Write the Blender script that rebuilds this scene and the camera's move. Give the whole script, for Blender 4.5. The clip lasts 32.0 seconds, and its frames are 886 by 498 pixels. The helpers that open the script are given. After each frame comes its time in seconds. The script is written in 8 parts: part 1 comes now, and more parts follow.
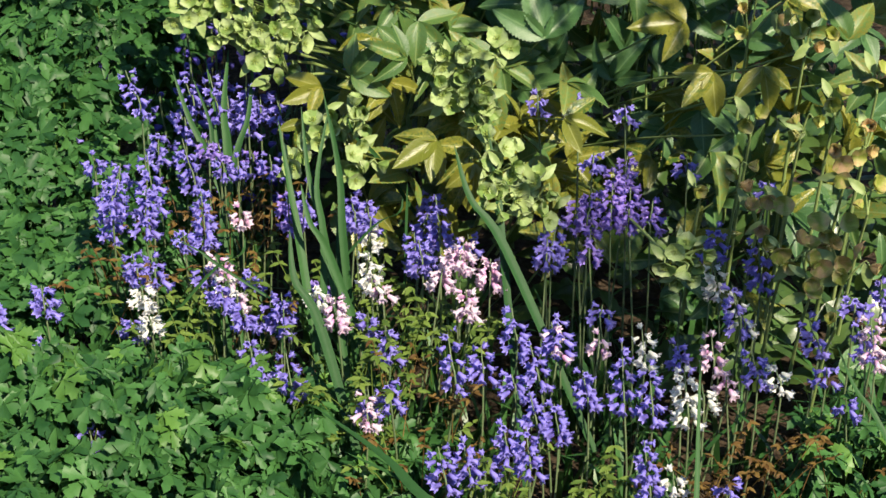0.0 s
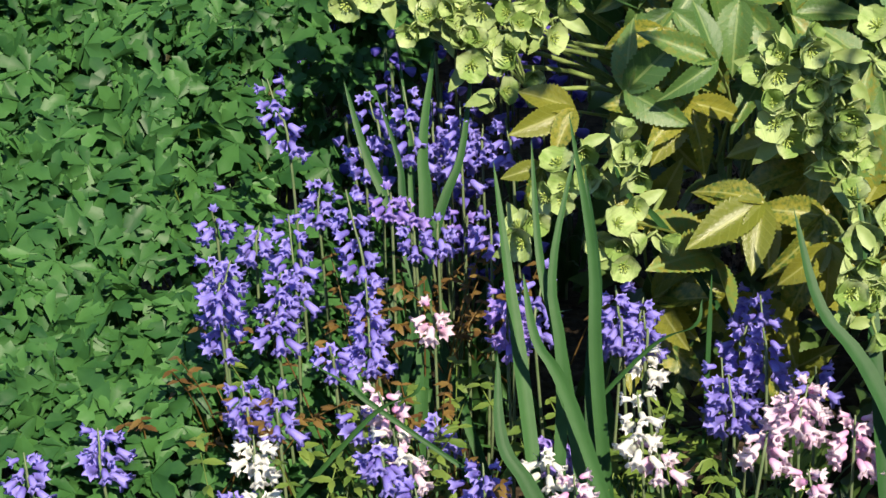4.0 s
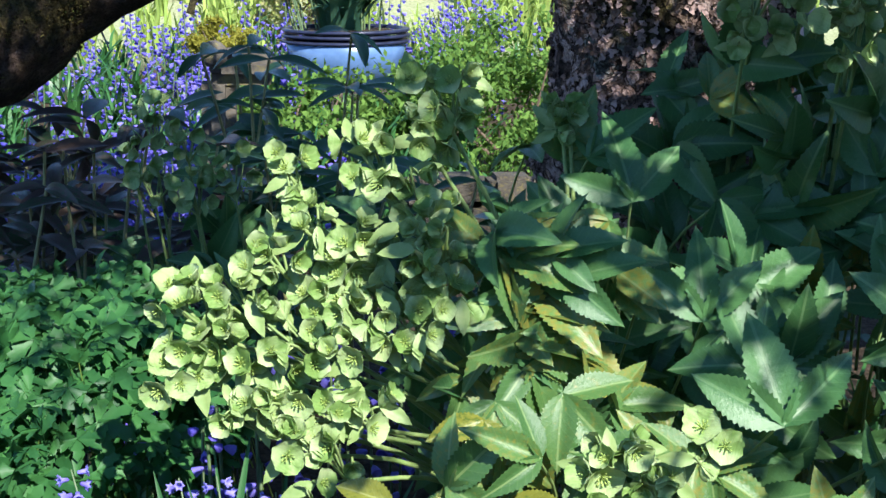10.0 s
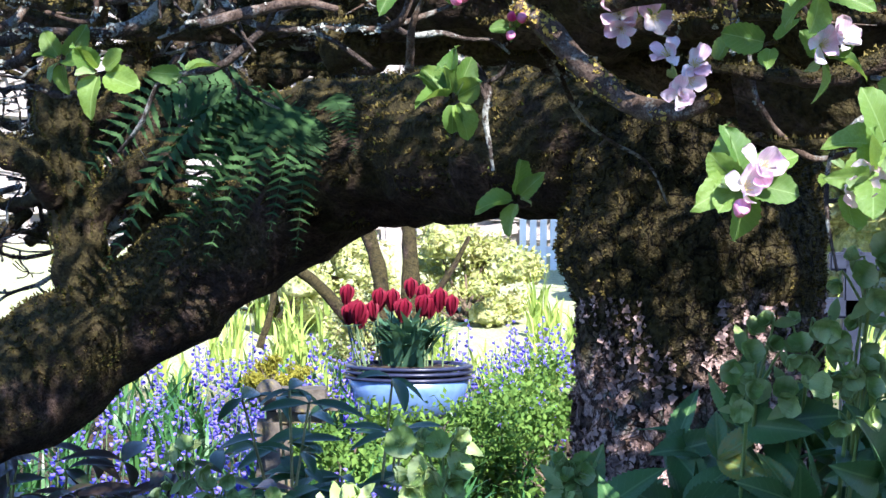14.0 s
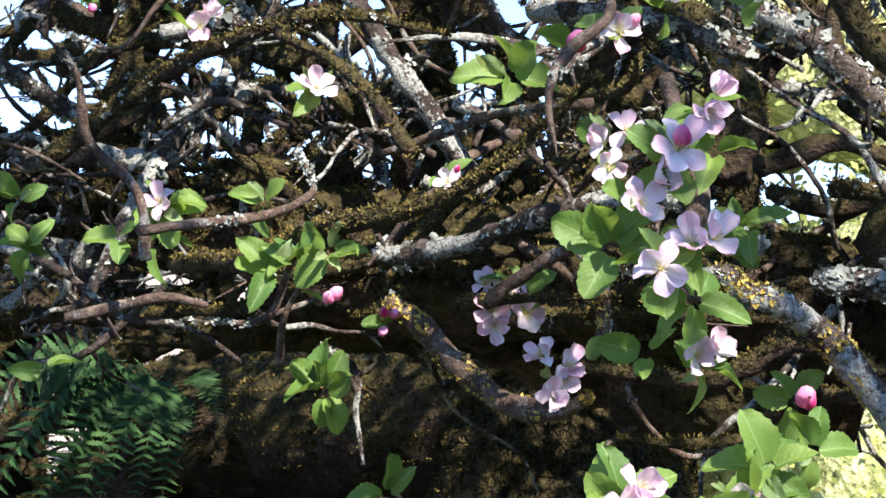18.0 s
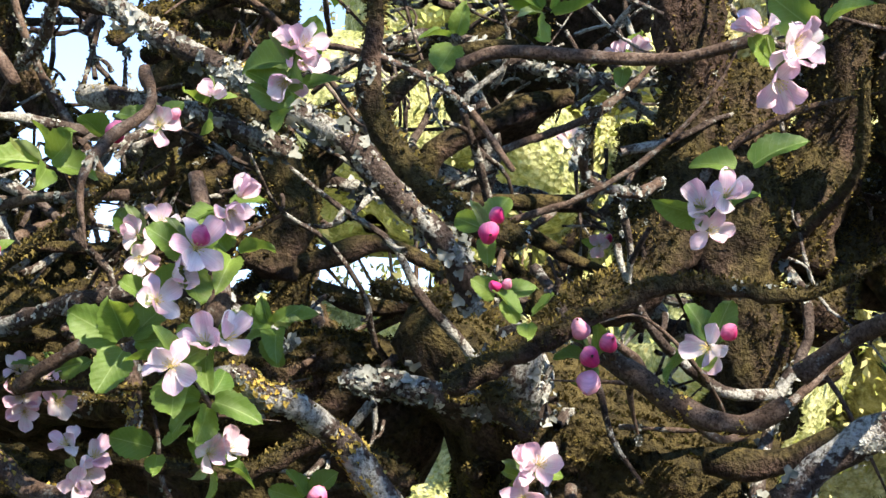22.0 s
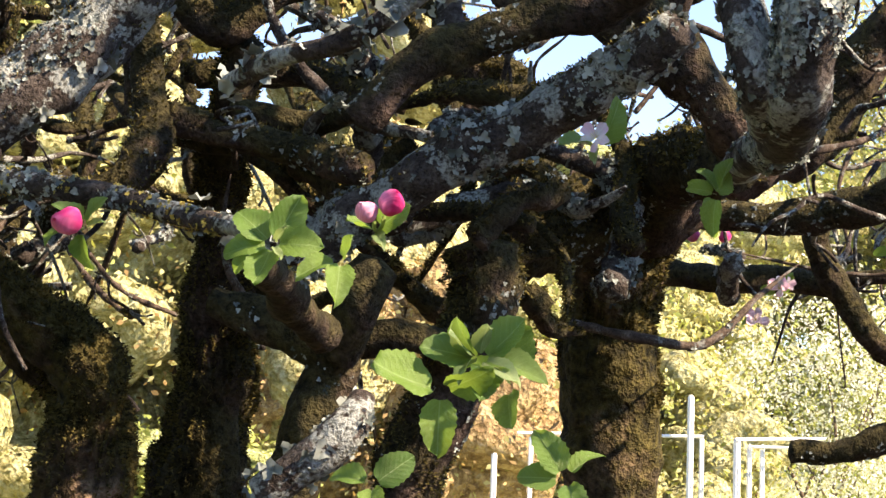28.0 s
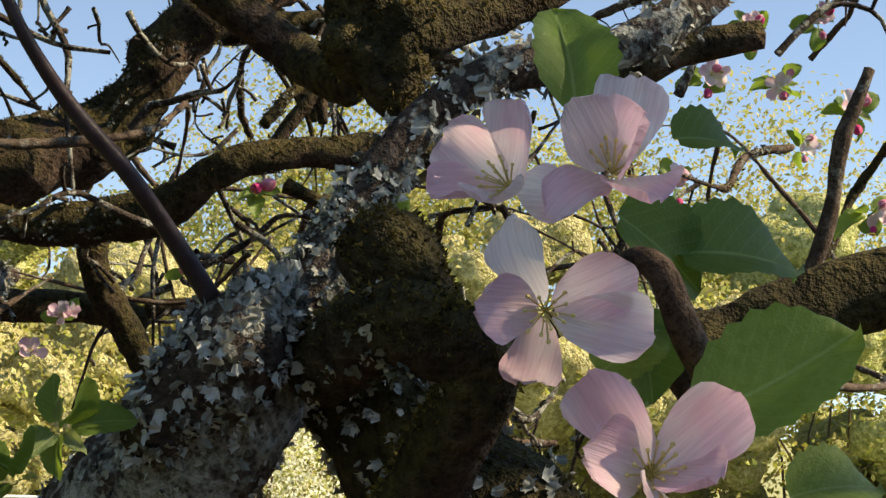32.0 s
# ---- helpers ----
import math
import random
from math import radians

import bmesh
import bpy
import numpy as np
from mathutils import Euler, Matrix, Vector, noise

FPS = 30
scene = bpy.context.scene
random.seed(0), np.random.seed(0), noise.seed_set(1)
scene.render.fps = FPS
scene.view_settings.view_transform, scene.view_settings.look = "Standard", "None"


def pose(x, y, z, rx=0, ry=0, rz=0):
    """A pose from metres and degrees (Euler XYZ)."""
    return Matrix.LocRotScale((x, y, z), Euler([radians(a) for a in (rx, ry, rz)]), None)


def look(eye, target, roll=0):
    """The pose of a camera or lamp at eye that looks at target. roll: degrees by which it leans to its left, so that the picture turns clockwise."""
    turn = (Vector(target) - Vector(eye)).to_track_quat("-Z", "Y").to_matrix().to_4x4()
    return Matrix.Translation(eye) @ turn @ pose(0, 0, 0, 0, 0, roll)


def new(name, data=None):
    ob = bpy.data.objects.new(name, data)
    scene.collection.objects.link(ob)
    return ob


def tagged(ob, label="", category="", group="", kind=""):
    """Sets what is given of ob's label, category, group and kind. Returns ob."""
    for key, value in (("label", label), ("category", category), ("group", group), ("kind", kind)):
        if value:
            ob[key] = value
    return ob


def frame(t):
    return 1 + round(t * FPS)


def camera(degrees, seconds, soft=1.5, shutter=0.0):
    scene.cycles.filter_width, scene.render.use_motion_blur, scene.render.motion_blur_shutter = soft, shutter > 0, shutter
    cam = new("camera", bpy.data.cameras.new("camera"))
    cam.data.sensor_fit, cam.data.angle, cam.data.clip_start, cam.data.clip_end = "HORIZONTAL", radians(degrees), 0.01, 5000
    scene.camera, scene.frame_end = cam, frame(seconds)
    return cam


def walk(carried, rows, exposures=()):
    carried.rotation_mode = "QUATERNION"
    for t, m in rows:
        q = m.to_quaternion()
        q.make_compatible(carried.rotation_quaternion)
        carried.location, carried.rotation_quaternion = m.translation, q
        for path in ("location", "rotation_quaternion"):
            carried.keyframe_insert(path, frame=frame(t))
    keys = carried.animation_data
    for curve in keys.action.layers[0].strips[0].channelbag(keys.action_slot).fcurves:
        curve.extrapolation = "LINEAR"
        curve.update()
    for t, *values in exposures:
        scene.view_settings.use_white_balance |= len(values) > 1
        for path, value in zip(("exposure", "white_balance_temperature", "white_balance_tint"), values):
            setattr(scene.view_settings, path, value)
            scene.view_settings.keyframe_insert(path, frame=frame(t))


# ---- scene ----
cam = camera(27.07, 32.0)
PATH = [
    (0, (-0.435, -1.521, 1.900), (-0.119, 0.290, 1.113), 1.31),
    (0.5, (-0.360, -1.184, 1.768), (-0.075, 0.633, 0.983), 1.09),
    (1, (-0.291, -0.863, 1.643), (-0.055, 0.964, 0.865), 0.71),
    (1.5, (-0.240, -0.639, 1.557), (-0.079, 1.201, 0.789), 0.33),
    (2, (-0.201, -0.469, 1.490), (-0.128, 1.380, 0.731), -0.40),
    (2.5, (-0.157, -0.260, 1.411), (-0.168, 1.594, 0.661), -1.24),
    (3, (-0.134, -0.146, 1.367), (-0.192, 1.713, 0.632), -1.80),
    (3.5, (-0.152, -0.121, 1.399), (-0.210, 1.730, 0.644), -1.70),
    (5.5, (-0.196, -0.111, 1.434), (-0.220, 1.761, 0.731), -1.19),
    (6, (-0.199, -0.123, 1.438), (-0.191, 1.765, 0.776), -0.78),
    (6.5, (-0.200, -0.130, 1.440), (-0.160, 1.769, 0.811), -0.47),
    (7, (-0.199, -0.132, 1.442), (-0.141, 1.780, 0.856), 0.08),
    (7.5, (-0.198, -0.141, 1.445), (-0.131, 1.783, 0.904), 0.78),
    (8, (-0.177, -0.146, 1.459), (-0.112, 1.788, 0.955), 1.31),
    (8.5, (-0.159, -0.116, 1.461), (-0.092, 1.825, 0.983), 1.32),
    (9, (-0.150, -0.063, 1.457), (-0.066, 1.879, 0.987), 0.89),
    (9.5, (-0.147, -0.018, 1.465), (-0.036, 1.929, 1.019), 0.19),
    (10, (-0.132, 0.000, 1.469), (-0.019, 1.953, 1.049), 0.11),
    (10.5, (-0.082, 0.001, 1.479), (0.005, 1.962, 1.094), -0.37),
    (11, (-0.031, -0.004, 1.470), (0.031, 1.966, 1.132), -1.16),
    (11.5, (0.002, -0.012, 1.474), (0.046, 1.966, 1.182), -1.29),
    (12, (0.017, -0.005, 1.477), (0.053, 1.978, 1.219), -1.11),
    (12.5, (0.007, -0.005, 1.488), (0.023, 1.983, 1.269), -0.70),
    (13, (0.000, 0.000, 1.501), (0.003, 1.993, 1.331), -0.10),
    (13.5, (-0.001, -0.000, 1.511), (0.009, 1.996, 1.393), 0.21),
    (14, (-0.004, -0.004, 1.519), (0.012, 1.995, 1.449), 0.33),
    (14.5, (-0.002, 0.002, 1.529), (0.016, 2.002, 1.511), 0.02),
    (16.5, (0.001, 0.019, 1.541), (0.056, 2.014, 1.666), -0.51),
    (17, (-0.001, 0.016, 1.549), (0.087, 2.007, 1.711), 0.17),
    (17.5, (-0.004, 0.027, 1.557), (0.117, 2.014, 1.751), 0.43),
    (18, (-0.007, 0.029, 1.559), (0.149, 2.012, 1.770), 0.75),
    (18.5, (0.002, 0.026, 1.563), (0.194, 2.004, 1.787), 1.12),
    (19, (0.005, 0.023, 1.569), (0.237, 1.996, 1.805), 1.36),
    (19.5, (0.010, 0.018, 1.574), (0.286, 1.983, 1.824), 1.56),
    (20, (0.018, 0.017, 1.572), (0.341, 1.973, 1.836), 1.59),
    (20.5, (0.028, 0.016, 1.575), (0.405, 1.960, 1.853), 1.76),
    (21, (0.039, 0.010, 1.578), (0.481, 1.940, 1.866), 1.94),
    (21.5, (0.050, 0.005, 1.577), (0.557, 1.917, 1.872), 2.07),
    (22, (0.058, 0.002, 1.578), (0.625, 1.897, 1.879), 2.04),
    (22.5, (0.075, -0.002, 1.578), (0.706, 1.871, 1.884), 1.95),
    (23, (0.093, -0.011, 1.577), (0.803, 1.834, 1.880), 1.84),
    (23.5, (0.105, -0.016, 1.577), (0.889, 1.800, 1.873), 1.69),
    (24, (0.115, -0.015, 1.573), (0.964, 1.774, 1.854), 1.71),
    (24.5, (0.117, -0.020, 1.575), (1.015, 1.747, 1.837), 1.74),
    (26.5, (0.087, -0.010, 1.575), (1.273, 1.579, 1.832), 2.93),
    (27, (0.080, 0.030, 1.583), (1.399, 1.514, 1.820), 2.35),
    (27.5, (0.099, 0.061, 1.581), (1.490, 1.479, 1.813), 2.08),
    (28, (0.164, 0.059, 1.583), (1.594, 1.434, 1.841), 2.09),
    (28.5, (0.251, 0.059, 1.579), (1.706, 1.404, 1.849), 1.77),
    (29, (0.321, 0.068, 1.580), (1.815, 1.368, 1.861), 2.24),
    (29.5, (0.381, 0.089, 1.586), (1.933, 1.314, 1.888), 2.52),
    (30, (0.430, 0.109, 1.586), (2.035, 1.255, 1.915), 2.80),
    (30.5, (0.484, 0.120, 1.589), (2.139, 1.189, 1.936), 2.57),
    (31, (0.533, 0.118, 1.586), (2.230, 1.117, 1.934), 2.04),
    (31.5, (0.590, 0.126, 1.589), (2.326, 1.058, 1.933), 1.64),
    (32, (0.635, 0.132, 1.587), (2.404, 0.997, 1.934), 1.73),
]
EXPOSURES = [(0, 1.0, 6900, 11), (6, 1.05, 6800, 10), (8, 1.2, 6100, 9), (10, 1.48, 5600, 9), (13, 2.15, 5500, 18), (16, 2.08, 5900, 18), (19, 1.85, 6300, 17), (22, 1.88, 6900, 17), (24, 1.98, 7000, 17), (27, 1.92, 7400, 19), (29, 1.85, 8000, 16), (31, 1.3, 8800, 11), (32, 1.05, 8800, 10)]
walk(cam, [(t, look(eye, target, roll)) for t, eye, target, roll in PATH], EXPOSURES)

# ---------- daylight ----------
world = bpy.data.worlds.new("sky")
scene.world = world
world.use_nodes = True
sky = world.node_tree.nodes.new("ShaderNodeTexSky")
sky.sky_type, sky.sun_disc = "NISHITA", False
SUN_HIGH, SUN_FROM = 40.0, 160.0
sky.sun_elevation, sky.sun_rotation = radians(SUN_HIGH), radians(SUN_FROM)
sky.altitude, sky.air_density, sky.dust_density, sky.ozone_density = 3000.0, 1.0, 0.0, 3.0
back = world.node_tree.nodes["Background"]
back.inputs["Strength"].default_value = 0.135
world.node_tree.links.new(sky.outputs[0], back.inputs[0])
sun = new("sun", bpy.data.lights.new("sun", "SUN"))
sun.data.energy, sun.data.angle, sun.data.color = 4.6, radians(0.5), (1.0, 0.90, 0.74)
h, e = radians(SUN_FROM), radians(SUN_HIGH)
sun_way = Vector((math.sin(h) * math.cos(e), math.cos(h) * math.cos(e), math.sin(e)))
sun.matrix_basis = look(sun_way * 20, (0, 0, 0))

rng = np.random.default_rng(7)

# ---------- mesh helpers ----------
def build(name, V, F, mat, smooth=True):
    """A mesh from arrays of points and of faces that all have the same count of corners."""
    V, F = np.asarray(V, np.float32), np.asarray(F, np.int32)
    me = bpy.data.meshes.new(name)
    n, k = F.shape
    me.vertices.add(len(V)), me.loops.add(n * k), me.polygons.add(n)
    me.vertices.foreach_set("co", V.ravel())
    me.loops.foreach_set("vertex_index", F.ravel())
    me.polygons.foreach_set("loop_start", np.arange(0, n * k, k, dtype=np.int32))
    me.polygons.foreach_set("use_smooth", np.full(n, smooth))
    me.update(calc_edges=True)
    me.materials.append(mat)
    return me


def under(ob, parent):
    ob.parent = parent
    return ob


def thing(name, at, label, category, group="", kind=""):
    ob = new(name)
    ob.empty_display_size = 0.05
    ob.matrix_basis = Matrix.Translation(at)
    return tagged(ob, label, category, group, kind)


def part(name, me, parent, m=None, label="", kind=""):
    """One mesh object under a thing; m is its pose in the world."""
    ob = under(new(name, me), parent)
    base = Vector((0, 0, 0))
    up = parent
    while up is not None:
        base += up.matrix_basis.translation
        up = up.parent
    ob.matrix_basis = Matrix.Translation(-base) @ (m if m is not None else Matrix.Identity(4))
    return tagged(ob, label, kind=kind)


def sub(name, me, parent, m=None, label=""):
    """A piece of a part; m is its pose in the part's own space."""
    ob = under(new(name, me), parent)
    ob.matrix_basis = m if m is not None else Matrix.Identity(4)
    return tagged(ob, label)


def unit(v):
    v = np.asarray(v, float)
    return v / np.maximum(np.linalg.norm(v, axis=-1, keepdims=True), 1e-9)


def poses(pos, along, up, scale):
    """Many 3x4 poses: y runs along, z near up."""
    pos, y = np.atleast_2d(pos), unit(np.atleast_2d(along))
    x = unit(np.cross(y, np.atleast_2d(up) + 1e-4))
    z = np.cross(x, y)
    s = np.broadcast_to(np.asarray(scale, float).reshape(-1, 1), (len(y), 1))
    return np.stack([x * s, y * s, z * s, np.broadcast_to(pos, y.shape)], -1)


def pose1(pos, along, up, scale=1.0):
    m = poses(pos, along, up, scale)[0]
    return Matrix([*m.tolist(), [0, 0, 0, 1]])


def strew(T, M):
    """The template T at each of the poses M, as one set of arrays."""
    V, F = T
    P = np.einsum("nij,vj->nvi", M[:, :, :3], V) + M[:, None, :, 3]
    return P.reshape(-1, 3), (F[None] + (np.arange(len(M)) * len(V))[:, None, None]).reshape(-1, F.shape[1])


def joined(sets):
    V, F, n = [], [], 0
    for v, f in sets:
        V.append(v), F.append(f + n)
        n += len(v)
    return np.concatenate(V), np.concatenate(F)


def grid_faces(nu, nv, wrap=False):
    i, j = np.meshgrid(np.arange(nu - 1), np.arange(nv if wrap else nv - 1), indexing="ij")
    a, b = i * nv + j, i * nv + (j + 1) % nv
    return np.stack([a, b, b + nv, a + nv], -1).reshape(-1, 4)


def spline(P, n):
    """n points of a smooth line through P (rows of any width)."""
    P = np.asarray(P, float)
    Q = np.concatenate([2 * P[:1] - P[1:2], P, 2 * P[-1:] - P[-2:-1]])
    u = np.linspace(0, len(P) - 1 - 1e-6, n)
    i, f = u.astype(int), (u % 1)[:, None]
    a, b, c, d = Q[i], Q[i + 1], Q[i + 2], Q[i + 3]
    return 0.5 * (2 * b + (c - a) * f + (2 * a - 5 * b + 4 * c - d) * f**2 + (3 * b - a - 3 * c + d) * f**3)


def hashed(i, j, k):
    n = np.sin(i * 127.1 + j * 311.7 + k * 74.7) * 43758.5453
    return n - np.floor(n)


def wobble(P, size, seed=0.0):
    """Soft 3D noise at points, from -1 to 1."""
    p = np.asarray(P, float) / size * 0.75 + seed * 1.37
    i = np.floor(p)
    f = p - i
    f = f * f * (3 - 2 * f)
    out = 0
    for a in (0, 1):
        for b in (0, 1):
            for c in (0, 1):
                w = np.abs(1 - a - f[..., 0]) * np.abs(1 - b - f[..., 1]) * np.abs(1 - c - f[..., 2])
                out = out + w * hashed(i[..., 0] + a, i[..., 1] + b, i[..., 2] + c)
    return (out - 0.5) * 2.2


def sweep(line, radii, sides, rough=0.0, size=0.03, seed=0.0):
    """A tube along a line, with an uneven skin; also the directions of the line."""
    L, r = np.asarray(line, float), np.asarray(radii, float)
    t = unit(np.gradient(L, axis=0))
    n = np.zeros_like(L)
    v = unit(np.cross(t[0], [0.31, 0.2, 0.93]))
    for k in range(len(L)):
        v = unit(v - t[k] * (v @ t[k]))
        n[k] = v
    b = np.cross(t, n)
    a = np.linspace(0, 2 * math.pi, sides, endpoint=False)
    ring = np.cos(a)[None, :, None] * n[:, None] + np.sin(a)[None, :, None] * b[:, None]
    V = L[:, None] + ring * r[:, None, None]
    if rough:
        k = 1 + rough * (wobble(V, size, seed) + 0.6 * wobble(V, size * 0.4, seed + 5))
        V = L[:, None] + ring * (r[:, None] * k)[:, :, None]
    return V.reshape(-1, 3), grid_faces(len(L), sides, True), t


# ---------- leaf and flower shapes (y along, z up, base at the origin) ----------
def blade(length, width, n=8, fold=0.15, droop=0.2, teeth=0.0, peak=0.45, tip=1.0, base=0.12):
    u = np.linspace(0, 1, n + 1)
    w = np.sin(math.pi * u ** (math.log(0.5) / math.log(peak))) ** 0.8 * (1 - 0.15 * u)
    w = np.maximum(w, base * (1 - u) ** 2)
    if teeth:
        w = w * (1 + teeth * np.where(np.arange(n + 1) % 2, 1, -1))
    w[-1] = 0.004
    x = width * 0.5 * w
    y = length * u
    z = -droop * length * u**2
    V = []
    for s in (-1, -0.5, 0, 0.5, 1):
        V.append(np.stack([s * x, y - (0.03 * length * abs(s) if teeth else 0), z + fold * x * abs(s) * (1.5 - 0.5 * abs(s))], -1))
    return np.stack(V, 1).reshape(-1, 3), grid_faces(n + 1, 5)


def palmate(size, lobes=5, n=48, cup=0.12, notch=0.62, seed=0.0):
    """A leaf of toothed lobes that fold along their ribs and spread from one point."""
    side = np.array([(0.04, 0.0), (0.12, 0.32), (0.28, 0.58), (0.17, 0.60), (0.23, 0.82), (0.10, 0.82), (0.0, 1.0)]) if n > 40 else np.array([(0.04, 0.0), (0.27, 0.58), (0.16, 0.60), (0.20, 0.83), (0.0, 1.0)])
    sets = []
    for k in range(lobes):
        a = (k - (lobes - 1) / 2) * 0.93 + 0.08 * math.sin(5 * k + seed)
        s = size * (1.0, 0.92, 0.72)[abs(k - lobes // 2)]
        rib = np.stack([0 * side[:, 0], side[:, 1], -0.02 - (0.12 + cup) * side[:, 1] ** 2], -1)
        left, right = (np.stack([q * side[:, 0], side[:, 1] + 0.04 * side[:, 0], rib[:, 2] + 0.36 * side[:, 0] + 0.05 * math.sin(seed + 3 * k + q)], -1) for q in (-1, 1))
        V = s * np.stack([left, rib, right], 1).reshape(-1, 3)
        c, d = math.cos(a), math.sin(a)
        sets.append((V @ np.array([(c, -d, 0), (d, c, 0), (0, 0, 1)]), grid_faces(len(side), 3)))
    return joined(sets)


def bell(length, radius):
    """A hanging six-lobed bell that opens along +y."""
    prof = [(0, 0.25), (0.12, 0.62), (0.45, 0.72), (0.75, 0.85), (0.92, 1.25), (0.97, 1.6)]
    a = np.linspace(0, 2 * math.pi, 12, endpoint=False)
    V = []
    for k, (u, r) in enumerate(prof):
        cut = 1 + (0.22 if k >= 4 else 0.05) * np.cos(6 * a) * (k / 5)
        yy = length * u + (0.10 * length * np.cos(6 * a) * (k >= 4)) - (0.16 * length * (k == 5))
        V.append(np.stack([radius * r * cut * np.cos(a), yy, radius * r * cut * np.sin(a)], -1))
    return np.concatenate(V), grid_faces(len(prof), 12, True)


def petal(length, width, cup=0.35, n=9, notch=0.0, curl=0.0, ruffle=0.0):
    u = np.linspace(0, 1, n)
    V = []
    for s in (-1, -0.8, -0.45, 0, 0.45, 0.8, 1):
        w = width * 0.5 * np.clip(1.12 * np.sqrt(np.clip(u * 1.3 + 0.02, 0, 1)) * np.sqrt(np.clip(1.0 - np.clip((u - 0.4) / 0.61, 0, 1) ** 2.2, 0.01, 1)), 0.07, 1)
        z = cup * length * (u**1.6 * 0.55 + 0.35 * (s * w / width * 2) ** 2) - curl * length * u**4 + ruffle * length * np.sin(9 * u + 5 * s) * abs(s) * u
        y = length * u * (1 - 0.06 * s * s) - notch * length * (1 - abs(s)) * (u > 0.99)
        V.append(np.stack([s * w, y, z], -1))
    return np.stack(V, 1).reshape(-1, 3), grid_faces(n, 7)


def ringed(T, count, tilt, lift=0.0, turn=0.0, scales=None):
    """count copies of T round the z axis, raised by tilt degrees."""
    sets = []
    for k in range(count):
        m = Matrix.Rotation(2 * math.pi * k / count + turn + 0.12 * math.sin(7.3 * k), 4, "Z") @ Matrix.Rotation(radians(tilt + 7 * math.sin(3.1 * k + turn)), 4, "X") @ Matrix.Translation((0, 0, lift))
        A = np.array(m)
        s = 1.0 if scales is None else scales[k % len(scales)]
        sets.append((s * T[0] @ A[:3, :3].T + A[:3, 3], T[1]))
    return joined(sets)


def stamens(count, length, spread, r=0.0005, bead=0.0016):
    sets = []
    for k in range(count):
        a, e = 2.4 * k, spread * math.sqrt((k + 0.5) / count)
        d = np.array([math.sin(e) * math.cos(a), math.sin(e) * math.sin(a), math.cos(e)])
        line = np.linspace(0, 1, 3)[:, None] * d * length
        V, F, _ = sweep(np.concatenate([line, line[-1:] + d * bead, line[-1:] + d * bead * 1.8]), [r, r, r * 1.1, bead * 0.7, bead * 0.1], 4)
        sets.append((V, F))
    return joined(sets)

# ---------- materials ----------
def nodes(name):
    m = bpy.data.materials.new(name)
    m.use_nodes = True
    t = m.node_tree
    t.nodes.clear()
    return m, t, (lambda kind, **kw: make_node(t, kind, kw))


def make_node(t, kind, kw):
    n = t.nodes.new(kind)
    for k, v in kw.items():
        if k in n.inputs:
            n.inputs[k].default_value = v
    return n


def ramp(t, stops, fac):
    n = t.nodes.new("ShaderNodeValToRGB")
    e = n.color_ramp.elements
    while len(e) < len(stops):
        e.new(0.5)
    for el, (p, c) in zip(e, stops):
        el.position, el.color = p, (*c, 1)
    t.links.new(fac, n.inputs[0])
    return n.outputs[0]


def mixed(t, fac, a, b, mode="MIX"):
    n = t.nodes.new("ShaderNodeMix")
    n.data_type, n.blend_type = "RGBA", mode
    for sock, v in ((n.inputs[0], fac), (n.inputs[6], a), (n.inputs[7], b)):
        if isinstance(v, (int, float)):
            sock.default_value = v
        elif isinstance(v, tuple):
            sock.default_value = (*v, 1)
        else:
            t.links.new(v, sock)
    return n.outputs[2]


def calc(t, op, a, b=0.0):
    n = t.nodes.new("ShaderNodeMath")
    n.operation = op
    for sock, v in ((n.inputs[0], a), (n.inputs[1], b)):
        if isinstance(v, (int, float)):
            sock.default_value = v
        else:
            t.links.new(v, sock)
    return n.outputs[0]


def finish(t, color, rough, bump=None, depth=0.1, thin=0.0, thin_color=None, spec=0.5, coat=0.0):
    p = t.nodes.new("ShaderNodeBsdfPrincipled")
    t.links.new(color, p.inputs["Base Color"])
    if isinstance(rough, float):
        p.inputs["Roughness"].default_value = rough
    else:
        t.links.new(rough, p.inputs["Roughness"])
    p.inputs["Specular IOR Level"].default_value = spec
    p.inputs["Coat Weight"].default_value = coat
    p.inputs["Coat Roughness"].default_value = 0.25
    if bump is not None:
        b = t.nodes.new("ShaderNodeBump")
        b.inputs["Strength"].default_value, b.inputs["Distance"].default_value = 1.0, depth
        t.links.new(bump, b.inputs["Height"])
        t.links.new(b.outputs[0], p.inputs["Normal"])
    out = t.nodes.new("ShaderNodeOutputMaterial")
    last = p.outputs[0]
    if thin:
        tr = t.nodes.new("ShaderNodeBsdfTranslucent")
        t.links.new(thin_color or color, tr.inputs[0])
        mx = t.nodes.new("ShaderNodeMixShader")
        mx.inputs[0].default_value = thin
        t.links.new(last, mx.inputs[1]), t.links.new(tr.outputs[0], mx.inputs[2])
        last = mx.outputs[0]
    t.links.new(last, out.inputs[0])


def noise_of(t, scale, detail=4.0, coord="Object", rough=0.55):
    c = t.nodes.new("ShaderNodeTexCoord")
    n = t.nodes.new("ShaderNodeTexNoise")
    n.inputs["Scale"].default_value, n.inputs["Detail"].default_value, n.inputs["Roughness"].default_value = scale, detail, rough
    t.links.new(c.outputs[coord], n.inputs["Vector"])
    return n.outputs["Fac"]


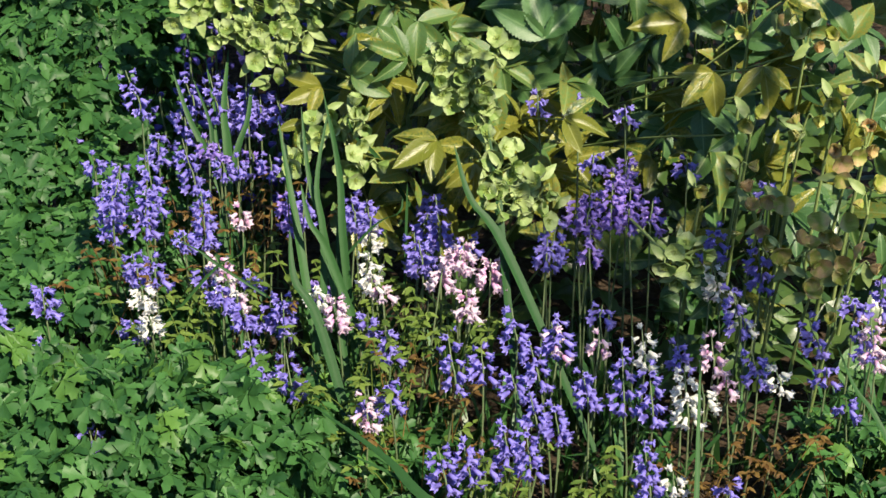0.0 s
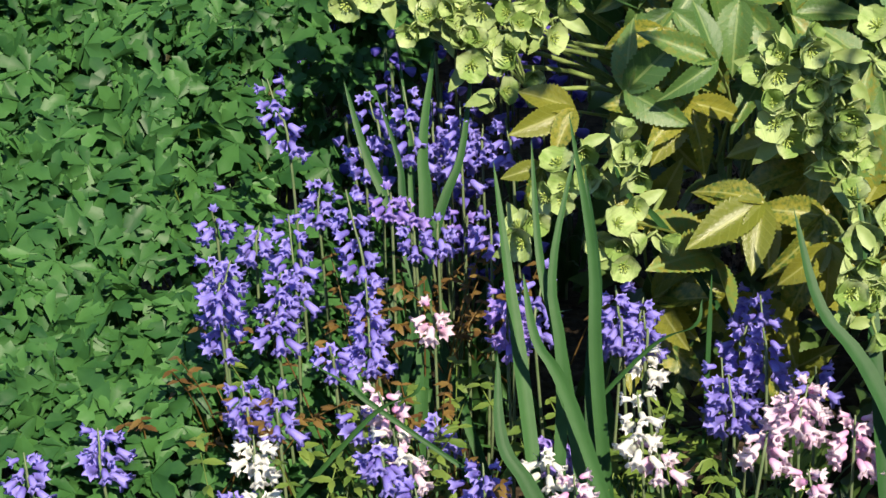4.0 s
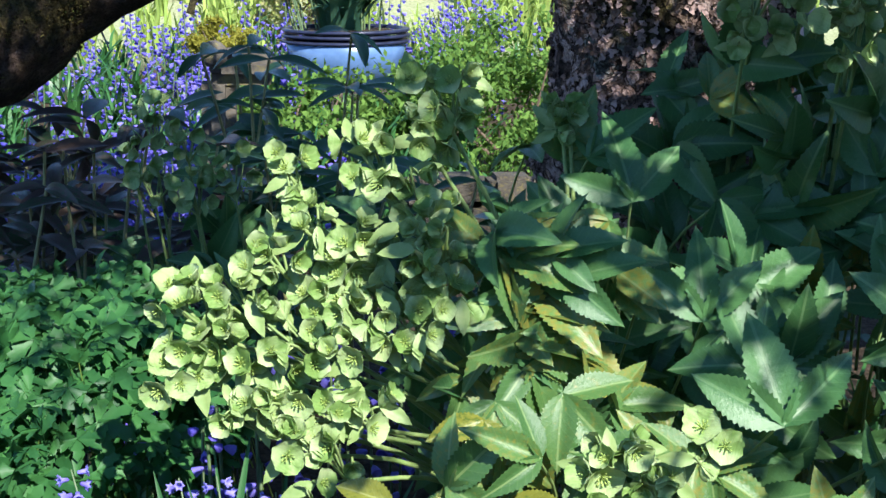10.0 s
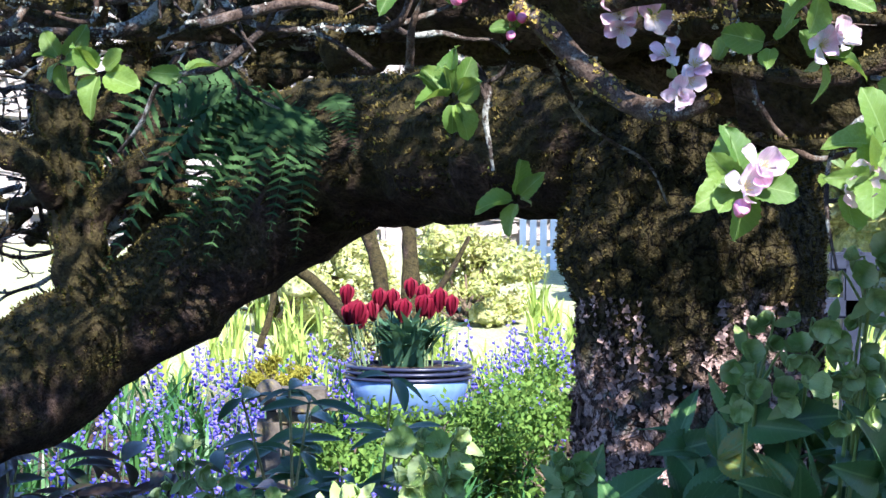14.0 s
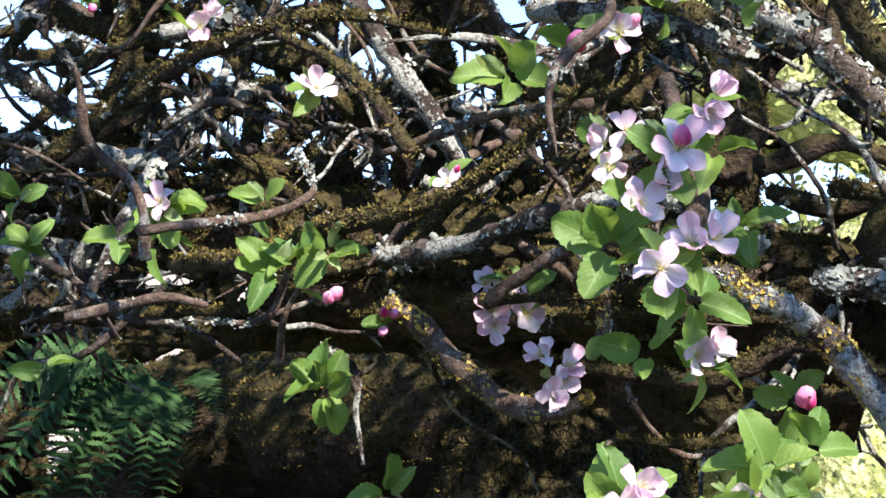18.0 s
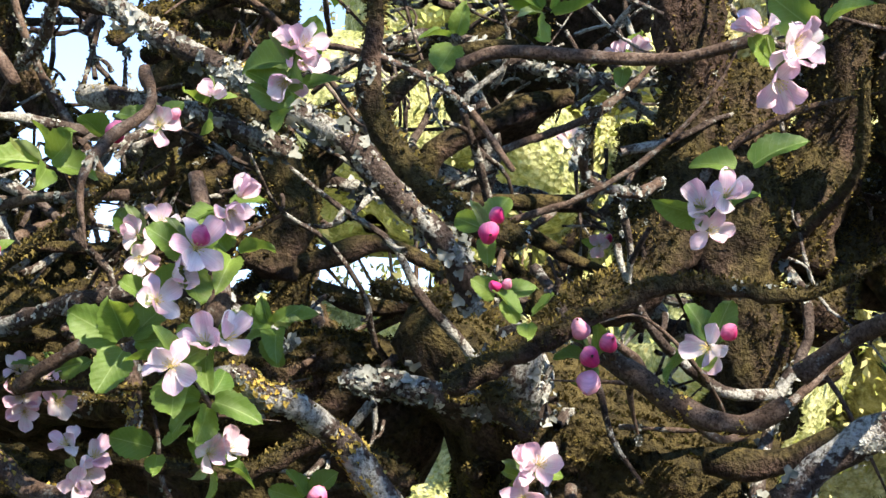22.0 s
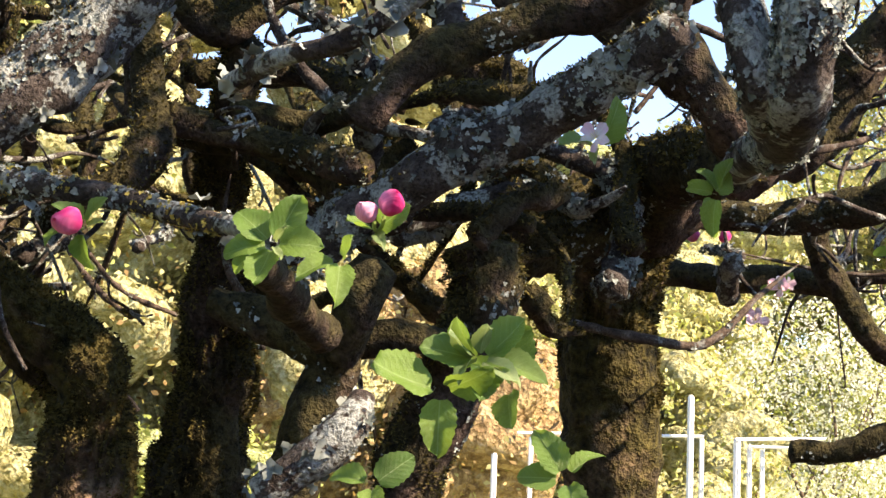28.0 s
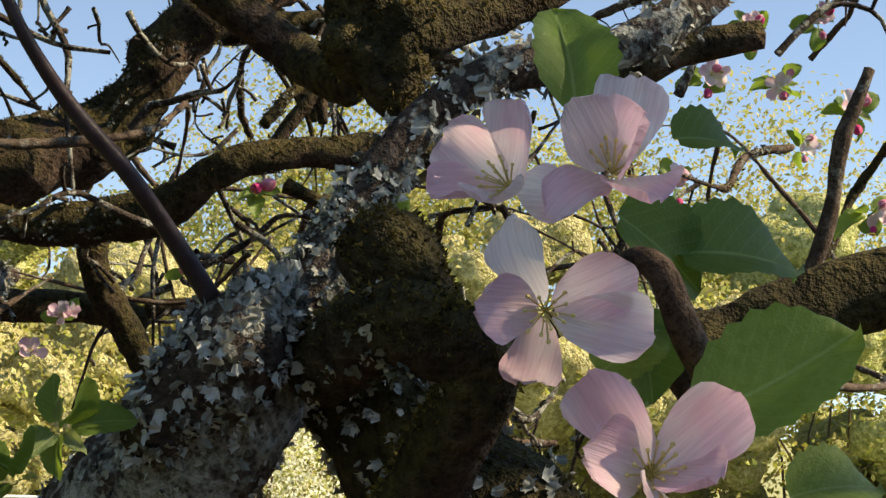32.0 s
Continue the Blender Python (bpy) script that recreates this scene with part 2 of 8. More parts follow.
def leaf_mat(name, dark, light, gloss=0.45, thin=0.3, rib=None, rib_width=0.0015, blotch=None, island=False, spec=0.4, ribs=90.0, relief=0.07):
    """A leaf: tone by leaf, mottling, a pale midrib with side veins, and light let through."""
    m, t, _ = nodes(name)
    if island:
        r = t.nodes.new("ShaderNodeNewGeometry").outputs["Random Per Island"]
    else:
        r = t.nodes.new("ShaderNodeObjectInfo").outputs["Random"]
    n = noise_of(t, 45.0, 5.0)
    f = calc(t, "ADD", calc(t, "MULTIPLY", r, 0.65), calc(t, "MULTIPLY", n, 0.5))
    col = ramp(t, [(0.12, dark), (0.95, light)], f)
    if blotch:
        col = mixed(t, ramp(t, [(0.5, (0, 0, 0)), (0.68, (1, 1, 1))], calc(t, "ADD", calc(t, "MULTIPLY", noise_of(t, 14.0, 3.0), 0.7), calc(t, "MULTIPLY", r, 0.3))), col, blotch)
    bump = n
    if rib:
        x = t.nodes.new("ShaderNodeSeparateXYZ")
        t.links.new(t.nodes.new("ShaderNodeTexCoord").outputs["Object"], x.inputs[0])
        ax = calc(t, "ABSOLUTE", x.outputs[0])
        mid = calc(t, "LESS_THAN", ax, rib_width)
        side = calc(t, "SINE", calc(t, "MULTIPLY", calc(t, "SUBTRACT", x.outputs[1], calc(t, "MULTIPLY", ax, 1.1)), ribs * 6.28))
        vein = calc(t, "GREATER_THAN", side, 0.95)
        k = calc(t, "MAXIMUM", calc(t, "MULTIPLY", mid, 0.6), calc(t, "MULTIPLY", vein, 0.10 + relief))
        col = mixed(t, k, col, rib)
        bump = calc(t, "ADD", n, calc(t, "MULTIPLY", side, relief))
    finish(t, col, gloss, bump, 0.0006, thin, mixed(t, 0.5, col, (light[0] * 1.6, light[1] * 1.5, light[2] * 0.8)), spec)
    return m


def bloom_mat(name, inner, outer, reach, thin=0.35, vary=0.25, flush=None, axis="Z"):
    """A petal: one tone at its heart and one at its rim, streaked a little."""
    m, t, _ = nodes(name)
    r = t.nodes.new("ShaderNodeObjectInfo").outputs["Random"]
    x = t.nodes.new("ShaderNodeSeparateXYZ")
    t.links.new(t.nodes.new("ShaderNodeTexCoord").outputs["Object"], x.inputs[0])
    y = calc(t, "DIVIDE", x.outputs[1], reach)
    n = noise_of(t, 160.0, 3.0)
    col = ramp(t, [(0.05, inner), (0.9, outer)], calc(t, "ADD", y, calc(t, "MULTIPLY", calc(t, "SUBTRACT", n, 0.5), 0.5)))
    if flush:
        col = mixed(t, ramp(t, [(0.42, (0, 0, 0)), (0.66, (1, 1, 1))], calc(t, "ADD", calc(t, "MULTIPLY", noise_of(t, 60.0, 2.0), 0.7), calc(t, "MULTIPLY", r, 0.3))), col, flush)
    streak = t.nodes.new("ShaderNodeTexNoise")
    streak.inputs["Scale"].default_value, streak.inputs["Detail"].default_value = 1.0, 3.0
    long_way = t.nodes.new("ShaderNodeMapping")
    long_way.inputs["Scale"].default_value = (1400.0, 60.0, 60.0)
    t.links.new(t.nodes.new("ShaderNodeTexCoord").outputs["Object"], long_way.inputs["Vector"])
    t.links.new(long_way.outputs[0], streak.inputs["Vector"])
    col = mixed(t, 1.0, col, ramp(t, [(0.35, (0.84, 0.82, 0.84)), (0.6, (1.0, 1.0, 1.0))], streak.outputs["Fac"]), "MULTIPLY")
    n = calc(t, "ADD", n, streak.outputs["Fac"])
    col = mixed(t, calc(t, "MULTIPLY", r, vary), col, (0.9, 0.9, 0.95), "MULTIPLY")
    finish(t, col, 0.55, n, 0.0006, thin, None, 0.25)
    return m


def bark_mat(name, stops, scale=18.0, depth=0.006, rough=0.85, patch=None, patch_at=(0.52, 0.62), moss=None, fine=0.0, plates=0.0, moss_above=None):
    """Bark, stone or soil: broad and fine grain, crusty patches, a skin of moss, or flaking plates with cracks between."""
    m, t, _ = nodes(name)
    n1, n2 = noise_of(t, scale, 8.0, rough=0.65), noise_of(t, scale * 5, 4.0)
    where = t.nodes.new("ShaderNodeTexCoord").outputs["Object"]
    v = t.nodes.new("ShaderNodeTexVoronoi")
    v.inputs["Scale"].default_value = scale * 2.2
    t.links.new(where, v.inputs["Vector"])
    f = calc(t, "ADD", calc(t, "MULTIPLY", n1, 0.75), calc(t, "MULTIPLY", n2, 0.25))
    height = calc(t, "ADD", f, calc(t, "MULTIPLY", v.outputs[0], 0.5))
    crack = None
    if plates:
        warp = t.nodes.new("ShaderNodeTexNoise")
        warp.inputs["Scale"].default_value, warp.inputs["Detail"].default_value = 14.0, 5.0
        t.links.new(where, warp.inputs["Vector"])
        place = mixed(t, 0.11, where, warp.outputs["Color"], "ADD")
        flat = t.nodes.new("ShaderNodeMapping")
        flat.inputs["Scale"].default_value = (1.0, 1.0, 0.62)
        t.links.new(place, flat.inputs["Vector"])
        edge, cell = t.nodes.new("ShaderNodeTexVoronoi"), t.nodes.new("ShaderNodeTexVoronoi")
        edge.feature = "DISTANCE_TO_EDGE"
        for q in (edge, cell):
            q.inputs["Scale"].default_value = plates
            t.links.new(flat.outputs[0], q.inputs["Vector"])
        tone = t.nodes.new("ShaderNodeSeparateColor")
        t.links.new(cell.outputs["Color"], tone.inputs[0])
        f = calc(t, "ADD", calc(t, "MULTIPLY", f, 0.72), calc(t, "MULTIPLY", tone.outputs[0], 0.28))
        crack = ramp(t, [(0.0, (0, 0, 0)), (0.07, (1, 1, 1))], calc(t, "ADD", edge.outputs["Distance"], calc(t, "MULTIPLY", calc(t, "SUBTRACT", n2, 0.5), 0.12)))
        height = calc(t, "ADD", calc(t, "MULTIPLY", height, 0.5), calc(t, "MULTIPLY", crack, calc(t, "ADD", 0.25, calc(t, "MULTIPLY", tone.outputs[1], 0.5))))
    col = ramp(t, stops, f)
    if patch:
        k = calc(t, "ADD", noise_of(t, scale * 0.8, 5.0), calc(t, "MULTIPLY", calc(t, "SUBTRACT", noise_of(t, scale * 7, 3.0), 0.5), 0.35))
        col = mixed(t, ramp(t, [(patch_at[0], (0, 0, 0)), (patch_at[1], (1, 1, 1))], k), col, mixed(t, n2, patch, tuple(0.45 * c for c in patch)))
    if moss:
        g = t.nodes.new("ShaderNodeNewGeometry")
        s = t.nodes.new("ShaderNodeSeparateXYZ")
        t.links.new(g.outputs["Normal"], s.inputs[0])
        k = calc(t, "ADD", calc(t, "MULTIPLY", s.outputs[2], 0.14), noise_of(t, scale * 0.4, 6.0, rough=0.7))
        if moss_above:
            at_z = t.nodes.new("ShaderNodeSeparateXYZ")
            t.links.new(where, at_z.inputs[0])
            k = calc(t, "ADD", k, calc(t, "MAXIMUM", -0.4, calc(t, "MINIMUM", 0.25, calc(t, "MULTIPLY", calc(t, "SUBTRACT", at_z.outputs[2], moss_above), 1.3))))
        n3 = noise_of(t, scale * 2.0, 3.0)
        col = mixed(t, ramp(t, [(0.36, (0, 0, 0)), (0.50, (1, 1, 1))], k), col, ramp(t, [(0.34, moss[0]), (0.68, moss[1])], calc(t, "ADD", calc(t, "MULTIPLY", n2, 0.55), calc(t, "MULTIPLY", n3, 0.45))))
    if fine:
        grit = noise_of(t, fine, 3.0, rough=0.7)
        col = mixed(t, 1.0, col, ramp(t, [(0.32, (0.24, 0.22, 0.20)), (0.55, (1.0, 1.0, 1.0))], grit), "MULTIPLY")
        height = calc(t, "ADD", height, calc(t, "MULTIPLY", grit, 0.7))
    if crack is not None:
        col = mixed(t, 1.0, col, mixed(t, crack, (0.20, 0.16, 0.14), (1.0, 1.0, 1.0)), "MULTIPLY")
    finish(t, col, rough, height, depth, spec=0.15)
    return m


def plain_mat(name, a, b, scale=30.0, rough=0.7, depth=0.002, thin=0.0, island=False, spec=0.3, metal=0.0):
    m, t, _ = nodes(name)
    n = noise_of(t, scale, 5.0)
    f = n
    if island:
        f = calc(t, "ADD", calc(t, "MULTIPLY", n, 0.4), calc(t, "MULTIPLY", t.nodes.new("ShaderNodeNewGeometry").outputs["Random Per Island"], 0.6))
    finish(t, ramp(t, [(0.25, a), (0.75, b)], f), rough, n, depth, thin, None, spec)
    return m


HELL_LEAF = leaf_mat("hellebore_leaf", (0.040, 0.105, 0.028), (0.120, 0.210, 0.055), 0.38, 0.2, rib=(0.22, 0.30, 0.11), rib_width=0.014, blotch=(0.19, 0.18, 0.03), ribs=8.0)
HELL_DARK = leaf_mat("hellebore_leaf_dark", (0.026, 0.080, 0.026), (0.080, 0.175, 0.055), 0.40, 0.15, rib=(0.15, 0.25, 0.10), rib_width=0.014, ribs=8.0)
HELL_GOLD = leaf_mat("hellebore_leaf_gold", (0.095, 0.130, 0.018), (0.290, 0.270, 0.045), 0.26, 0.25, rib=(0.34, 0.36, 0.12), rib_width=0.014, blotch=(0.045, 0.105, 0.022), ribs=8.0)
HELL_STEM = plain_mat("hellebore_stem", (0.14, 0.22, 0.06), (0.24, 0.30, 0.11), 60, 0.5, 0.001)
HELL_FLOWER = bloom_mat("hellebore_flower", (0.20, 0.32, 0.08), (0.50, 0.59, 0.31), 0.017, 0.25, 0.25, flush=(0.42, 0.54, 0.22))
HELL_YELLOW = bloom_mat("hellebore_flower_yellow", (0.32, 0.38, 0.07), (0.70, 0.66, 0.28), 0.016, 0.3, 0.2, flush=(0.60, 0.40, 0.20))
HELL_STAMEN = plain_mat("hellebore_stamen", (0.16, 0.27, 0.04), (0.46, 0.52, 0.16), 200, 0.6, 0.0)
GREEN_LEAF = leaf_mat("ground_cover_leaf", (0.010, 0.052, 0.016), (0.055, 0.160, 0.040), 0.48, 0.2, island=True, spec=0.25)
GREEN_LEAF_ONE = leaf_mat("ground_cover_leaf_single", (0.016, 0.068, 0.020), (0.066, 0.180, 0.046), 0.48, 0.2, spec=0.25)
GREEN_YOUNG = leaf_mat("ground_cover_leaf_young", (0.050, 0.140, 0.025), (0.120, 0.260, 0.050), 0.45, 0.3)
STRAP = leaf_mat("strap_leaf", (0.012, 0.050, 0.014), (0.032, 0.095, 0.026), 0.55, 0.06, spec=0.2)
STRAP_MANY = leaf_mat("strap_leaf_mass", (0.016, 0.070, 0.018), (0.060, 0.160, 0.040), 0.4, 0.2, island=True)
BRONZE = leaf_mat("bronze_leaf", (0.075, 0.035, 0.012), (0.20, 0.13, 0.035), 0.5, 0.3, island=True)
SAGE = leaf_mat("young_green_leaf", (0.06, 0.12, 0.02), (0.17, 0.25, 0.05), 0.5, 0.3, island=True)
PEONY = leaf_mat("peony_leaf", (0.030, 0.020, 0.020), (0.075, 0.055, 0.045), 0.4, 0.2, blotch=(0.025, 0.060, 0.025), rib=(0.16, 0.12, 0.09), rib_width=0.001, ribs=0.0)
PEONY_STEM = plain_mat("peony_stem", (0.20, 0.21, 0.09), (0.32, 0.30, 0.14), 50, 0.5, 0.001)
BLUE = bloom_mat("bluebell_flower", (0.15, 0.115, 0.48), (0.31, 0.28, 0.76), 0.017, 0.3, 0.25, flush=(0.34, 0.30, 0.85))
VIOLET = bloom_mat("violet_bluebell_flower", (0.22, 0.14, 0.56), (0.40, 0.30, 0.80), 0.017, 0.3, 0.25)
PINK = bloom_mat("pink_bluebell_flower", (0.68, 0.34, 0.60), (0.85, 0.66, 0.80), 0.017, 0.35, 0.2, flush=(0.87, 0.76, 0.84))
WHITE = bloom_mat("white_bluebell_flower", (0.74, 0.78, 0.66), (0.86, 0.87, 0.85), 0.017, 0.35, 0.1)
BLUE_MANY = plain_mat("bluebell_mass", (0.09, 0.07, 0.42), (0.25, 0.21, 0.70), 80, 0.6, 0.0, 0.3, True)
BELL_STEM = plain_mat("bluebell_stem", (0.07, 0.13, 0.05), (0.14, 0.17, 0.09), 60, 0.5, 0.0005)
BARK = bark_mat("apple_bark", [(0.28, (0.010, 0.007, 0.006)), (0.5, (0.050, 0.034, 0.026)), (0.72, (0.17, 0.115, 0.092))], 16, 0.012, moss=((0.016, 0.014, 0.007), (0.085, 0.070, 0.026)), fine=150.0)
TRUNK = bark_mat("apple_trunk_bark", [(0.30, (0.030, 0.020, 0.016)), (0.44, (0.19, 0.125, 0.105)), (0.60, (0.52, 0.39, 0.36))], 12, 0.035, patch=(0.30, 0.32, 0.29), patch_at=(0.56, 0.62), fine=110.0, plates=30.0, moss=((0.020, 0.017, 0.008), (0.10, 0.082, 0.032)), moss_above=1.26)
TWIG = bark_mat("apple_twig_bark", [(0.3, (0.022, 0.015, 0.012)), (0.5, (0.085, 0.060, 0.045)), (0.72, (0.20, 0.16, 0.13))], 60, 0.002, patch=(0.24, 0.24, 0.215), patch_at=(0.58, 0.65), fine=400.0)
SHOOT = bark_mat("apple_shoot_bark", [(0.3, (0.020, 0.013, 0.015)), (0.6, (0.042, 0.030, 0.034)), (0.8, (0.085, 0.070, 0.072))], 80, 0.0006, 0.4)
GREYBARK = bark_mat("lichened_bark", [(0.3, (0.016, 0.012, 0.010)), (0.5, (0.058, 0.045, 0.038)), (0.72, (0.15, 0.13, 0.115))], 30, 0.006, patch=(0.40, 0.42, 0.385), patch_at=(0.515, 0.56), fine=260.0)
MOSS = plain_mat("moss", (0.022, 0.019, 0.008), (0.160, 0.130, 0.040), 25, 0.9, 0.0, 0.12, True, 0.1)
MOSS_GREEN = plain_mat("green_moss", (0.030, 0.045, 0.010), (0.12, 0.145, 0.03), 25, 0.9, 0.0, 0.15, True, 0.1)
LICHEN = plain_mat("grey_lichen", (0.08, 0.095, 0.085), (0.36, 0.39, 0.355), 70, 0.85, 0.001, 0.1, True, 0.15)
LICHEN_GOLD = plain_mat("golden_lichen", (0.26, 0.19, 0.04), (0.48, 0.38, 0.10), 70, 0.85, 0.001, 0.1, True, 0.15)
APPLE_LEAF = leaf_mat("apple_leaf", (0.042, 0.120, 0.024), (0.215, 0.330, 0.070), 0.34, 0.45, rib=(0.30, 0.42, 0.16), rib_width=0.012, ribs=7.0, relief=0.11, blotch=(0.14, 0.23, 0.04))
APPLE_YOUNG = leaf_mat("young_apple_leaf", (0.12, 0.20, 0.07), (0.26, 0.34, 0.15), 0.5, 0.4, rib=(0.36, 0.42, 0.25), rib_width=0.012, ribs=7.0)
PETAL = bloom_mat("apple_petal", (0.87, 0.83, 0.86), (0.87, 0.80, 0.84), 0.022, 0.4, 0.06, flush=(0.85, 0.58, 0.70))
BUD = bloom_mat("apple_bud", (0.62, 0.04, 0.20), (0.84, 0.28, 0.48), 0.005, 0.25, 0.15, flush=(0.86, 0.48, 0.62))
STAMEN = plain_mat("apple_stamen", (0.60, 0.55, 0.25), (0.75, 0.62, 0.25), 300, 0.6, 0.0)
FERN = leaf_mat("fern", (0.012, 0.036, 0.012), (0.045, 0.100, 0.030), 0.7, 0.15, island=True, spec=0.15)
SOIL = bark_mat("soil", [(0.3, (0.018, 0.013, 0.009)), (0.5, (0.045, 0.033, 0.022)), (0.75, (0.10, 0.075, 0.05))], 14, 0.02)
FLAKY = plain_mat("bark_flake", (0.045, 0.030, 0.025), (0.36, 0.255, 0.23), 60, 0.85, 0.002, 0.0, True, 0.15)
REDBARK = bark_mat("red_brown_bark", [(0.30, (0.016, 0.011, 0.008)), (0.48, (0.085, 0.055, 0.038)), (0.64, (0.26, 0.17, 0.12))], 13, 0.022, patch=(0.22, 0.22, 0.19), patch_at=(0.57, 0.62), fine=80.0, moss=((0.010, 0.009, 0.003), (0.115, 0.092, 0.026)))
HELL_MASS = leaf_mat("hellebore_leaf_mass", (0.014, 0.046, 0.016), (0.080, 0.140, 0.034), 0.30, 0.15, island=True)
LEAFY = plain_mat("leafy_lichen", (0.16, 0.18, 0.17), (0.50, 0.53, 0.515), 90, 0.85, 0.001, 0.1, True, 0.15)

# ---------- kinds of plants ----------
LEAFLETS = {}


def leaflet_mesh(mat, k):
    """Toothed hellebore leaflets, five shapes for each material."""
    if (mat.name, k) not in LEAFLETS:
        T = blade(1.0, (0.42, 0.50, 0.38, 0.46, 0.54)[k], 32, 0.48 + 0.2 * (k % 3), (0.10, 0.30, 0.50, 0.18, 0.38)[k], 0.065, 0.46)
        LEAFLETS[mat.name, k] = build("leaflet", *T, mat)
    return LEAFLETS[mat.name, k]


def trifoliate(plant, at, size, out, up, mat, root=None, spread=55, count=3):
    """A leaf of three toothed leaflets at the end of a stalk."""
    at, out, up = np.array(at, float), unit(out), unit(up)
    up = unit(up - out * (up @ out))
    side = np.cross(out, up)
    for k in range(count):
        a = radians((k - (count - 1) / 2) * spread) + rng.normal(0, 0.10)
        way = out * math.cos(a) + side * math.sin(a)
        s = size * (1.0 if k == count // 2 else 0.86) * rng.uniform(0.9, 1.08)
        lift = up + 0.25 * way * rng.normal() + 0.2 * rng.normal(size=3)
        m = pose1(at, way, lift, s)
        part("leaflet", leaflet_mesh(mat, int(rng.integers(5))), plant, m)
    if root is not None:
        mid = (at + np.array(root)) / 2 - out * 0.02 + [0, 0, 0.02]
        V, F, _ = sweep(spline([at + out * 0.004, mid, root], 7), np.linspace(0.0018, 0.003, 7), 6)
        part("leaf_stalk", build("leaf_stalk", V, F, HELL_STEM), plant)


SEPALS = {}


def hellebore_flower(plant, at, face, size, mat):
    """A nodding cup of five broad sepals with a heart of stamens."""
    if mat.name not in SEPALS:
        SEPALS[mat.name] = [build("flower", *ringed(petal(0.0235, 0.0270, 0.62 + 0.10 * v, 8, 0.0, 0.05 + 0.09 * v, 0.05), 5, 12 + 15 * v, 0.0, v, (1, 0.94, 1.05, 0.97, 1.02)), mat) for v in range(3)]
        SEPALS["heart"] = build("stamens", *stamens(11, 0.009, 0.85, 0.0006, 0.0017), HELL_STAMEN)
    m = pose1(at, unit(np.cross(face, rng.normal(size=3))), face, size)
    f = part("flower", SEPALS[mat.name][int(rng.integers(3))], plant, m)
    if mat is HELL_FLOWER and plant.name == "hellebore":
        sub("stamens", SEPALS["heart"], f)


def flower_head(plant, at, spread, count, face, root, mat=None, size=1.0):
    """A loose head of nodding flowers on branching stalks from one stout stem."""
    mat = mat or HELL_FLOWER
    at, face, root = np.array(at, float), unit(face), np.array(root, float)
    sets = []
    fork = at + 0.55 * unit(root - at) * min(0.09, spread * 1.6) + [0, 0, -0.015]
    mid = (fork + root) / 2 + [0, 0, 0.03]
    V, F, _ = sweep(spline([fork, mid, root], 8), np.linspace(0.0028, 0.0042, 8), 7)
    sets.append((V, F))
    count = int(count * 1.35 + 0.5)
    for k in range(count):
        a, r = 2.4 * k + rng.normal(0, 0.3), math.sqrt((k + 0.4) / count)
        side = unit(np.cross(face, [0, 0, 1.0]))
        up = np.cross(side, face)
        p = at + spread * r * (side * math.cos(a) + up * math.sin(a)) + face * spread * rng.uniform(-0.5, 0.4)
        look_to = face * 0.9 + side * math.cos(a) * 0.55 * r + up * math.sin(a) * 0.45 * r + [0, 0, -0.1] + 0.55 * rng.normal(size=3)
        hellebore_flower(plant, p, look_to, size * rng.uniform(0.86, 1.12), mat)
        back = p - 0.012 * unit(look_to)
        V, F, _ = sweep(spline([p, back + [0, 0, 0.004], fork], 6), np.linspace(0.0014, 0.0024, 6), 5)
        sets.append((V, F))
        if k % 2 == 0:
            bract = blade(0.045, 0.02, 8, 0.3, 0.2, 0.04)
            sets.append(strew(bract, poses(back, unit(side * math.cos(a + 1) + up * math.sin(a + 1)), face, rng.uniform(0.7, 1.2))))
    part("flower_stalks", build("flower_stalks", *joined(sets), HELL_STEM), plant, kind="stuff")


BELLS = {}


def spike(top, low, mat, count=12, size=1.0, foot=None, group="bluebells in the bed"):
    """One bluebell: a leaning stem with bells that hang from its upper part."""
    top, low = np.array(top, float), np.array(low, float)
    reach = np.linalg.norm(top - low)
    if reach < 0.03:
        low = top + [0.004, 0.004, -0.035]
    foot = np.array([low[0] + rng.normal(0, 0.025), low[1] + rng.uniform(0.0, 0.06), 0.0]) if foot is None else np.array(foot, float)
    foot[2] = ground_z(foot[0], foot[1]) - 0.01
    if mat.name not in BELLS:
        BELLS[mat.name] = [build("bell", *bell(0.0175 * s, 0.0052), mat) for s in (1.0, 0.92, 1.1)]
    tone = {"bluebell_flower": "violet-blue", "violet_bluebell_flower": "lilac-violet", "pink_bluebell_flower": "pale pink", "white_bluebell_flower": "white"}[mat.name]
    b = thing("bluebell", foot.tolist(), f"{tone} bluebell spike with hanging bells on a green stem", "flower", group)
    line = spline([foot, (foot + low) / 2 + [0.006, 0, 0.0], low, (low + top) / 2, top], 14)
    V, F, _ = sweep(line, np.linspace(0.0027, 0.0011, 14), 6)
    part("stem", build("stem", V, F, BELL_STEM), b)
    count = int(count * 1.2 + 0.5)
    for k in range(count):
        u = (k + 0.3) / count
        p = low + (top - low) * u
        a = 2.4 * k + rng.normal(0, 0.4)
        way = np.array([math.cos(a), math.sin(a), -0.35 - 0.5 * (1 - u) + 0.5 * (u > 0.85)])
        s = size * (1.25 - 0.5 * u**2) * rng.uniform(0.88, 1.1)
        q = p + 0.008 * s * unit(way * [1, 1, 0.2])
        part("bell", BELLS[mat.name][int(rng.integers(3))], b, pose1(q, way, [0, 0, 1], s))


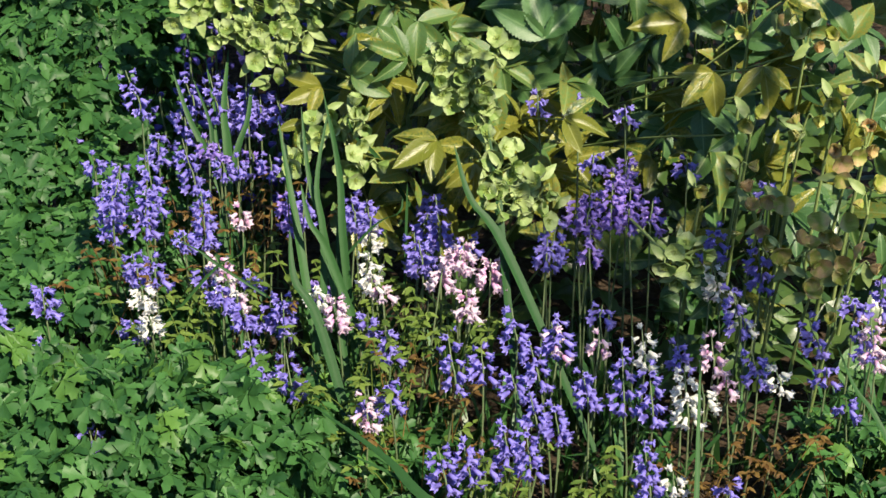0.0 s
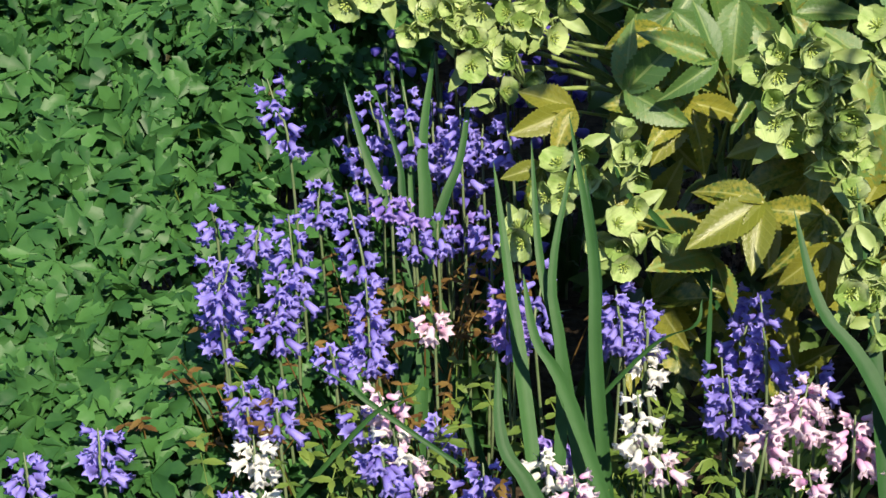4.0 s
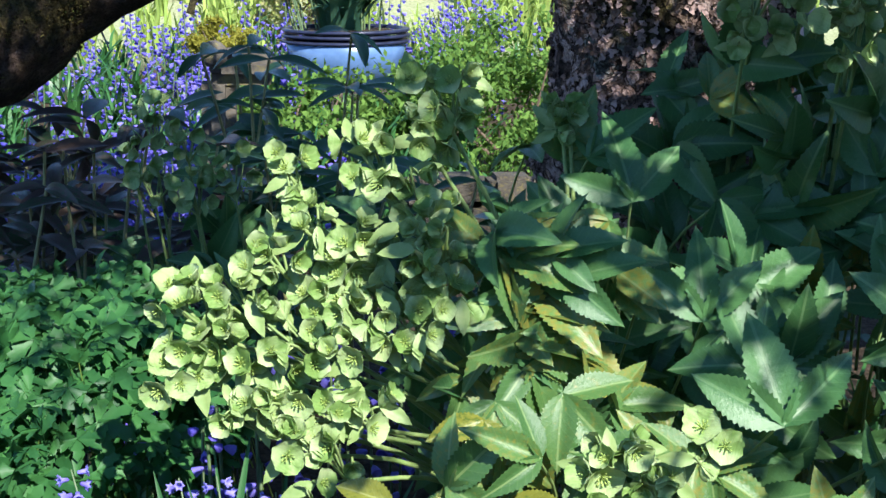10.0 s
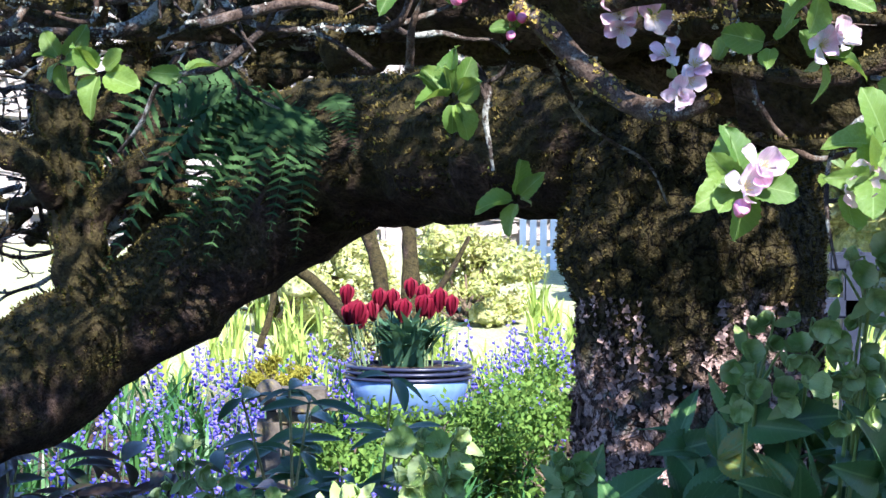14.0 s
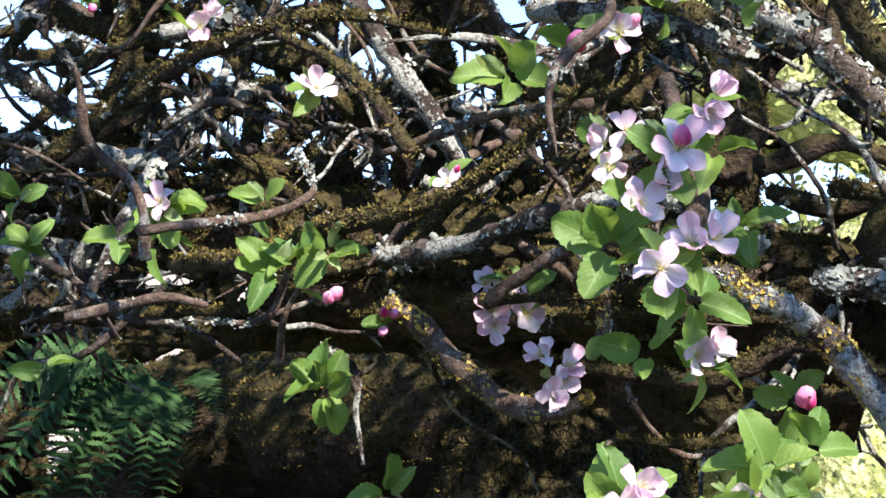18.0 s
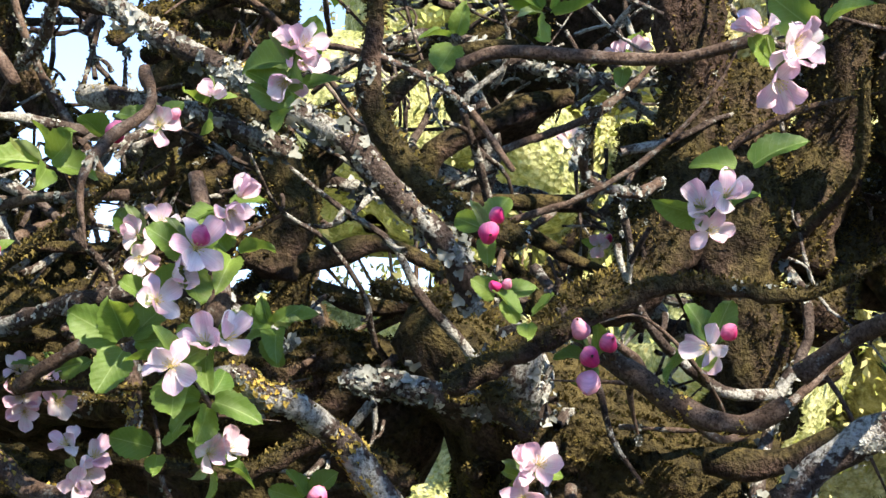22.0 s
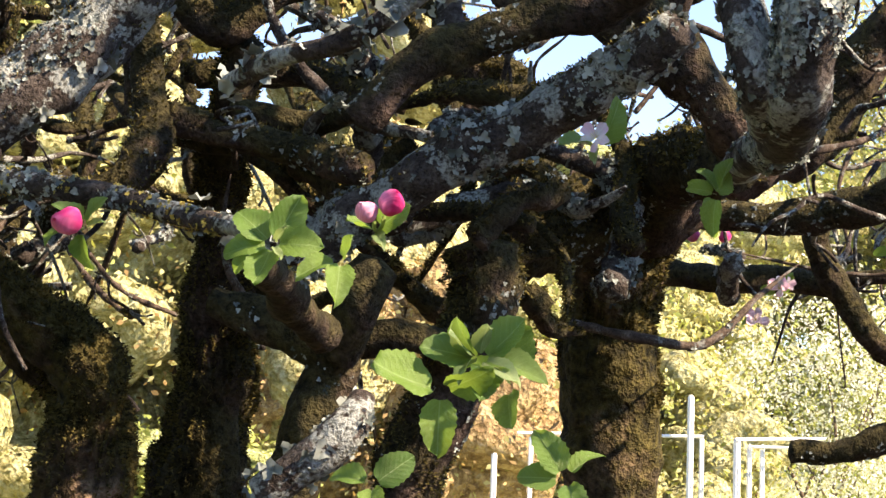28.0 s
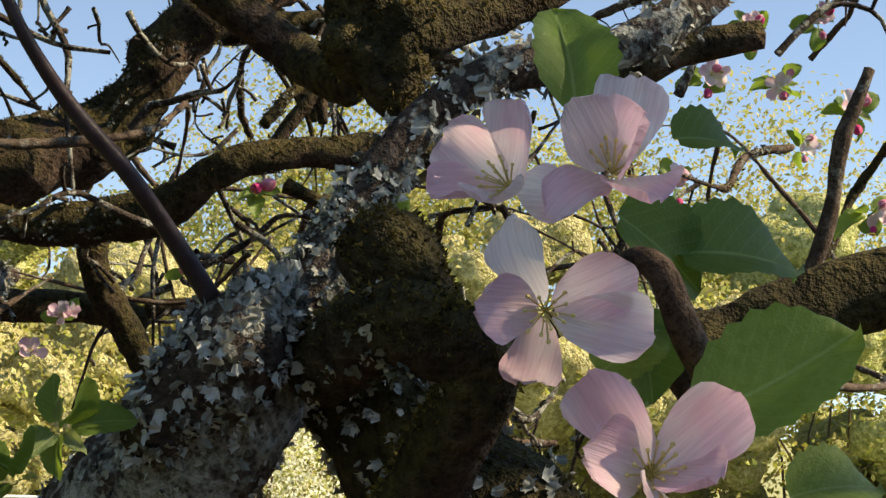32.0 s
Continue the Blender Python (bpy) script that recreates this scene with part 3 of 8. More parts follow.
def sword(tip, base, width, bend=0.02, name="iris_leaf", mat=None):
    """A long upright strap leaf."""
    tip, base = np.array(tip, float), np.array(base, float)
    n = 16
    foot = base + np.clip((base[2] - 0.02) / max(0.05, tip[2] - base[2]), 0, 2.0) * (base - tip) * [0.9, 0.75, 1.0]
    line = spline([foot, base, (tip + base) / 2 + [bend, -abs(bend) * 0.4, 0], tip], n)
    u = np.linspace(0, 1, n)
    w = width * 0.44 * np.minimum(1, (1 - u) ** 0.6 * 1.35) * (0.75 + 0.25 * np.minimum(1, u * 4))
    side = unit(np.array([1.0, 0.35 * math.sin(31 * base[0]), 0]))
    t = unit(np.gradient(line, axis=0))
    nrm = unit(np.cross(side, t))
    cols = [line + side * (s * w)[:, None] + nrm * (0.25 * abs(s) * w)[:, None] for s in (-1, -0.5, 0, 0.5, 1)]
    ob = new(name, build(name, np.stack(cols, 1).reshape(-1, 3), grid_faces(n, 5), mat or STRAP))
    return tagged(ob, "long upright green sword-shaped iris leaf", "leaf", "sword leaves in the bed")


def cover_leaf(size):
    return [palmate(size, 5, 44, 0.10 + 0.06 * k, 0.60, k) for k in range(4)]


def cover_clump(name, at, label, region, height, count, mats, size=0.034, singles=0, back=(0, -0.55, 0.8), group="leafy ground cover", seed=0):
    """A mound of lobed leaves: the outermost ones singly, the rest as one mass."""
    r = np.random.default_rng(100 + seed)
    root = thing(name, at, label, "plant", group)
    x0, x1, y0, y1 = region
    xs, ys = r.uniform(x0, x1, count), r.uniform(y0, y1, count)
    zs = height(xs, ys)
    keep = zs > ground_z(xs, ys) + 0.02
    xs, ys, zs = xs[keep], ys[keep], zs[keep]
    n = len(xs)
    layer = r.uniform(0, 1, n) ** 1.5
    P = np.stack([xs, ys, zs - 0.11 * layer + 0.02 * wobble(np.stack([xs, ys, zs], -1), 0.06)], -1)
    P[:, 2] = np.maximum(P[:, 2], ground_z(xs, ys) + 0.015)
    up = np.array(back) + r.normal(0, 0.52, (n, 3))
    way = np.stack([r.normal(0, 1, n), r.normal(-0.6, 0.8, n), r.normal(-0.25, 0.3, n)], -1)
    s = r.uniform(0.6, 1.15, n)
    kinds = r.integers(0, 4, n)
    near = np.argsort(layer)[:singles]
    single = np.zeros(n, bool)
    single[near] = True
    shapes = cover_leaf(size)
    lone = [build("leaf", *T, mats[1 + (k % (len(mats) - 1))]) for k, T in enumerate(shapes)]
    M = poses(P, way, up, s)
    for i in np.where(single)[0]:
        part("leaf", lone[kinds[i]], root, Matrix([*M[i].tolist(), [0, 0, 0, 1]]))
    coarse = [palmate(size, 5, 30, 0.10 + 0.06 * k, 0.60, k) for k in range(4)]
    sets = [strew(coarse[k], M[(kinds == k) & ~single]) for k in range(4)]
    part("foliage", build("foliage", *joined(sets), mats[0]), root, kind="stuff")
    st = r.choice(n, min(n, 260), replace=False)
    lines = []
    for i in st:
        f = P[i] + [r.normal(0, 0.03), 0.05, -0.18]
        f[2] = max(f[2], ground_z(f[0], f[1]))
        V, F, _ = sweep(np.linspace(P[i], f, 3), [0.0012, 0.0014, 0.0016], 4)
        lines.append((V, F))
    part("leaf_stalks", build("leaf_stalks", *joined(lines), SAGE), root, kind="stuff")
    return root


def tuft(name, at, label, count, reach, mat, spread=0.5, width=0.012, seed=0, kind="stuff", category="leaves", lean=(0, 0, 0)):
    """Many narrow arching leaves from one foot, as one mass."""
    r = np.random.default_rng(500 + seed)
    sets = []
    for k in range(count):
        a = r.uniform(0, 2 * math.pi)
        L = reach * r.uniform(0.55, 1.1)
        d = np.array([math.cos(a), math.sin(a), 0]) * L * spread * r.uniform(0.2, 1) + np.array(lean) * L
        p0 = np.array(at) + [r.normal(0, 0.03), r.normal(0, 0.03), 0]
        line = spline([p0, p0 + 0.4 * d + [0, 0, 0.6 * L], p0 + d + [0, 0, L * r.uniform(0.55, 0.95)]], 7)
        u = np.linspace(0, 1, 7)
        w = width * 0.5 * (1 - u**2.5) + 0.0004
        side = unit(np.cross(unit(np.gradient(line, axis=0)), [math.cos(a), math.sin(a), 0.3]))
        sets.append((np.stack([line - side * w[:, None], line, line + side * w[:, None]], 1).reshape(-1, 3), grid_faces(7, 3)))
    ob = new(name, build(name, *joined(sets), mat))
    return tagged(ob, label, category, "", kind)


def feathery(name, at, label, count, mat, reach=0.12, leaf=0.022, seed=0, spread=0.08):
    """A low plant of fine divided leaves on wiry stems."""
    r = np.random.default_rng(900 + seed)
    root = thing(name, at, label, "plant", "feathery young plants")
    sets, stems = [], []
    T = blade(leaf, leaf * 0.42, 6, 0.2, 0.25, 0.10, 0.45)
    for k in range(count):
        p0 = np.array(at) + [r.normal(0, spread), r.normal(0, spread * 0.6), 0]
        d = np.array([r.normal(0, 0.5), r.normal(-0.2, 0.5), 1.0])
        tip = p0 + unit(d) * reach * r.uniform(0.6, 1.3)
        line = spline([p0, (p0 + tip) / 2 + [0, 0, 0.02], tip], 6)
        V, F, _ = sweep(line, np.linspace(0.0013, 0.0008, 6), 4)
        stems.append((V, F))
        for u in (5, 4, 3):
            for q in range(3):
                a = r.uniform(0, 6.28)
                way = [math.cos(a), math.sin(a), r.uniform(-0.3, 0.3)]
                sets.append(strew(T, poses(line[u], way, [r.normal(0, 0.3), -0.4, 1], r.uniform(0.7, 1.3))))
    part("foliage", build("foliage", *joined(sets), mat), root, kind="stuff")
    part("stems", build("stems", *joined(stems), mat), root, kind="stuff")
    return root

# ---------- ground ----------
def ground_z(x, y):
    r = np.hypot(np.asarray(x, float), np.asarray(y, float) - 1.0)
    return 0.30 * np.clip((r - 3.0) / 6.0, 0, 1) + 0.9 * np.clip((r - 9) / 16, 0, 1) ** 1.2 + 9.0 * np.clip((r - 24) / 90, 0, 1)


a = np.linspace(0, 2 * math.pi, 160, endpoint=False)
rr = np.concatenate([[0.01], np.linspace(0.2, 6, 48), np.geomspace(6.3, 900, 46)])
gx, gy = rr[:, None] * np.cos(a), rr[:, None] * np.sin(a) + 1.0
gz = ground_z(gx, gy) + 0.012 * wobble(np.stack([gx, gy, 0 * gx], -1), 0.09) * (gx**2 + gy**2 < 60) - 0.004
V = np.stack([gx, gy, gz], -1).reshape(-1, 3)
m, t, _ = nodes("garden_ground")
n1, n2 = noise_of(t, 3.0, 6.0), noise_of(t, 40.0, 6.0)
soil = ramp(t, [(0.3, (0.018, 0.013, 0.009)), (0.7, (0.085, 0.062, 0.040))], n2)
grass = ramp(t, [(0.3, (0.20, 0.23, 0.10)), (0.7, (0.48, 0.49, 0.29))], n2)
geo = t.nodes.new("ShaderNodeTexCoord")
ln = t.nodes.new("ShaderNodeVectorMath")
ln.operation = "LENGTH"
t.links.new(geo.outputs["Object"], ln.inputs[0])
k = ramp(t, [(0.54, (0, 0, 0)), (0.61, (1, 1, 1))], calc(t, "ADD", calc(t, "DIVIDE", ln.outputs["Value"], 20.0), calc(t, "MULTIPLY", n1, 0.08)))
finish(t, mixed(t, k, soil, grass), 0.95, n2, 0.02, spec=0.1)
tagged(new("ground", build("ground", V, grid_faces(len(rr), 160, True), m)), "dark garden soil that turns to grass further off", "ground", kind="structure")

# ---------- the flower bed ----------
def mound_left(x, y):
    z = 0.30 + (y - 1.75) * 0.42 + 0.04 * wobble(np.stack([x, y, 0 * x], -1), 0.2)
    w = wobble(np.stack([x, y, 0 * x], -1), 0.25)
    z = z - 1.6 * np.clip(-1.38 - x + 0.12 * w, 0, 1) - 1.2 * np.clip(1.80 - y + 0.08 * w, 0, 1)
    edge = -0.47 - 0.10 * (2.4 - y) + 0.05 * np.sin(7 * y)
    return np.minimum(z, 0.74) - 0.9 * np.clip(x - edge + 0.06, 0, 1)


def mound_front(x, y):
    top = np.interp(x, (-1.2, -0.5, -0.3, -0.14, -0.03, 0.08, 0.2), (0.36, 0.385, 0.36, 0.30, 0.225, 0.165, 0.04))
    z = top - 1.1 * np.clip(1.6 - y, 0, 1) ** 2 - 0.12 * np.clip(1.6 - y, 0, 1) - 2.2 * np.clip(y - 1.62, 0, 1)
    return z + 0.03 * wobble(np.stack([x, y, 0 * x], -1), 0.12)


def mound_right(x, y):
    return 0.25 - 1.2 * (y - 1.38) ** 2 - 1.6 * np.clip(0.80 - x, 0, 1) + 0.02 * wobble(np.stack([x, y, 0 * x], -1), 0.1)


LEAVES = (GREEN_LEAF, GREEN_LEAF_ONE, GREEN_YOUNG)
for k, (x0, x1) in enumerate(((-1.7, -1.2), (-1.2, -0.85), (-0.85, -0.3))):
    for j, (y0, y1) in enumerate(((1.65, 2.15), (2.15, 2.7), (2.7, 3.25))):
        cover_clump("ground_cover_plant", ((x0 + x1) / 2, (y0 + y1) / 2, 0.0), "dense mound of fresh green lobed leaves", (x0, x1, y0, y1), mound_left, 620 if k else 300, (GREEN_LEAF, GREEN_LEAF_ONE), 0.054, 34 if k else 0, seed=k * 3 + j)
cover_clump("ground_cover_plant", (-0.5, 1.45, 0.0), "low mound of bright green lobed leaves at the bed's edge", (-1.15, 0.22, 1.15, 1.78), mound_front, 1500, LEAVES, 0.052, 150, seed=20)
cover_clump("ground_cover_plant", (0.95, 1.25, 0.0), "low mound of pale green lobed leaves at the bed's edge", (0.6, 1.4, 1.05, 1.5), mound_right, 420, LEAVES, 0.046, 70, seed=21)

spike((-0.465, 2.187, 0.725), (-0.436, 2.143, 0.642), BLUE, 12)
spike((-0.404, 2.187, 0.587), (-0.404, 2.156, 0.539), BLUE, 9)
spike((-0.357, 2.041, 0.623), (-0.334, 1.993, 0.531), BLUE, 16)
spike((-0.429, 2.027, 0.596), (-0.419, 1.978, 0.501), BLUE, 18)
spike((-0.434, 1.954, 0.549), (-0.438, 1.914, 0.477), BLUE, 16)
spike((-0.485, 2.161, 0.530), (-0.488, 2.138, 0.499), BLUE, 8)
spike((-0.520, 1.960, 0.571), (-0.500, 1.910, 0.472), BLUE, 20)
spike((-0.488, 1.912, 0.583), (-0.501, 1.882, 0.537), BLUE, 14)
spike((-0.327, 1.908, 0.559), (-0.321, 1.861, 0.470), BLUE, 20)
spike((-0.540, 2.120, 0.567), (-0.533, 2.103, 0.552), BLUE, 6)
spike((-0.559, 2.415, 0.497), (-0.558, 2.400, 0.486), BLUE, 4)
spike((-0.342, 2.280, 0.679), (-0.324, 2.242, 0.611), BLUE, 9)
spike((-0.290, 2.235, 0.696), (-0.272, 2.187, 0.604), BLUE, 12)
spike((-0.254, 2.276, 0.663), (-0.251, 2.241, 0.602), BLUE, 8)
spike((-0.215, 2.229, 0.676), (-0.213, 2.180, 0.582), BLUE, 16)
spike((-0.232, 2.265, 0.634), (-0.229, 2.228, 0.569), BLUE, 12)
spike((-0.185, 2.218, 0.648), (-0.186, 2.193, 0.613), BLUE, 8)
spike((-0.155, 2.174, 0.669), (-0.147, 2.142, 0.617), BLUE, 7)
spike((-0.308, 2.089, 0.605), (-0.302, 2.069, 0.581), VIOLET, 6)
spike((-0.283, 2.086, 0.595), (-0.285, 2.069, 0.581), VIOLET, 4)
spike((-0.355, 2.251, 0.608), (-0.344, 2.227, 0.576), BLUE, 7)
spike((-0.276, 2.072, 0.560), (-0.273, 2.052, 0.537), BLUE, 7)
spike((-0.244, 2.075, 0.566), (-0.244, 2.055, 0.543), BLUE, 6)
spike((-0.177, 2.078, 0.568), (-0.176, 2.054, 0.535), BLUE, 8)
spike((-0.212, 2.128, 0.561), (-0.211, 2.114, 0.553), VIOLET, 4)
spike((-0.367, 1.831, 0.506), (-0.366, 1.814, 0.491), BLUE, 7)
spike((-0.158, 1.861, 0.565), (-0.159, 1.826, 0.505), VIOLET, 16)
spike((-0.114, 1.917, 0.566), (-0.126, 1.877, 0.495), BLUE, 10)
spike((-0.027, 1.909, 0.539), (-0.022, 1.872, 0.474), BLUE, 14)
spike((0.005, 1.906, 0.528), (-0.008, 1.874, 0.480), BLUE, 9)
spike((0.145, 1.958, 0.514), (0.137, 1.936, 0.487), BLUE, 8)
spike((0.128, 1.895, 0.494), (0.116, 1.873, 0.467), BLUE, 8)
spike((0.141, 1.839, 0.486), (0.136, 1.821, 0.469), BLUE, 7)
spike((0.091, 1.835, 0.481), (0.092, 1.796, 0.413), BLUE, 12)
spike((0.114, 1.823, 0.450), (0.109, 1.804, 0.430), BLUE, 8)
spike((0.192, 1.788, 0.491), (0.192, 1.771, 0.474), BLUE, 5)
spike((-0.250, 1.897, 0.527), (-0.245, 1.881, 0.514), PINK, 6)
spike((-0.308, 1.767, 0.478), (-0.295, 1.746, 0.452), PINK, 8)
spike((0.166, 1.690, 0.517), (0.154, 1.662, 0.477), PINK, 17)
spike((0.144, 1.684, 0.504), (0.139, 1.664, 0.483), PINK, 9)
spike((0.217, 1.678, 0.485), (0.212, 1.651, 0.444), PINK, 15)
spike((0.122, 1.671, 0.473), (0.114, 1.649, 0.447), PINK, 10)
spike((0.161, 1.637, 0.442), (0.168, 1.609, 0.399), PINK, 12)
spike((-0.091, 1.630, 0.443), (-0.089, 1.602, 0.400), PINK, 15)
spike((0.003, 1.706, 0.436), (0.008, 1.686, 0.414), PINK, 6)
spike((-0.274, 1.697, 0.436), (-0.268, 1.679, 0.419), PINK, 6)
spike((-0.016, 1.728, 0.492), (-0.012, 1.693, 0.432), WHITE, 12)
spike((-0.451, 1.745, 0.435), (-0.447, 1.720, 0.400), WHITE, 10)
spike((-0.120, 1.701, 0.433), (-0.114, 1.681, 0.412), WHITE, 7)
spike((-0.001, 1.837, 0.493), (-0.001, 1.819, 0.476), WHITE, 5)
spike((-0.289, 1.707, 0.461), (-0.291, 1.693, 0.454), WHITE, 4)
spike((-0.439, 1.678, 0.401), (-0.431, 1.660, 0.383), WHITE, 9)
spike((-0.466, 1.787, 0.485), (-0.457, 1.757, 0.438), BLUE, 12)
spike((-0.430, 1.785, 0.478), (-0.423, 1.758, 0.437), BLUE, 11)
spike((-0.309, 1.701, 0.447), (-0.299, 1.679, 0.420), BLUE, 13)
spike((-0.264, 1.656, 0.414), (-0.258, 1.636, 0.390), BLUE, 11)
spike((-0.189, 1.668, 0.438), (-0.187, 1.641, 0.397), BLUE, 11)
spike((-0.331, 1.760, 0.463), (-0.329, 1.744, 0.450), BLUE, 5)
spike((-0.244, 1.757, 0.449), (-0.240, 1.738, 0.427), BLUE, 7)
spike((-0.640, 1.834, 0.402), (-0.634, 1.807, 0.363), BLUE, 9)
spike((-0.739, 1.820, 0.377), (-0.730, 1.795, 0.341), BLUE, 9)
spike((-0.475, 1.720, 0.375), (-0.467, 1.701, 0.356), BLUE, 8)
spike((-0.106, 1.752, 0.424), (-0.104, 1.731, 0.399), VIOLET, 7)
spike((-0.027, 1.637, 0.403), (-0.028, 1.621, 0.388), BLUE, 7)
spike((0.110, 1.540, 0.409), (0.119, 1.483, 0.307), BLUE, 14)
spike((0.175, 1.535, 0.370), (0.175, 1.503, 0.323), BLUE, 11)
spike((0.243, 1.588, 0.420), (0.248, 1.546, 0.351), BLUE, 11)
spike((0.262, 1.515, 0.389), (0.277, 1.469, 0.316), BLUE, 13)
spike((0.327, 1.568, 0.407), (0.327, 1.533, 0.352), BLUE, 13)
spike((0.314, 1.557, 0.401), (0.320, 1.522, 0.346), PINK, 5)
spike((0.352, 1.449, 0.351), (0.357, 1.414, 0.298), BLUE, 13)
spike((0.424, 1.600, 0.411), (0.416, 1.579, 0.385), BLUE, 6)
spike((0.404, 1.538, 0.381), (0.398, 1.515, 0.351), PINK, 6)
spike((0.225, 1.483, 0.333), (0.229, 1.459, 0.306), BLUE, 8)
spike((0.247, 1.416, 0.322), (0.255, 1.383, 0.274), BLUE, 11)
spike((0.286, 1.389, 0.316), (0.289, 1.354, 0.264), BLUE, 13)
spike((0.186, 1.361, 0.299), (0.191, 1.324, 0.241), BLUE, 13)
spike((0.223, 1.336, 0.302), (0.225, 1.294, 0.232), BLUE, 14)
spike((0.061, 1.326, 0.278), (0.071, 1.286, 0.214), BLUE, 12)
spike((0.107, 1.333, 0.283), (0.116, 1.295, 0.223), BLUE, 13)
spike((0.144, 1.325, 0.255), (0.144, 1.302, 0.228), BLUE, 6)
spike((0.424, 1.450, 0.405), (0.421, 1.392, 0.294), BLUE, 14)
spike((0.479, 1.510, 0.402), (0.478, 1.471, 0.338), WHITE, 10)
spike((0.468, 1.411, 0.375), (0.467, 1.360, 0.284), BLUE, 14)
spike((0.531, 1.398, 0.371), (0.532, 1.350, 0.285), WHITE, 15)
spike((0.570, 1.402, 0.332), (0.569, 1.379, 0.303), WHITE, 7)
spike((0.545, 1.492, 0.374), (0.546, 1.467, 0.342), BLUE, 8)
spike((0.421, 1.255, 0.304), (0.424, 1.203, 0.212), BLUE, 18)
spike((0.474, 1.240, 0.245), (0.471, 1.219, 0.222), WHITE, 6)
spike((0.607, 1.481, 0.397), (0.605, 1.445, 0.337), PINK, 11)
spike((0.622, 1.420, 0.337), (0.621, 1.400, 0.318), PINK, 6)
spike((0.680, 1.715, 0.516), (0.668, 1.685, 0.469), BLUE, 10)
spike((0.743, 1.654, 0.532), (0.740, 1.599, 0.430), BLUE, 15)
spike((0.649, 1.631, 0.475), (0.656, 1.595, 0.418), WHITE, 9)
spike((0.667, 1.559, 0.458), (0.676, 1.512, 0.378), BLUE, 13)
spike((0.673, 1.555, 0.441), (0.686, 1.516, 0.381), WHITE, 6)
spike((0.675, 1.442, 0.376), (0.680, 1.408, 0.327), BLUE, 11)
spike((0.711, 1.412, 0.365), (0.717, 1.379, 0.317), WHITE, 7)
spike((0.798, 1.486, 0.419), (0.811, 1.447, 0.359), BLUE, 10)
spike((0.905, 1.539, 0.430), (0.904, 1.517, 0.405), BLUE, 7)
spike((0.908, 1.452, 0.428), (0.909, 1.407, 0.350), PINK, 13)
spike((0.896, 1.459, 0.408), (0.895, 1.426, 0.359), BLUE, 8)
spike((0.961, 1.539, 0.463), (0.950, 1.503, 0.402), BLUE, 11)
spike((0.813, 1.407, 0.352), (0.811, 1.387, 0.330), BLUE, 5)
spike((0.830, 1.341, 0.317), (0.829, 1.324, 0.302), BLUE, 5)
spike((0.003, 1.601, 0.386), (0.008, 1.568, 0.337), BLUE, 9)
spike((-0.205, 1.696, 0.413), (-0.193, 1.661, 0.363), BLUE, 10)
spike((-0.190, 1.563, 0.363), (-0.182, 1.521, 0.295), BLUE, 11)
spike((-0.008, 1.496, 0.326), (-0.004, 1.468, 0.288), BLUE, 12)
spike((-0.053, 1.468, 0.320), (-0.052, 1.434, 0.267), PINK, 8)
spike((-0.045, 1.489, 0.315), (-0.043, 1.463, 0.281), BLUE, 6)
spike((-0.254, 1.631, 0.363), (-0.251, 1.605, 0.328), BLUE, 7)
spike((-0.234, 1.578, 0.334), (-0.232, 1.554, 0.305), BLUE, 7)
spike((-0.558, 1.506, 0.269), (-0.552, 1.481, 0.241), BLUE, 7)
spike((-0.554, 1.425, 0.226), (-0.552, 1.405, 0.208), BLUE, 5)
spike((-0.637, 1.704, 0.356), (-0.634, 1.679, 0.326), BLUE, 7)
spike((-0.643, 1.804, 0.417), (-0.636, 1.771, 0.372), BLUE, 8)
spike((0.538, 1.892, 0.606), (0.531, 1.859, 0.551), VIOLET, 14)
spike((0.494, 1.831, 0.600), (0.480, 1.779, 0.499), VIOLET, 22)
spike((0.526, 1.812, 0.569), (0.516, 1.773, 0.500), VIOLET, 18)
spike((0.446, 1.817, 0.559), (0.432, 1.781, 0.495), VIOLET, 16)
spike((0.569, 1.794, 0.544), (0.558, 1.766, 0.501), VIOLET, 11)
spike((0.425, 1.824, 0.545), (0.415, 1.796, 0.502), VIOLET, 9)
spike((0.430, 1.742, 0.511), (0.422, 1.707, 0.453), VIOLET, 8)
spike((0.477, 1.929, 0.601), (0.471, 1.909, 0.578), BLUE, 5)
spike((0.367, 1.770, 0.527), (0.350, 1.732, 0.458), BLUE, 13)
spike((0.344, 1.746, 0.495), (0.336, 1.715, 0.448), BLUE, 8)
spike((0.136, 1.854, 0.552), (0.140, 1.810, 0.478), BLUE, 11)
spike((0.092, 1.781, 0.486), (0.096, 1.749, 0.439), BLUE, 9)
spike((0.436, 1.985, 0.712), (0.446, 1.955, 0.673), BLUE, 9)
spike((0.368, 1.996, 0.710), (0.366, 1.971, 0.676), BLUE, 6)
spike((0.544, 1.958, 0.693), (0.544, 1.939, 0.675), BLUE, 5)
spike((0.665, 1.894, 0.594), (0.672, 1.874, 0.577), BLUE, 6)
spike((0.818, 1.818, 0.567), (0.815, 1.799, 0.550), BLUE, 4)
spike((0.571, 1.215, 0.240), (0.569, 1.197, 0.222), BLUE, 5)
spike((-0.141, 1.916, 0.540), (-0.150, 1.883, 0.486), BLUE, 11)
spike((-0.029, 1.900, 0.547), (-0.024, 1.862, 0.489), BLUE, 10)
spike((0.003, 1.879, 0.523), (0.005, 1.851, 0.486), BLUE, 8)

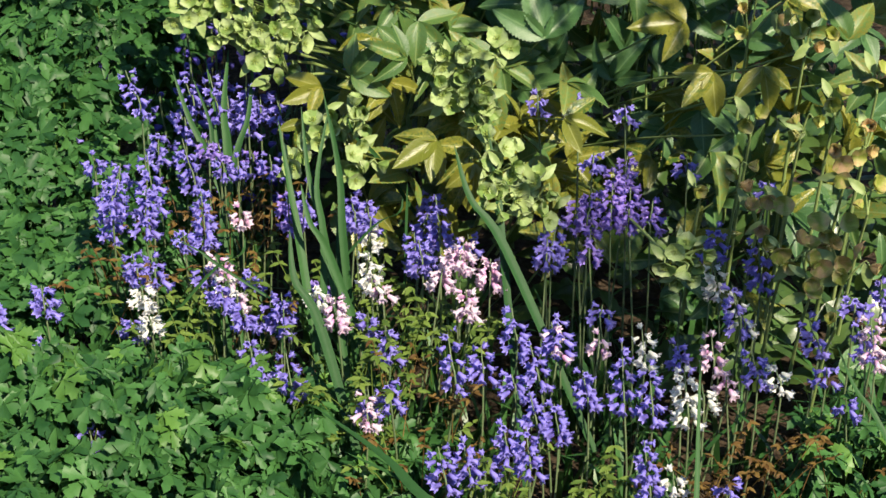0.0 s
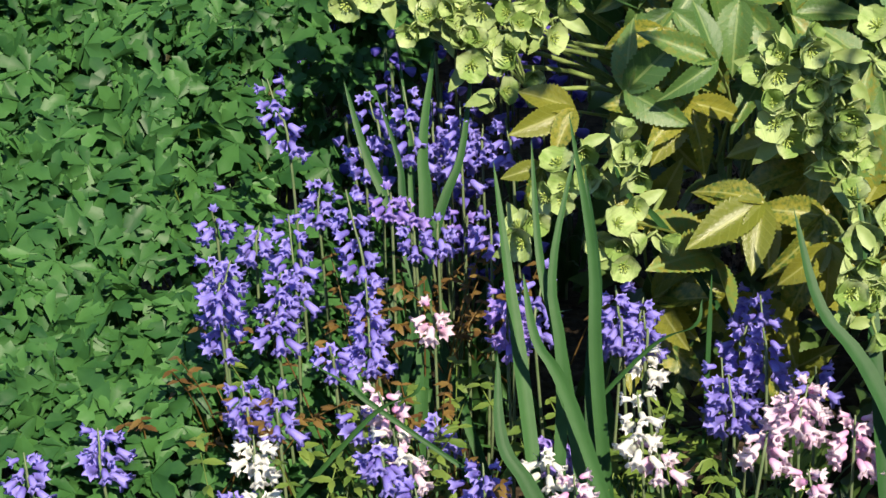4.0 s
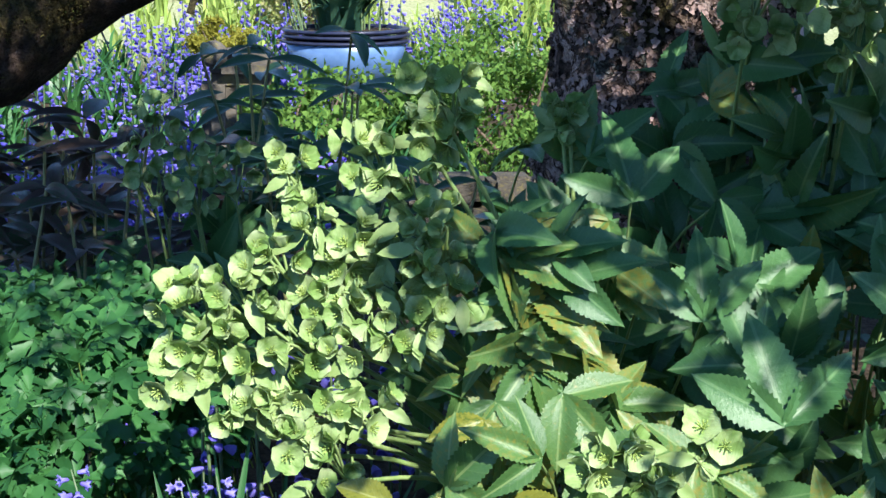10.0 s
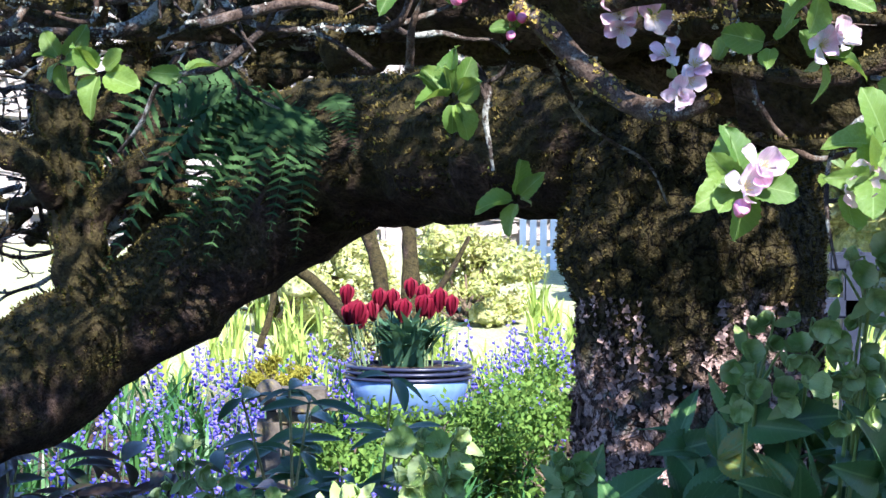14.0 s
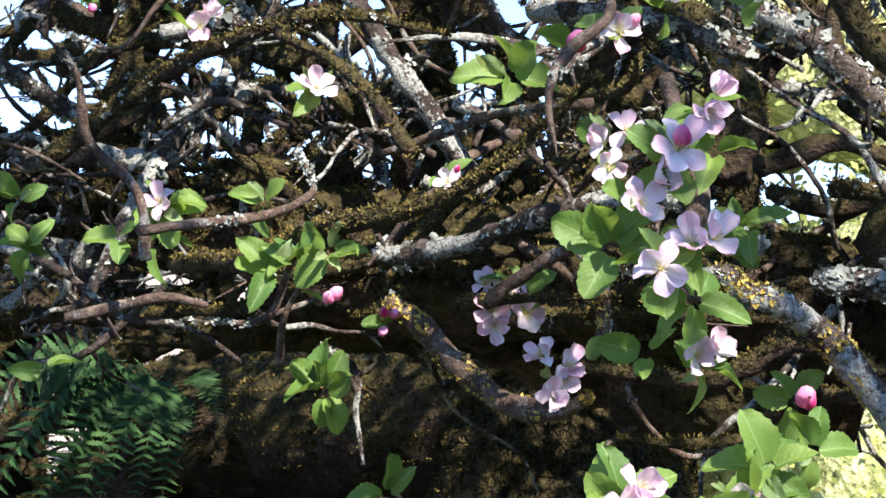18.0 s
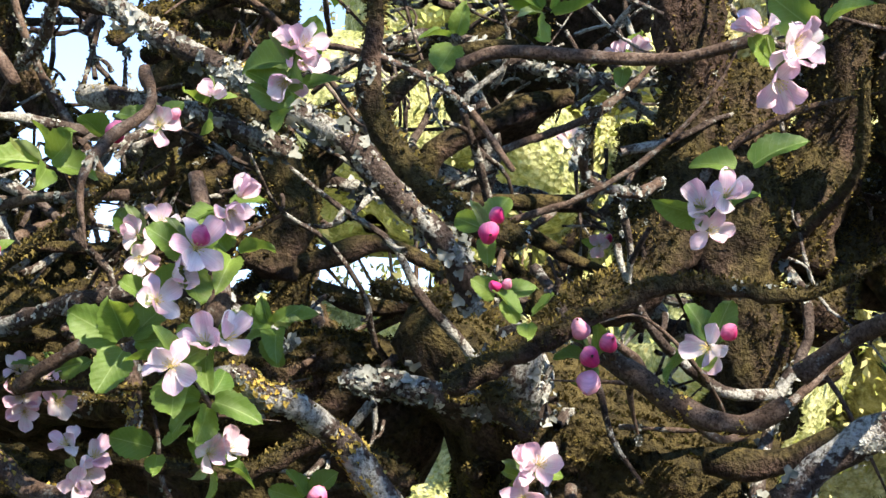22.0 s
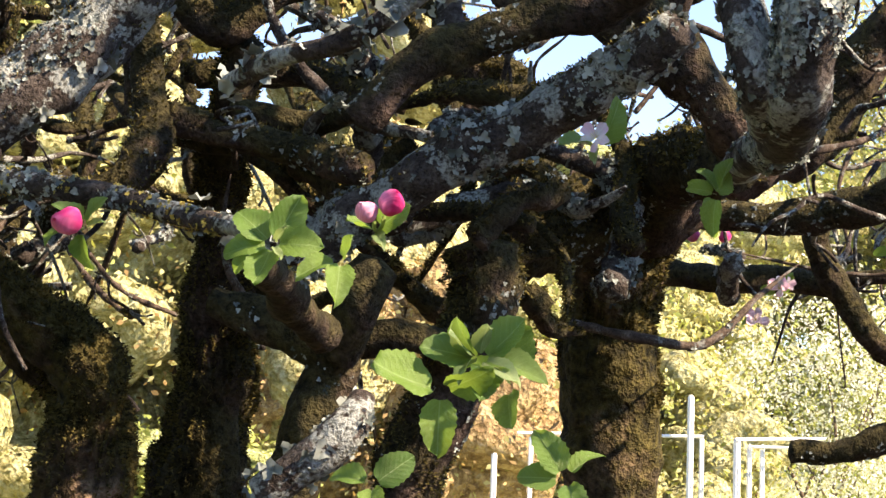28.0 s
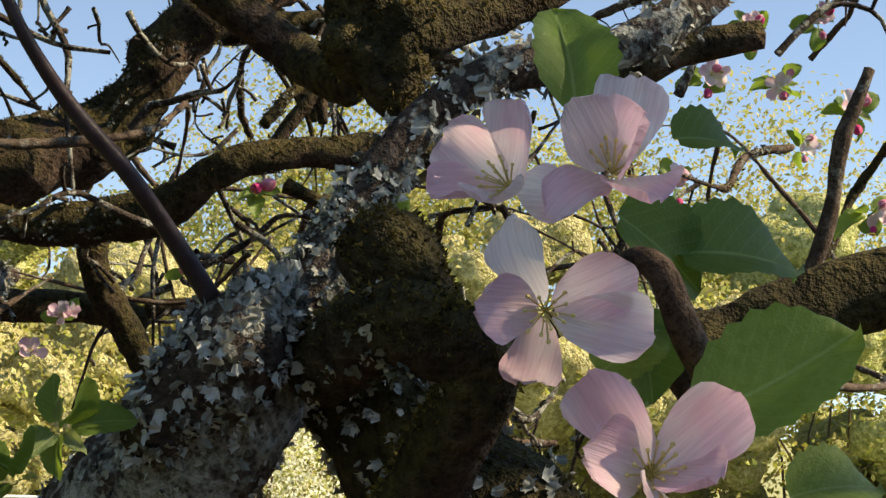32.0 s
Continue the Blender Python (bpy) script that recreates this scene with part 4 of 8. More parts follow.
# sword leaves
sword((-0.085, 1.889, 0.770), (-0.056, 1.760, 0.462), 0.019, 0.01)
sword((-0.077, 1.858, 0.743), (-0.099, 1.742, 0.472), 0.016, -0.02)
sword((-0.128, 1.889, 0.739), (-0.092, 1.747, 0.484), 0.016, -0.01)
sword((-0.172, 1.909, 0.705), (-0.140, 1.761, 0.463), 0.020, 0.0)
sword((-0.067, 1.908, 0.704), (-0.064, 1.778, 0.453), 0.017, 0.012)
sword((-0.141, 1.764, 0.623), (-0.091, 1.706, 0.491), 0.019, -0.012)
sword((-0.031, 1.946, 0.690), (0.034, 1.965, 0.594), 0.012, -0.012)
sword((-0.368, 2.220, 0.712), (-0.294, 2.123, 0.527), 0.020, -0.006)
sword((-0.328, 2.225, 0.698), (-0.283, 2.123, 0.527), 0.013, 0.01)
sword((-0.247, 2.263, 0.745), (-0.261, 2.118, 0.513), 0.023, -0.01)
sword((-0.298, 2.299, 0.727), (-0.277, 2.151, 0.516), 0.012, 0.005)
sword((-0.198, 2.244, 0.722), (-0.254, 2.118, 0.513), 0.017, 0.012)
sword((0.153, 1.756, 0.696), (0.240, 1.650, 0.514), 0.023, -0.02)
sword((0.224, 1.784, 0.717), (0.238, 1.668, 0.505), 0.019, 0.004)
sword((0.062, 1.798, 0.573), (0.005, 1.799, 0.514), 0.009, 0.02)
sword((0.079, 1.854, 0.581), (0.077, 1.848, 0.504), 0.007, 0.0)
sword((-0.252, 1.708, 0.540), (-0.311, 1.712, 0.477), 0.010, 0.02)
sword((-0.387, 1.743, 0.530), (-0.305, 1.715, 0.482), 0.012, 0.01)
sword((-0.171, 1.678, 0.566), (-0.123, 1.590, 0.401), 0.023, -0.02)
sword((-0.150, 1.439, 0.313), (0.042, 1.200, 0.221), 0.026, 0.02)
sword((-0.103, 1.354, 0.263), (0.057, 1.198, 0.221), 0.022, 0.02)
sword((0.549, 1.364, 0.422), (0.498, 1.170, 0.209), 0.012, 0.0)
sword((0.812, 1.370, 0.415), (0.868, 1.254, 0.296), 0.014, -0.01)

# low green and bronze plants among the flowers
for k, (p, q) in enumerate((((-0.235, 1.981, 0.520), 1), ((-0.288, 2.065, 0.517), 1), ((-0.194, 2.066, 0.514), 1), ((-0.457, 1.869, 0.475), 1), ((-0.388, 1.783, 0.471), 1), ((-0.232, 1.782, 0.455), 0), ((-0.276, 1.758, 0.453), 0), ((-0.353, 1.661, 0.434), 0), ((0.059, 1.699, 0.414), 0), ((0.032, 1.750, 0.409), 0), ((-0.055, 1.501, 0.367), 0), ((0.056, 1.388, 0.279), 0), ((0.049, 1.563, 0.425), 0), ((0.634, 1.293, 0.291), 1), ((0.015, 1.395, 0.278), 1), ((-0.231, 1.787, 0.446), 1), ((0.068, 1.477, 0.360), 1), ((0.295, 1.272, 0.234), 0), ((0.154, 1.235, 0.220), 0), ((0.525, 1.234, 0.239), 1), ((0.704, 1.273, 0.274), 1), ((-0.097, 1.496, 0.338), 0), ((0.013, 1.615, 0.403), 0))):
    feathery("young_astilbe" if q else "young_leafy_plant", (p[0], p[1] + 0.05, max(0.0, p[2] - 0.16)), "bronze feathery young leaves on wiry stems" if q else "low yellow-green young leaves on thin stems", 10 if q else 11, BRONZE if q else SAGE, max(0.07, min(p[2] * 0.7, 0.15)), 0.016 if q else 0.022, k)
for k in range(72):
    x, y = -0.42 + 1.5 * rng.random(), 1.38 + 0.95 * rng.random()
    tuft("bluebell_leaves", (x, y, 0.0), "arching green strap leaves of bluebells", 14, 0.24, STRAP_MANY, 0.9, 0.013, k, category="leaves")

# the hellebores: a loose bush that leans out over the bed
hell = thing("hellebore", (0.25, 2.55, 0.0), "large hellebore with toothed leaves and pale green flower heads", "plant")
CROWN = np.array((0.25, 2.75, 0.45))
TO_EYE = np.array((-0.1, -1.0, 0.30))
for at, spread, count in (
    ((0.002, 2.341, 1.169), 0.041, 8), ((-0.086, 2.314, 1.091), 0.041, 8), ((-0.016, 2.325, 1.123), 0.029, 5), ((-0.039, 2.292, 1.031), 0.048, 9), ((-0.112, 2.275, 0.982), 0.041, 8), ((-0.064, 2.259, 0.937), 0.052, 9), ((-0.144, 2.259, 0.937), 0.037, 7),
    ((-0.178, 2.291, 1.027), 0.033, 6), ((-0.214, 2.272, 0.974), 0.029, 5), ((-0.272, 2.255, 0.925), 0.048, 9), ((-0.319, 2.249, 0.908), 0.044, 8), ((-0.339, 2.226, 0.846), 0.033, 6), ((-0.278, 2.232, 0.864), 0.037, 7), ((-0.184, 2.236, 0.874), 0.044, 8),
    ((-0.213, 2.212, 0.809), 0.041, 7), ((-0.256, 2.205, 0.789), 0.029, 5), ((-0.165, 2.205, 0.789), 0.044, 9), ((-0.100, 2.205, 0.789), 0.029, 5), ((-0.151, 2.182, 0.728), 0.041, 7), ((-0.205, 2.194, 0.758), 0.026, 4), ((-0.193, 2.310, 1.079), 0.026, 4), ((-0.018, 2.190, 1.007), 0.036, 7), ((-0.006, 2.190, 0.946), 0.036, 6), ((-0.048, 2.190, 0.905), 0.038, 7), ((-0.112, 2.190, 0.890), 0.036, 6),
):
    flower_head(hell, at, spread * 1.1, count * 0.8, TO_EYE + [0.0, 0, 0.25], (0.10 + 0.35 * (at[0] + 0.2), 2.42, 0.55 + 0.42 * (at[2] - 0.7)))
for at, spread, count in (
    ((0.161, 1.880, 0.827), 0.032, 5), ((0.200, 1.880, 0.804), 0.029, 4), ((0.157, 1.880, 0.754), 0.029, 4), ((0.214, 1.880, 0.767), 0.035, 6), ((0.226, 1.880, 0.720), 0.029, 5), ((0.268, 1.880, 0.840), 0.026, 3), ((-0.014, 1.880, 0.713), 0.026, 3),
    ((-0.073, 1.984, 0.647), 0.042, 5), ((-0.011, 1.893, 0.602), 0.045, 5), ((-0.136, 1.920, 0.615), 0.018, 2), ((-0.007, 1.991, 0.669), 0.016, 2),
    ((0.247, 1.788, 0.680), 0.035, 4), ((0.248, 1.744, 0.643), 0.045, 6), ((0.249, 1.702, 0.594), 0.045, 7), ((0.331, 1.747, 0.579), 0.05, 7),
    ((0.569, 1.566, 0.513), 0.045, 8), ((0.216, 2.812, 1.066), 0.028, 3), ((0.228, 2.824, 1.076), 0.02, 3),
):
    flower_head(hell, at, spread, count, TO_EYE, np.array(at) * [0.55, 0.5, 0.55] + CROWN * [0.45, 0.5, 0.45])


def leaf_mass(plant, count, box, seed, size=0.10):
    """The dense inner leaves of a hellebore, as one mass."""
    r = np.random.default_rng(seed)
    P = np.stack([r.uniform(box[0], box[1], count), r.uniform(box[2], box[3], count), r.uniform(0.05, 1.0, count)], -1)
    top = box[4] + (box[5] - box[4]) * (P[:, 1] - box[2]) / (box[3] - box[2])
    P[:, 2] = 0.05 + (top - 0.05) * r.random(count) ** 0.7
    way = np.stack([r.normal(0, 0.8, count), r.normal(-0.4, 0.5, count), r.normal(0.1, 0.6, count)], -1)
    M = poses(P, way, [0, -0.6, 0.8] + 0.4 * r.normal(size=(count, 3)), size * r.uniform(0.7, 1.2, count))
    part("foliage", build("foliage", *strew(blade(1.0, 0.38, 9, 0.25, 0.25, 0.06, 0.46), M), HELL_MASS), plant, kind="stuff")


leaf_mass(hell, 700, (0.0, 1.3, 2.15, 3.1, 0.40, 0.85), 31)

# the leaves that stand out singly
def big_leaf(at, size, out, up, mat):
    trifoliate(hell, at, size, out, up, mat, np.array(at) * 0.5 + CROWN * 0.5 + [0, 0.05, -0.1])


# the dark tone on this leaf replaces shade that misses it
big_leaf((0.394, 2.063, 0.810), 0.150, (-0.1, 0.35, 1.0), (0.0, -1, 0.35), HELL_DARK)
big_leaf((0.261, 2.407, 1.017), 0.125, (-0.2, 0.2, 1.0), (0.2, -1, 0.3), HELL_DARK)
big_leaf((0.251, 2.304, 0.887), 0.120, (0.5, 0.1, 0.9), (0.1, -1, 0.4), HELL_DARK)
big_leaf((0.105, 2.199, 0.852), 0.105, (0.3, -0.3, -0.8), (0.3, -1, 0.5), HELL_LEAF)
big_leaf((0.057, 2.141, 0.816), 0.085, (-0.1, -0.4, -0.9), (0, -1, 0.3), HELL_LEAF)
big_leaf((0.158, 1.973, 0.618), 0.110, (-0.7, -0.3, -0.4), (0.2, -0.8, 0.7), HELL_GOLD)
big_leaf((0.069, 2.062, 0.721), 0.100, (0.3, -0.3, -0.6), (0.1, -0.8, 0.6), HELL_GOLD)
big_leaf((0.069, 2.062, 0.721), 0.100, (-0.9, -0.1, 0.1), (0.1, -0.6, 0.8), HELL_GOLD)
big_leaf((0.111, 2.196, 0.861), 0.095, (0.1, -0.2, -0.9), (0, -1, 0.3), HELL_LEAF)
big_leaf((0.038, 2.112, 0.803), 0.080, (-0.2, -0.4, -0.8), (0, -1, 0.3), HELL_GOLD)
big_leaf((0.208, 1.875, 0.641), 0.090, (-0.5, -0.4, -0.5), (0.2, -0.9, 0.5), HELL_GOLD)
big_leaf((0.205, 1.817, 0.629), 0.085, (0.1, -0.3, -0.9), (0, -1, 0.2), HELL_GOLD)
big_leaf((0.208, 2.193, 0.793), 0.100, (0.8, -0.1, 0.2), (0, -0.7, 0.7), HELL_LEAF)
big_leaf((-0.071, 2.080, 0.710), 0.085, (-0.8, -0.2, -0.2), (0.1, -0.7, 0.7), HELL_GOLD)
big_leaf((-0.108, 2.038, 0.650), 0.075, (-0.3, -0.3, -0.7), (0, -1, 0.4), HELL_GOLD)
big_leaf((0.328, 2.228, 0.896), 0.130, (-0.1, 0.2, 0.9), (0, -1, 0.3), HELL_DARK)
big_leaf((0.386, 2.208, 0.839), 0.13, (-0.4, 0.2, 0.8), (0.2, -1, 0.3), HELL_DARK)
big_leaf((0.663, 1.976, 0.858), 0.115, (-1.0, -0.1, 0.0), (0, -0.8, 0.6), HELL_GOLD)
big_leaf((0.700, 1.880, 0.780), 0.105, (-0.5, -0.2, -0.4), (0, -0.8, 0.6), HELL_GOLD)
big_leaf((0.801, 1.868, 0.792), 0.100, (0.1, -0.3, -0.8), (0, -0.9, 0.5), HELL_GOLD)
big_leaf((0.393, 1.846, 0.706), 0.095, (0.6, -0.3, -0.1), (0, -0.7, 0.7), HELL_GOLD)
big_leaf((0.137, 1.871, 0.660), 0.1, (-0.7, -0.3, -0.2), (0.1, -0.7, 0.7), HELL_GOLD)
big_leaf((0.129, 2.064, 0.847), 0.1, (0.5, -0.3, -0.4), (0, -0.8, 0.6), HELL_LEAF)
big_leaf((0.739, 1.823, 0.666), 0.085, (-0.6, -0.2, 0.4), (0.1, -0.8, 0.6), HELL_DARK)
big_leaf((0.991, 1.908, 0.834), 0.110, (-0.3, 0.1, 0.8), (0, -0.9, 0.4), HELL_LEAF)
big_leaf((1.013, 1.823, 0.776), 0.10, (-0.8, 0, 0.1), (0, -0.8, 0.6), HELL_LEAF)

# olive leaves over the stalks of the great flower heads
for k in range(30):
    x, z = rng.uniform(0.02, 0.24), rng.uniform(0.74, 1.02)
    trifoliate(hell, (x, rng.uniform(2.20, 2.30), z), rng.uniform(0.085, 0.12), (rng.normal(0.1, 0.6), -0.4, rng.normal(0.0, 0.6)), (rng.normal(0, 0.3), -0.8, 0.6), HELL_LEAF if k % 3 else HELL_DARK, (x * 0.8 + 0.08, 2.45, z - 0.2))
# golden leaves low among the flower heads
for k in range(34):
    x, y = rng.uniform(-0.02, 0.48), rng.uniform(1.98, 2.22)
    z = rng.uniform(0.42, 0.80)
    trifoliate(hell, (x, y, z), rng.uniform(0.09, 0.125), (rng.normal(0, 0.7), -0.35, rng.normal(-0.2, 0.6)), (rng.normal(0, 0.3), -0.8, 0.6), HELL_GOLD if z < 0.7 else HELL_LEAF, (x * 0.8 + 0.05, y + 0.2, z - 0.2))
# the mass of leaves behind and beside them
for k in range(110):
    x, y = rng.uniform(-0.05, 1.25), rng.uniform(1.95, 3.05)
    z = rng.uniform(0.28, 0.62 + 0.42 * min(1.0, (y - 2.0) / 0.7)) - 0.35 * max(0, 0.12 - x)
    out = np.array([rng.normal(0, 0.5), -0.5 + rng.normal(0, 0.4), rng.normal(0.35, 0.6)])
    # high leaves mostly dark: the deep green also stands in for tree shade
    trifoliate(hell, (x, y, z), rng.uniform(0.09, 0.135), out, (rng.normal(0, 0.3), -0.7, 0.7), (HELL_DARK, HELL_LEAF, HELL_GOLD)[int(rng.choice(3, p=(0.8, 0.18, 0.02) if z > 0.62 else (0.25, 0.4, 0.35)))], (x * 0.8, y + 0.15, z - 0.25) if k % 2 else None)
for k in range(120):
    x, y = rng.uniform(0.18, 1.0), rng.uniform(2.35, 3.0)
    z = 0.78 + 0.28 * (y - 2.35) / 0.65 + 0.10 * min(1, max(0, x - 0.25) * 2.5) + rng.normal(0, 0.05) - 0.12
    # dark green throughout, partly to paint in the shade on this side
    trifoliate(hell, (x, y, z), rng.uniform(0.11, 0.15), (rng.normal(0, 0.7), rng.normal(-0.2, 0.3), rng.uniform(0.2, 1.0)), (rng.normal(0, 0.3), -0.8, 0.5), HELL_DARK, (x, y + 0.1, z - 0.35))

# ---------- the apple tree ----------
tree = thing("apple_tree", (0.48, 3.42, 0.0), "old gnarled apple tree in blossom, covered in moss and lichen", "tree")
MOSS_SETS = {"moss": [], "green_moss": [], "lichen": [], "golden_lichen": [], "bark_flakes": [], "leafy_lichen": []}
TUFT_V = np.array([(x * c - 0.1 * d, x * d + 0.1 * c, z) for c, d in ((1, 0),) for x, z in ((-0.42, -0.2), (0.44, -0.2), (0.45, 0.85))])
TUFT_T = (TUFT_V, np.arange(3).reshape(1, 3))


def flake_shape():
    """A small rosette with a lobed, lifted rim."""
    a = np.linspace(0, 2 * math.pi, 11, endpoint=False)
    r = 1 + 0.34 * np.cos(3 * a + 0.5) + 0.30 * np.sin(5.5 * a)
    V = np.concatenate([[[0, 0, 0.0]], np.stack([r * np.cos(a), r * np.sin(a), 0.34 + 0.34 * np.sin(4 * a)], -1)])
    k = np.arange(11)
    return V, np.stack([0 * k, 1 + k, 1 + (k + 1) % 11], -1)


def lobe_shape():
    u, v = np.meshgrid(np.linspace(-1, 1, 9), np.linspace(0, 1, 4), indexing="xy")
    w = 0.5 + 0.55 * v
    return np.stack([u * w, 1.3 * v - 0.5 + (0.15 * np.cos(4 * u) + 0.22 * np.cos(11 * u)) * v, 0.1 + 0.9 * v**2 + 0.5 * np.sin(5.2 * u + 1) * v], -1).reshape(-1, 3), grid_faces(4, 9)


FLAKE, LOBE = flake_shape(), lobe_shape()


def fuzz(kind, V, N, W2, count, size, r):
    """Tufts or flakes strewn over a skin of points V with normals N."""
    if count <= 0:
        return
    i = r.integers(0, len(V), count)
    P = V[i] + (W2[i] - V[i]) * r.random((count, 1)) + r.normal(0, size * 0.5, (count, 3))
    n = N[i]
    way = np.cross(n, r.normal(size=(count, 3)))
    s = size * r.uniform(0.5, 1.5, count)
    T = TUFT_T if "moss" in kind else LOBE if "leafy" in kind else FLAKE
    up = n + 0.45 * r.normal(size=(count, 3))
    MOSS_SETS[kind].append(strew(T, poses(P + (0.1 * s)[:, None] * n, way, up, s)))


def limb(line, radii, mat=None, moss=0.0, lichen=0.0, gold=0.0, green=0.0, rough=0.22, name="branch", sides=14, grain=0.05, tufts=0.0065, flake=0.0022, moss_from=-9.0, flakes=0.0, leafy=0.0):
    """A branch through some points with a radius at each, and what grows on it (shares of its skin)."""
    P = np.asarray(line, float)
    R_ = np.asarray(radii, float) * np.ones(len(P))
    seglen = np.linalg.norm(np.diff(P, axis=0), axis=1).sum()
    n = int(np.clip(seglen / max(0.008, R_.mean() * 0.28), 8, 110))
    L = spline(np.concatenate([P, R_[:, None]], 1), n)
    ends = [np.r_[L[0, :3] - 0.3 * R_[0] * unit(P[1] - P[0]), 0.05 * R_[0]], np.r_[L[-1, :3] + 0.3 * R_[-1] * unit(P[-1] - P[-2]), 0.05 * R_[-1]]]
    L = np.concatenate([ends[0:1], L, ends[1:2]])
    line_pts = L[:, :3] + min(0.25 * R_.mean(), 0.012) * np.stack([wobble(L[:, :3], 0.07, k * 3.1) for k in range(3)], -1)
    rad = np.maximum(L[:, 3], 0.0006) * (1 + 0.12 * wobble(L[:, :3], 0.05, 9.0))
    seed = float(P[0].sum() * 3)
    V, F, t = sweep(line_pts, rad, sides, rough, max(grain * 0.6, R_.mean() * 0.4), seed)
    part(name, build(name, V, F, mat or BARK), tree)
    C = np.repeat(line_pts, sides, axis=0)
    N = unit(V - C)
    ahead = np.concatenate([V[sides:], V[-sides:]])
    ahead = ahead + 0.5 * (np.roll(ahead, 1, 0) - ahead) * rng.random((len(V), 1))
    r = np.random.default_rng(int(abs(seed) * 1000) % 99991)
    area = seglen * 2 * math.pi * R_.mean()
    upper = ((N[:, 2] + 0.6 * wobble(V, 0.06, 2.0)) > -0.35) & (V[:, 2] + 0.12 * wobble(V, 0.12, 3.0) > moss_from)
    patchy = wobble(V, 0.035, 4.0) > 0.3
    crust = 0.0 if leafy or mat is not GREYBARK else 0.30
    for kind, share, size, mask in (("lichen", crust, 0.0052, wobble(V, 0.05, 6.0) > 0.0), ("moss", moss, tufts, upper), ("green_moss", green, tufts, upper), ("lichen", lichen, flake, patchy), ("golden_lichen", gold, 0.0016, wobble(V, 0.02, 7.0) > 0.1), ("leafy_lichen", leafy, 0.0023, wobble(V, 0.03, 4.0) > -0.5), ("bark_flakes", flakes, 0.006, (wobble(V, 0.05, 8.0) > -0.3) & (V[:, 2] < 1.3))):
        if share and mask.any():
            size = size * 0.62 if "moss" in kind else size
            per = (2.2 if "moss" in kind else 0.62 if "leafy" in kind else 0.42) / size**2
            fuzz(kind, V[mask], N[mask], ahead[mask], int(min(36000, share * area * per * mask.mean())), size, r)
    return line_pts


def twigs(line_pts, count, reach, radius, seed, mat=None, lichen=0.3):
    """Short crooked side twigs along a branch."""
    r = np.random.default_rng(seed)
    ends = []
    for k in range(count):
        p = line_pts[r.integers(1, len(line_pts) - 1)]
        d = unit(r.normal(size=3) + [0, -0.1, 0.35])
        L = reach * r.uniform(0.5, 1.3)
        q = p + d * L * 0.5 + r.normal(0, 0.12 * L, 3)
        e = q + unit(d + 0.7 * r.normal(size=3)) * L * 0.5
        limb([p, q, e], [radius, radius * 0.8, radius * 0.4], mat or TWIG, lichen=lichen, name="twig", sides=8, rough=0.3, grain=0.012)
        ends.append(e)
    return ends


def oval(width, fold, droop, n=14):
    """A broad finely toothed leaf with a short point, of unit length."""
    u = np.linspace(0, 1, n + 1)
    w = np.sqrt(np.clip(1 - (2 * np.clip(u, 0.03, 0.94) ** 0.9 - 1) ** 2, 0, 1)) * (1 - 0.2 * u)
    w *= 1 + 0.05 * np.where(np.arange(n + 1) % 2, 1, -1)
    w[-1] = 0.01
    x = width * 0.5 * w
    cols = [np.stack([s * x, u, -droop * u**2 + fold * x * abs(s) * (1.6 - 0.6 * abs(s)) + 0.04 * np.sin(9 * u + 4 * s) * abs(s) + 0.10 * s * np.sin(2.6 * u + fold * 9) * u], -1) for s in (-1, -0.5, 0, 0.5, 1)]
    return np.stack(cols, 1).reshape(-1, 3), grid_faces(n + 1, 5)


def bud_shape(sides=15, rows=9):
    """A closed egg of overlapping petals."""
    u, a = np.meshgrid(np.linspace(0, 1, rows), np.linspace(0, 2 * math.pi, sides, endpoint=False), indexing="ij")
    r = 0.0050 * np.sin(math.pi * (0.05 + 0.93 * u ** 0.85)) ** 0.7 * (1 + 0.22 * np.abs(np.sin(1.5 * a + 1.6 * u)) - 0.1 * np.cos(2 * a + 2 * u))
    return np.stack([r * np.cos(a), r * np.sin(a), 0.0155 * u], -1).reshape(-1, 3), grid_faces(rows, sides, True)


APPLE = {"leaf": [build("leaf", *oval(w, f, d), APPLE_LEAF) for w, f, d in ((0.76, 0.55, 0.35), (0.84, 0.4, 0.2), (0.68, 0.75, 0.5), (0.80, 0.5, -0.25))],
         "young": [build("leaf", *oval(w, f, d), APPLE_YOUNG) for w, f, d in ((0.42, 0.6, 0.1), (0.5, 0.5, 0.3), (0.38, 0.7, -0.1))],
         "petal": [build("petal", *petal(0.0215, w, c, 10, 0.03, k, q), PETAL) for w, c, k, q in ((0.0165, 0.45, 0.0, 0.07), (0.0185, 0.8, 0.1, 0.08), (0.0150, 0.3, 0.3, 0.10), (0.0175, 1.1, 0.0, 0.05))],
         "bud": build("bud", *bud_shape(), BUD),
         "calyx": build("calyx", *ringed(blade(0.008, 0.004, 4, 0.3, -0.5), 5, 50), APPLE_YOUNG),
         "stamens": build("stamens", *stamens(18, 0.0085, 0.75, 0.00022, 0.0009), STAMEN)}


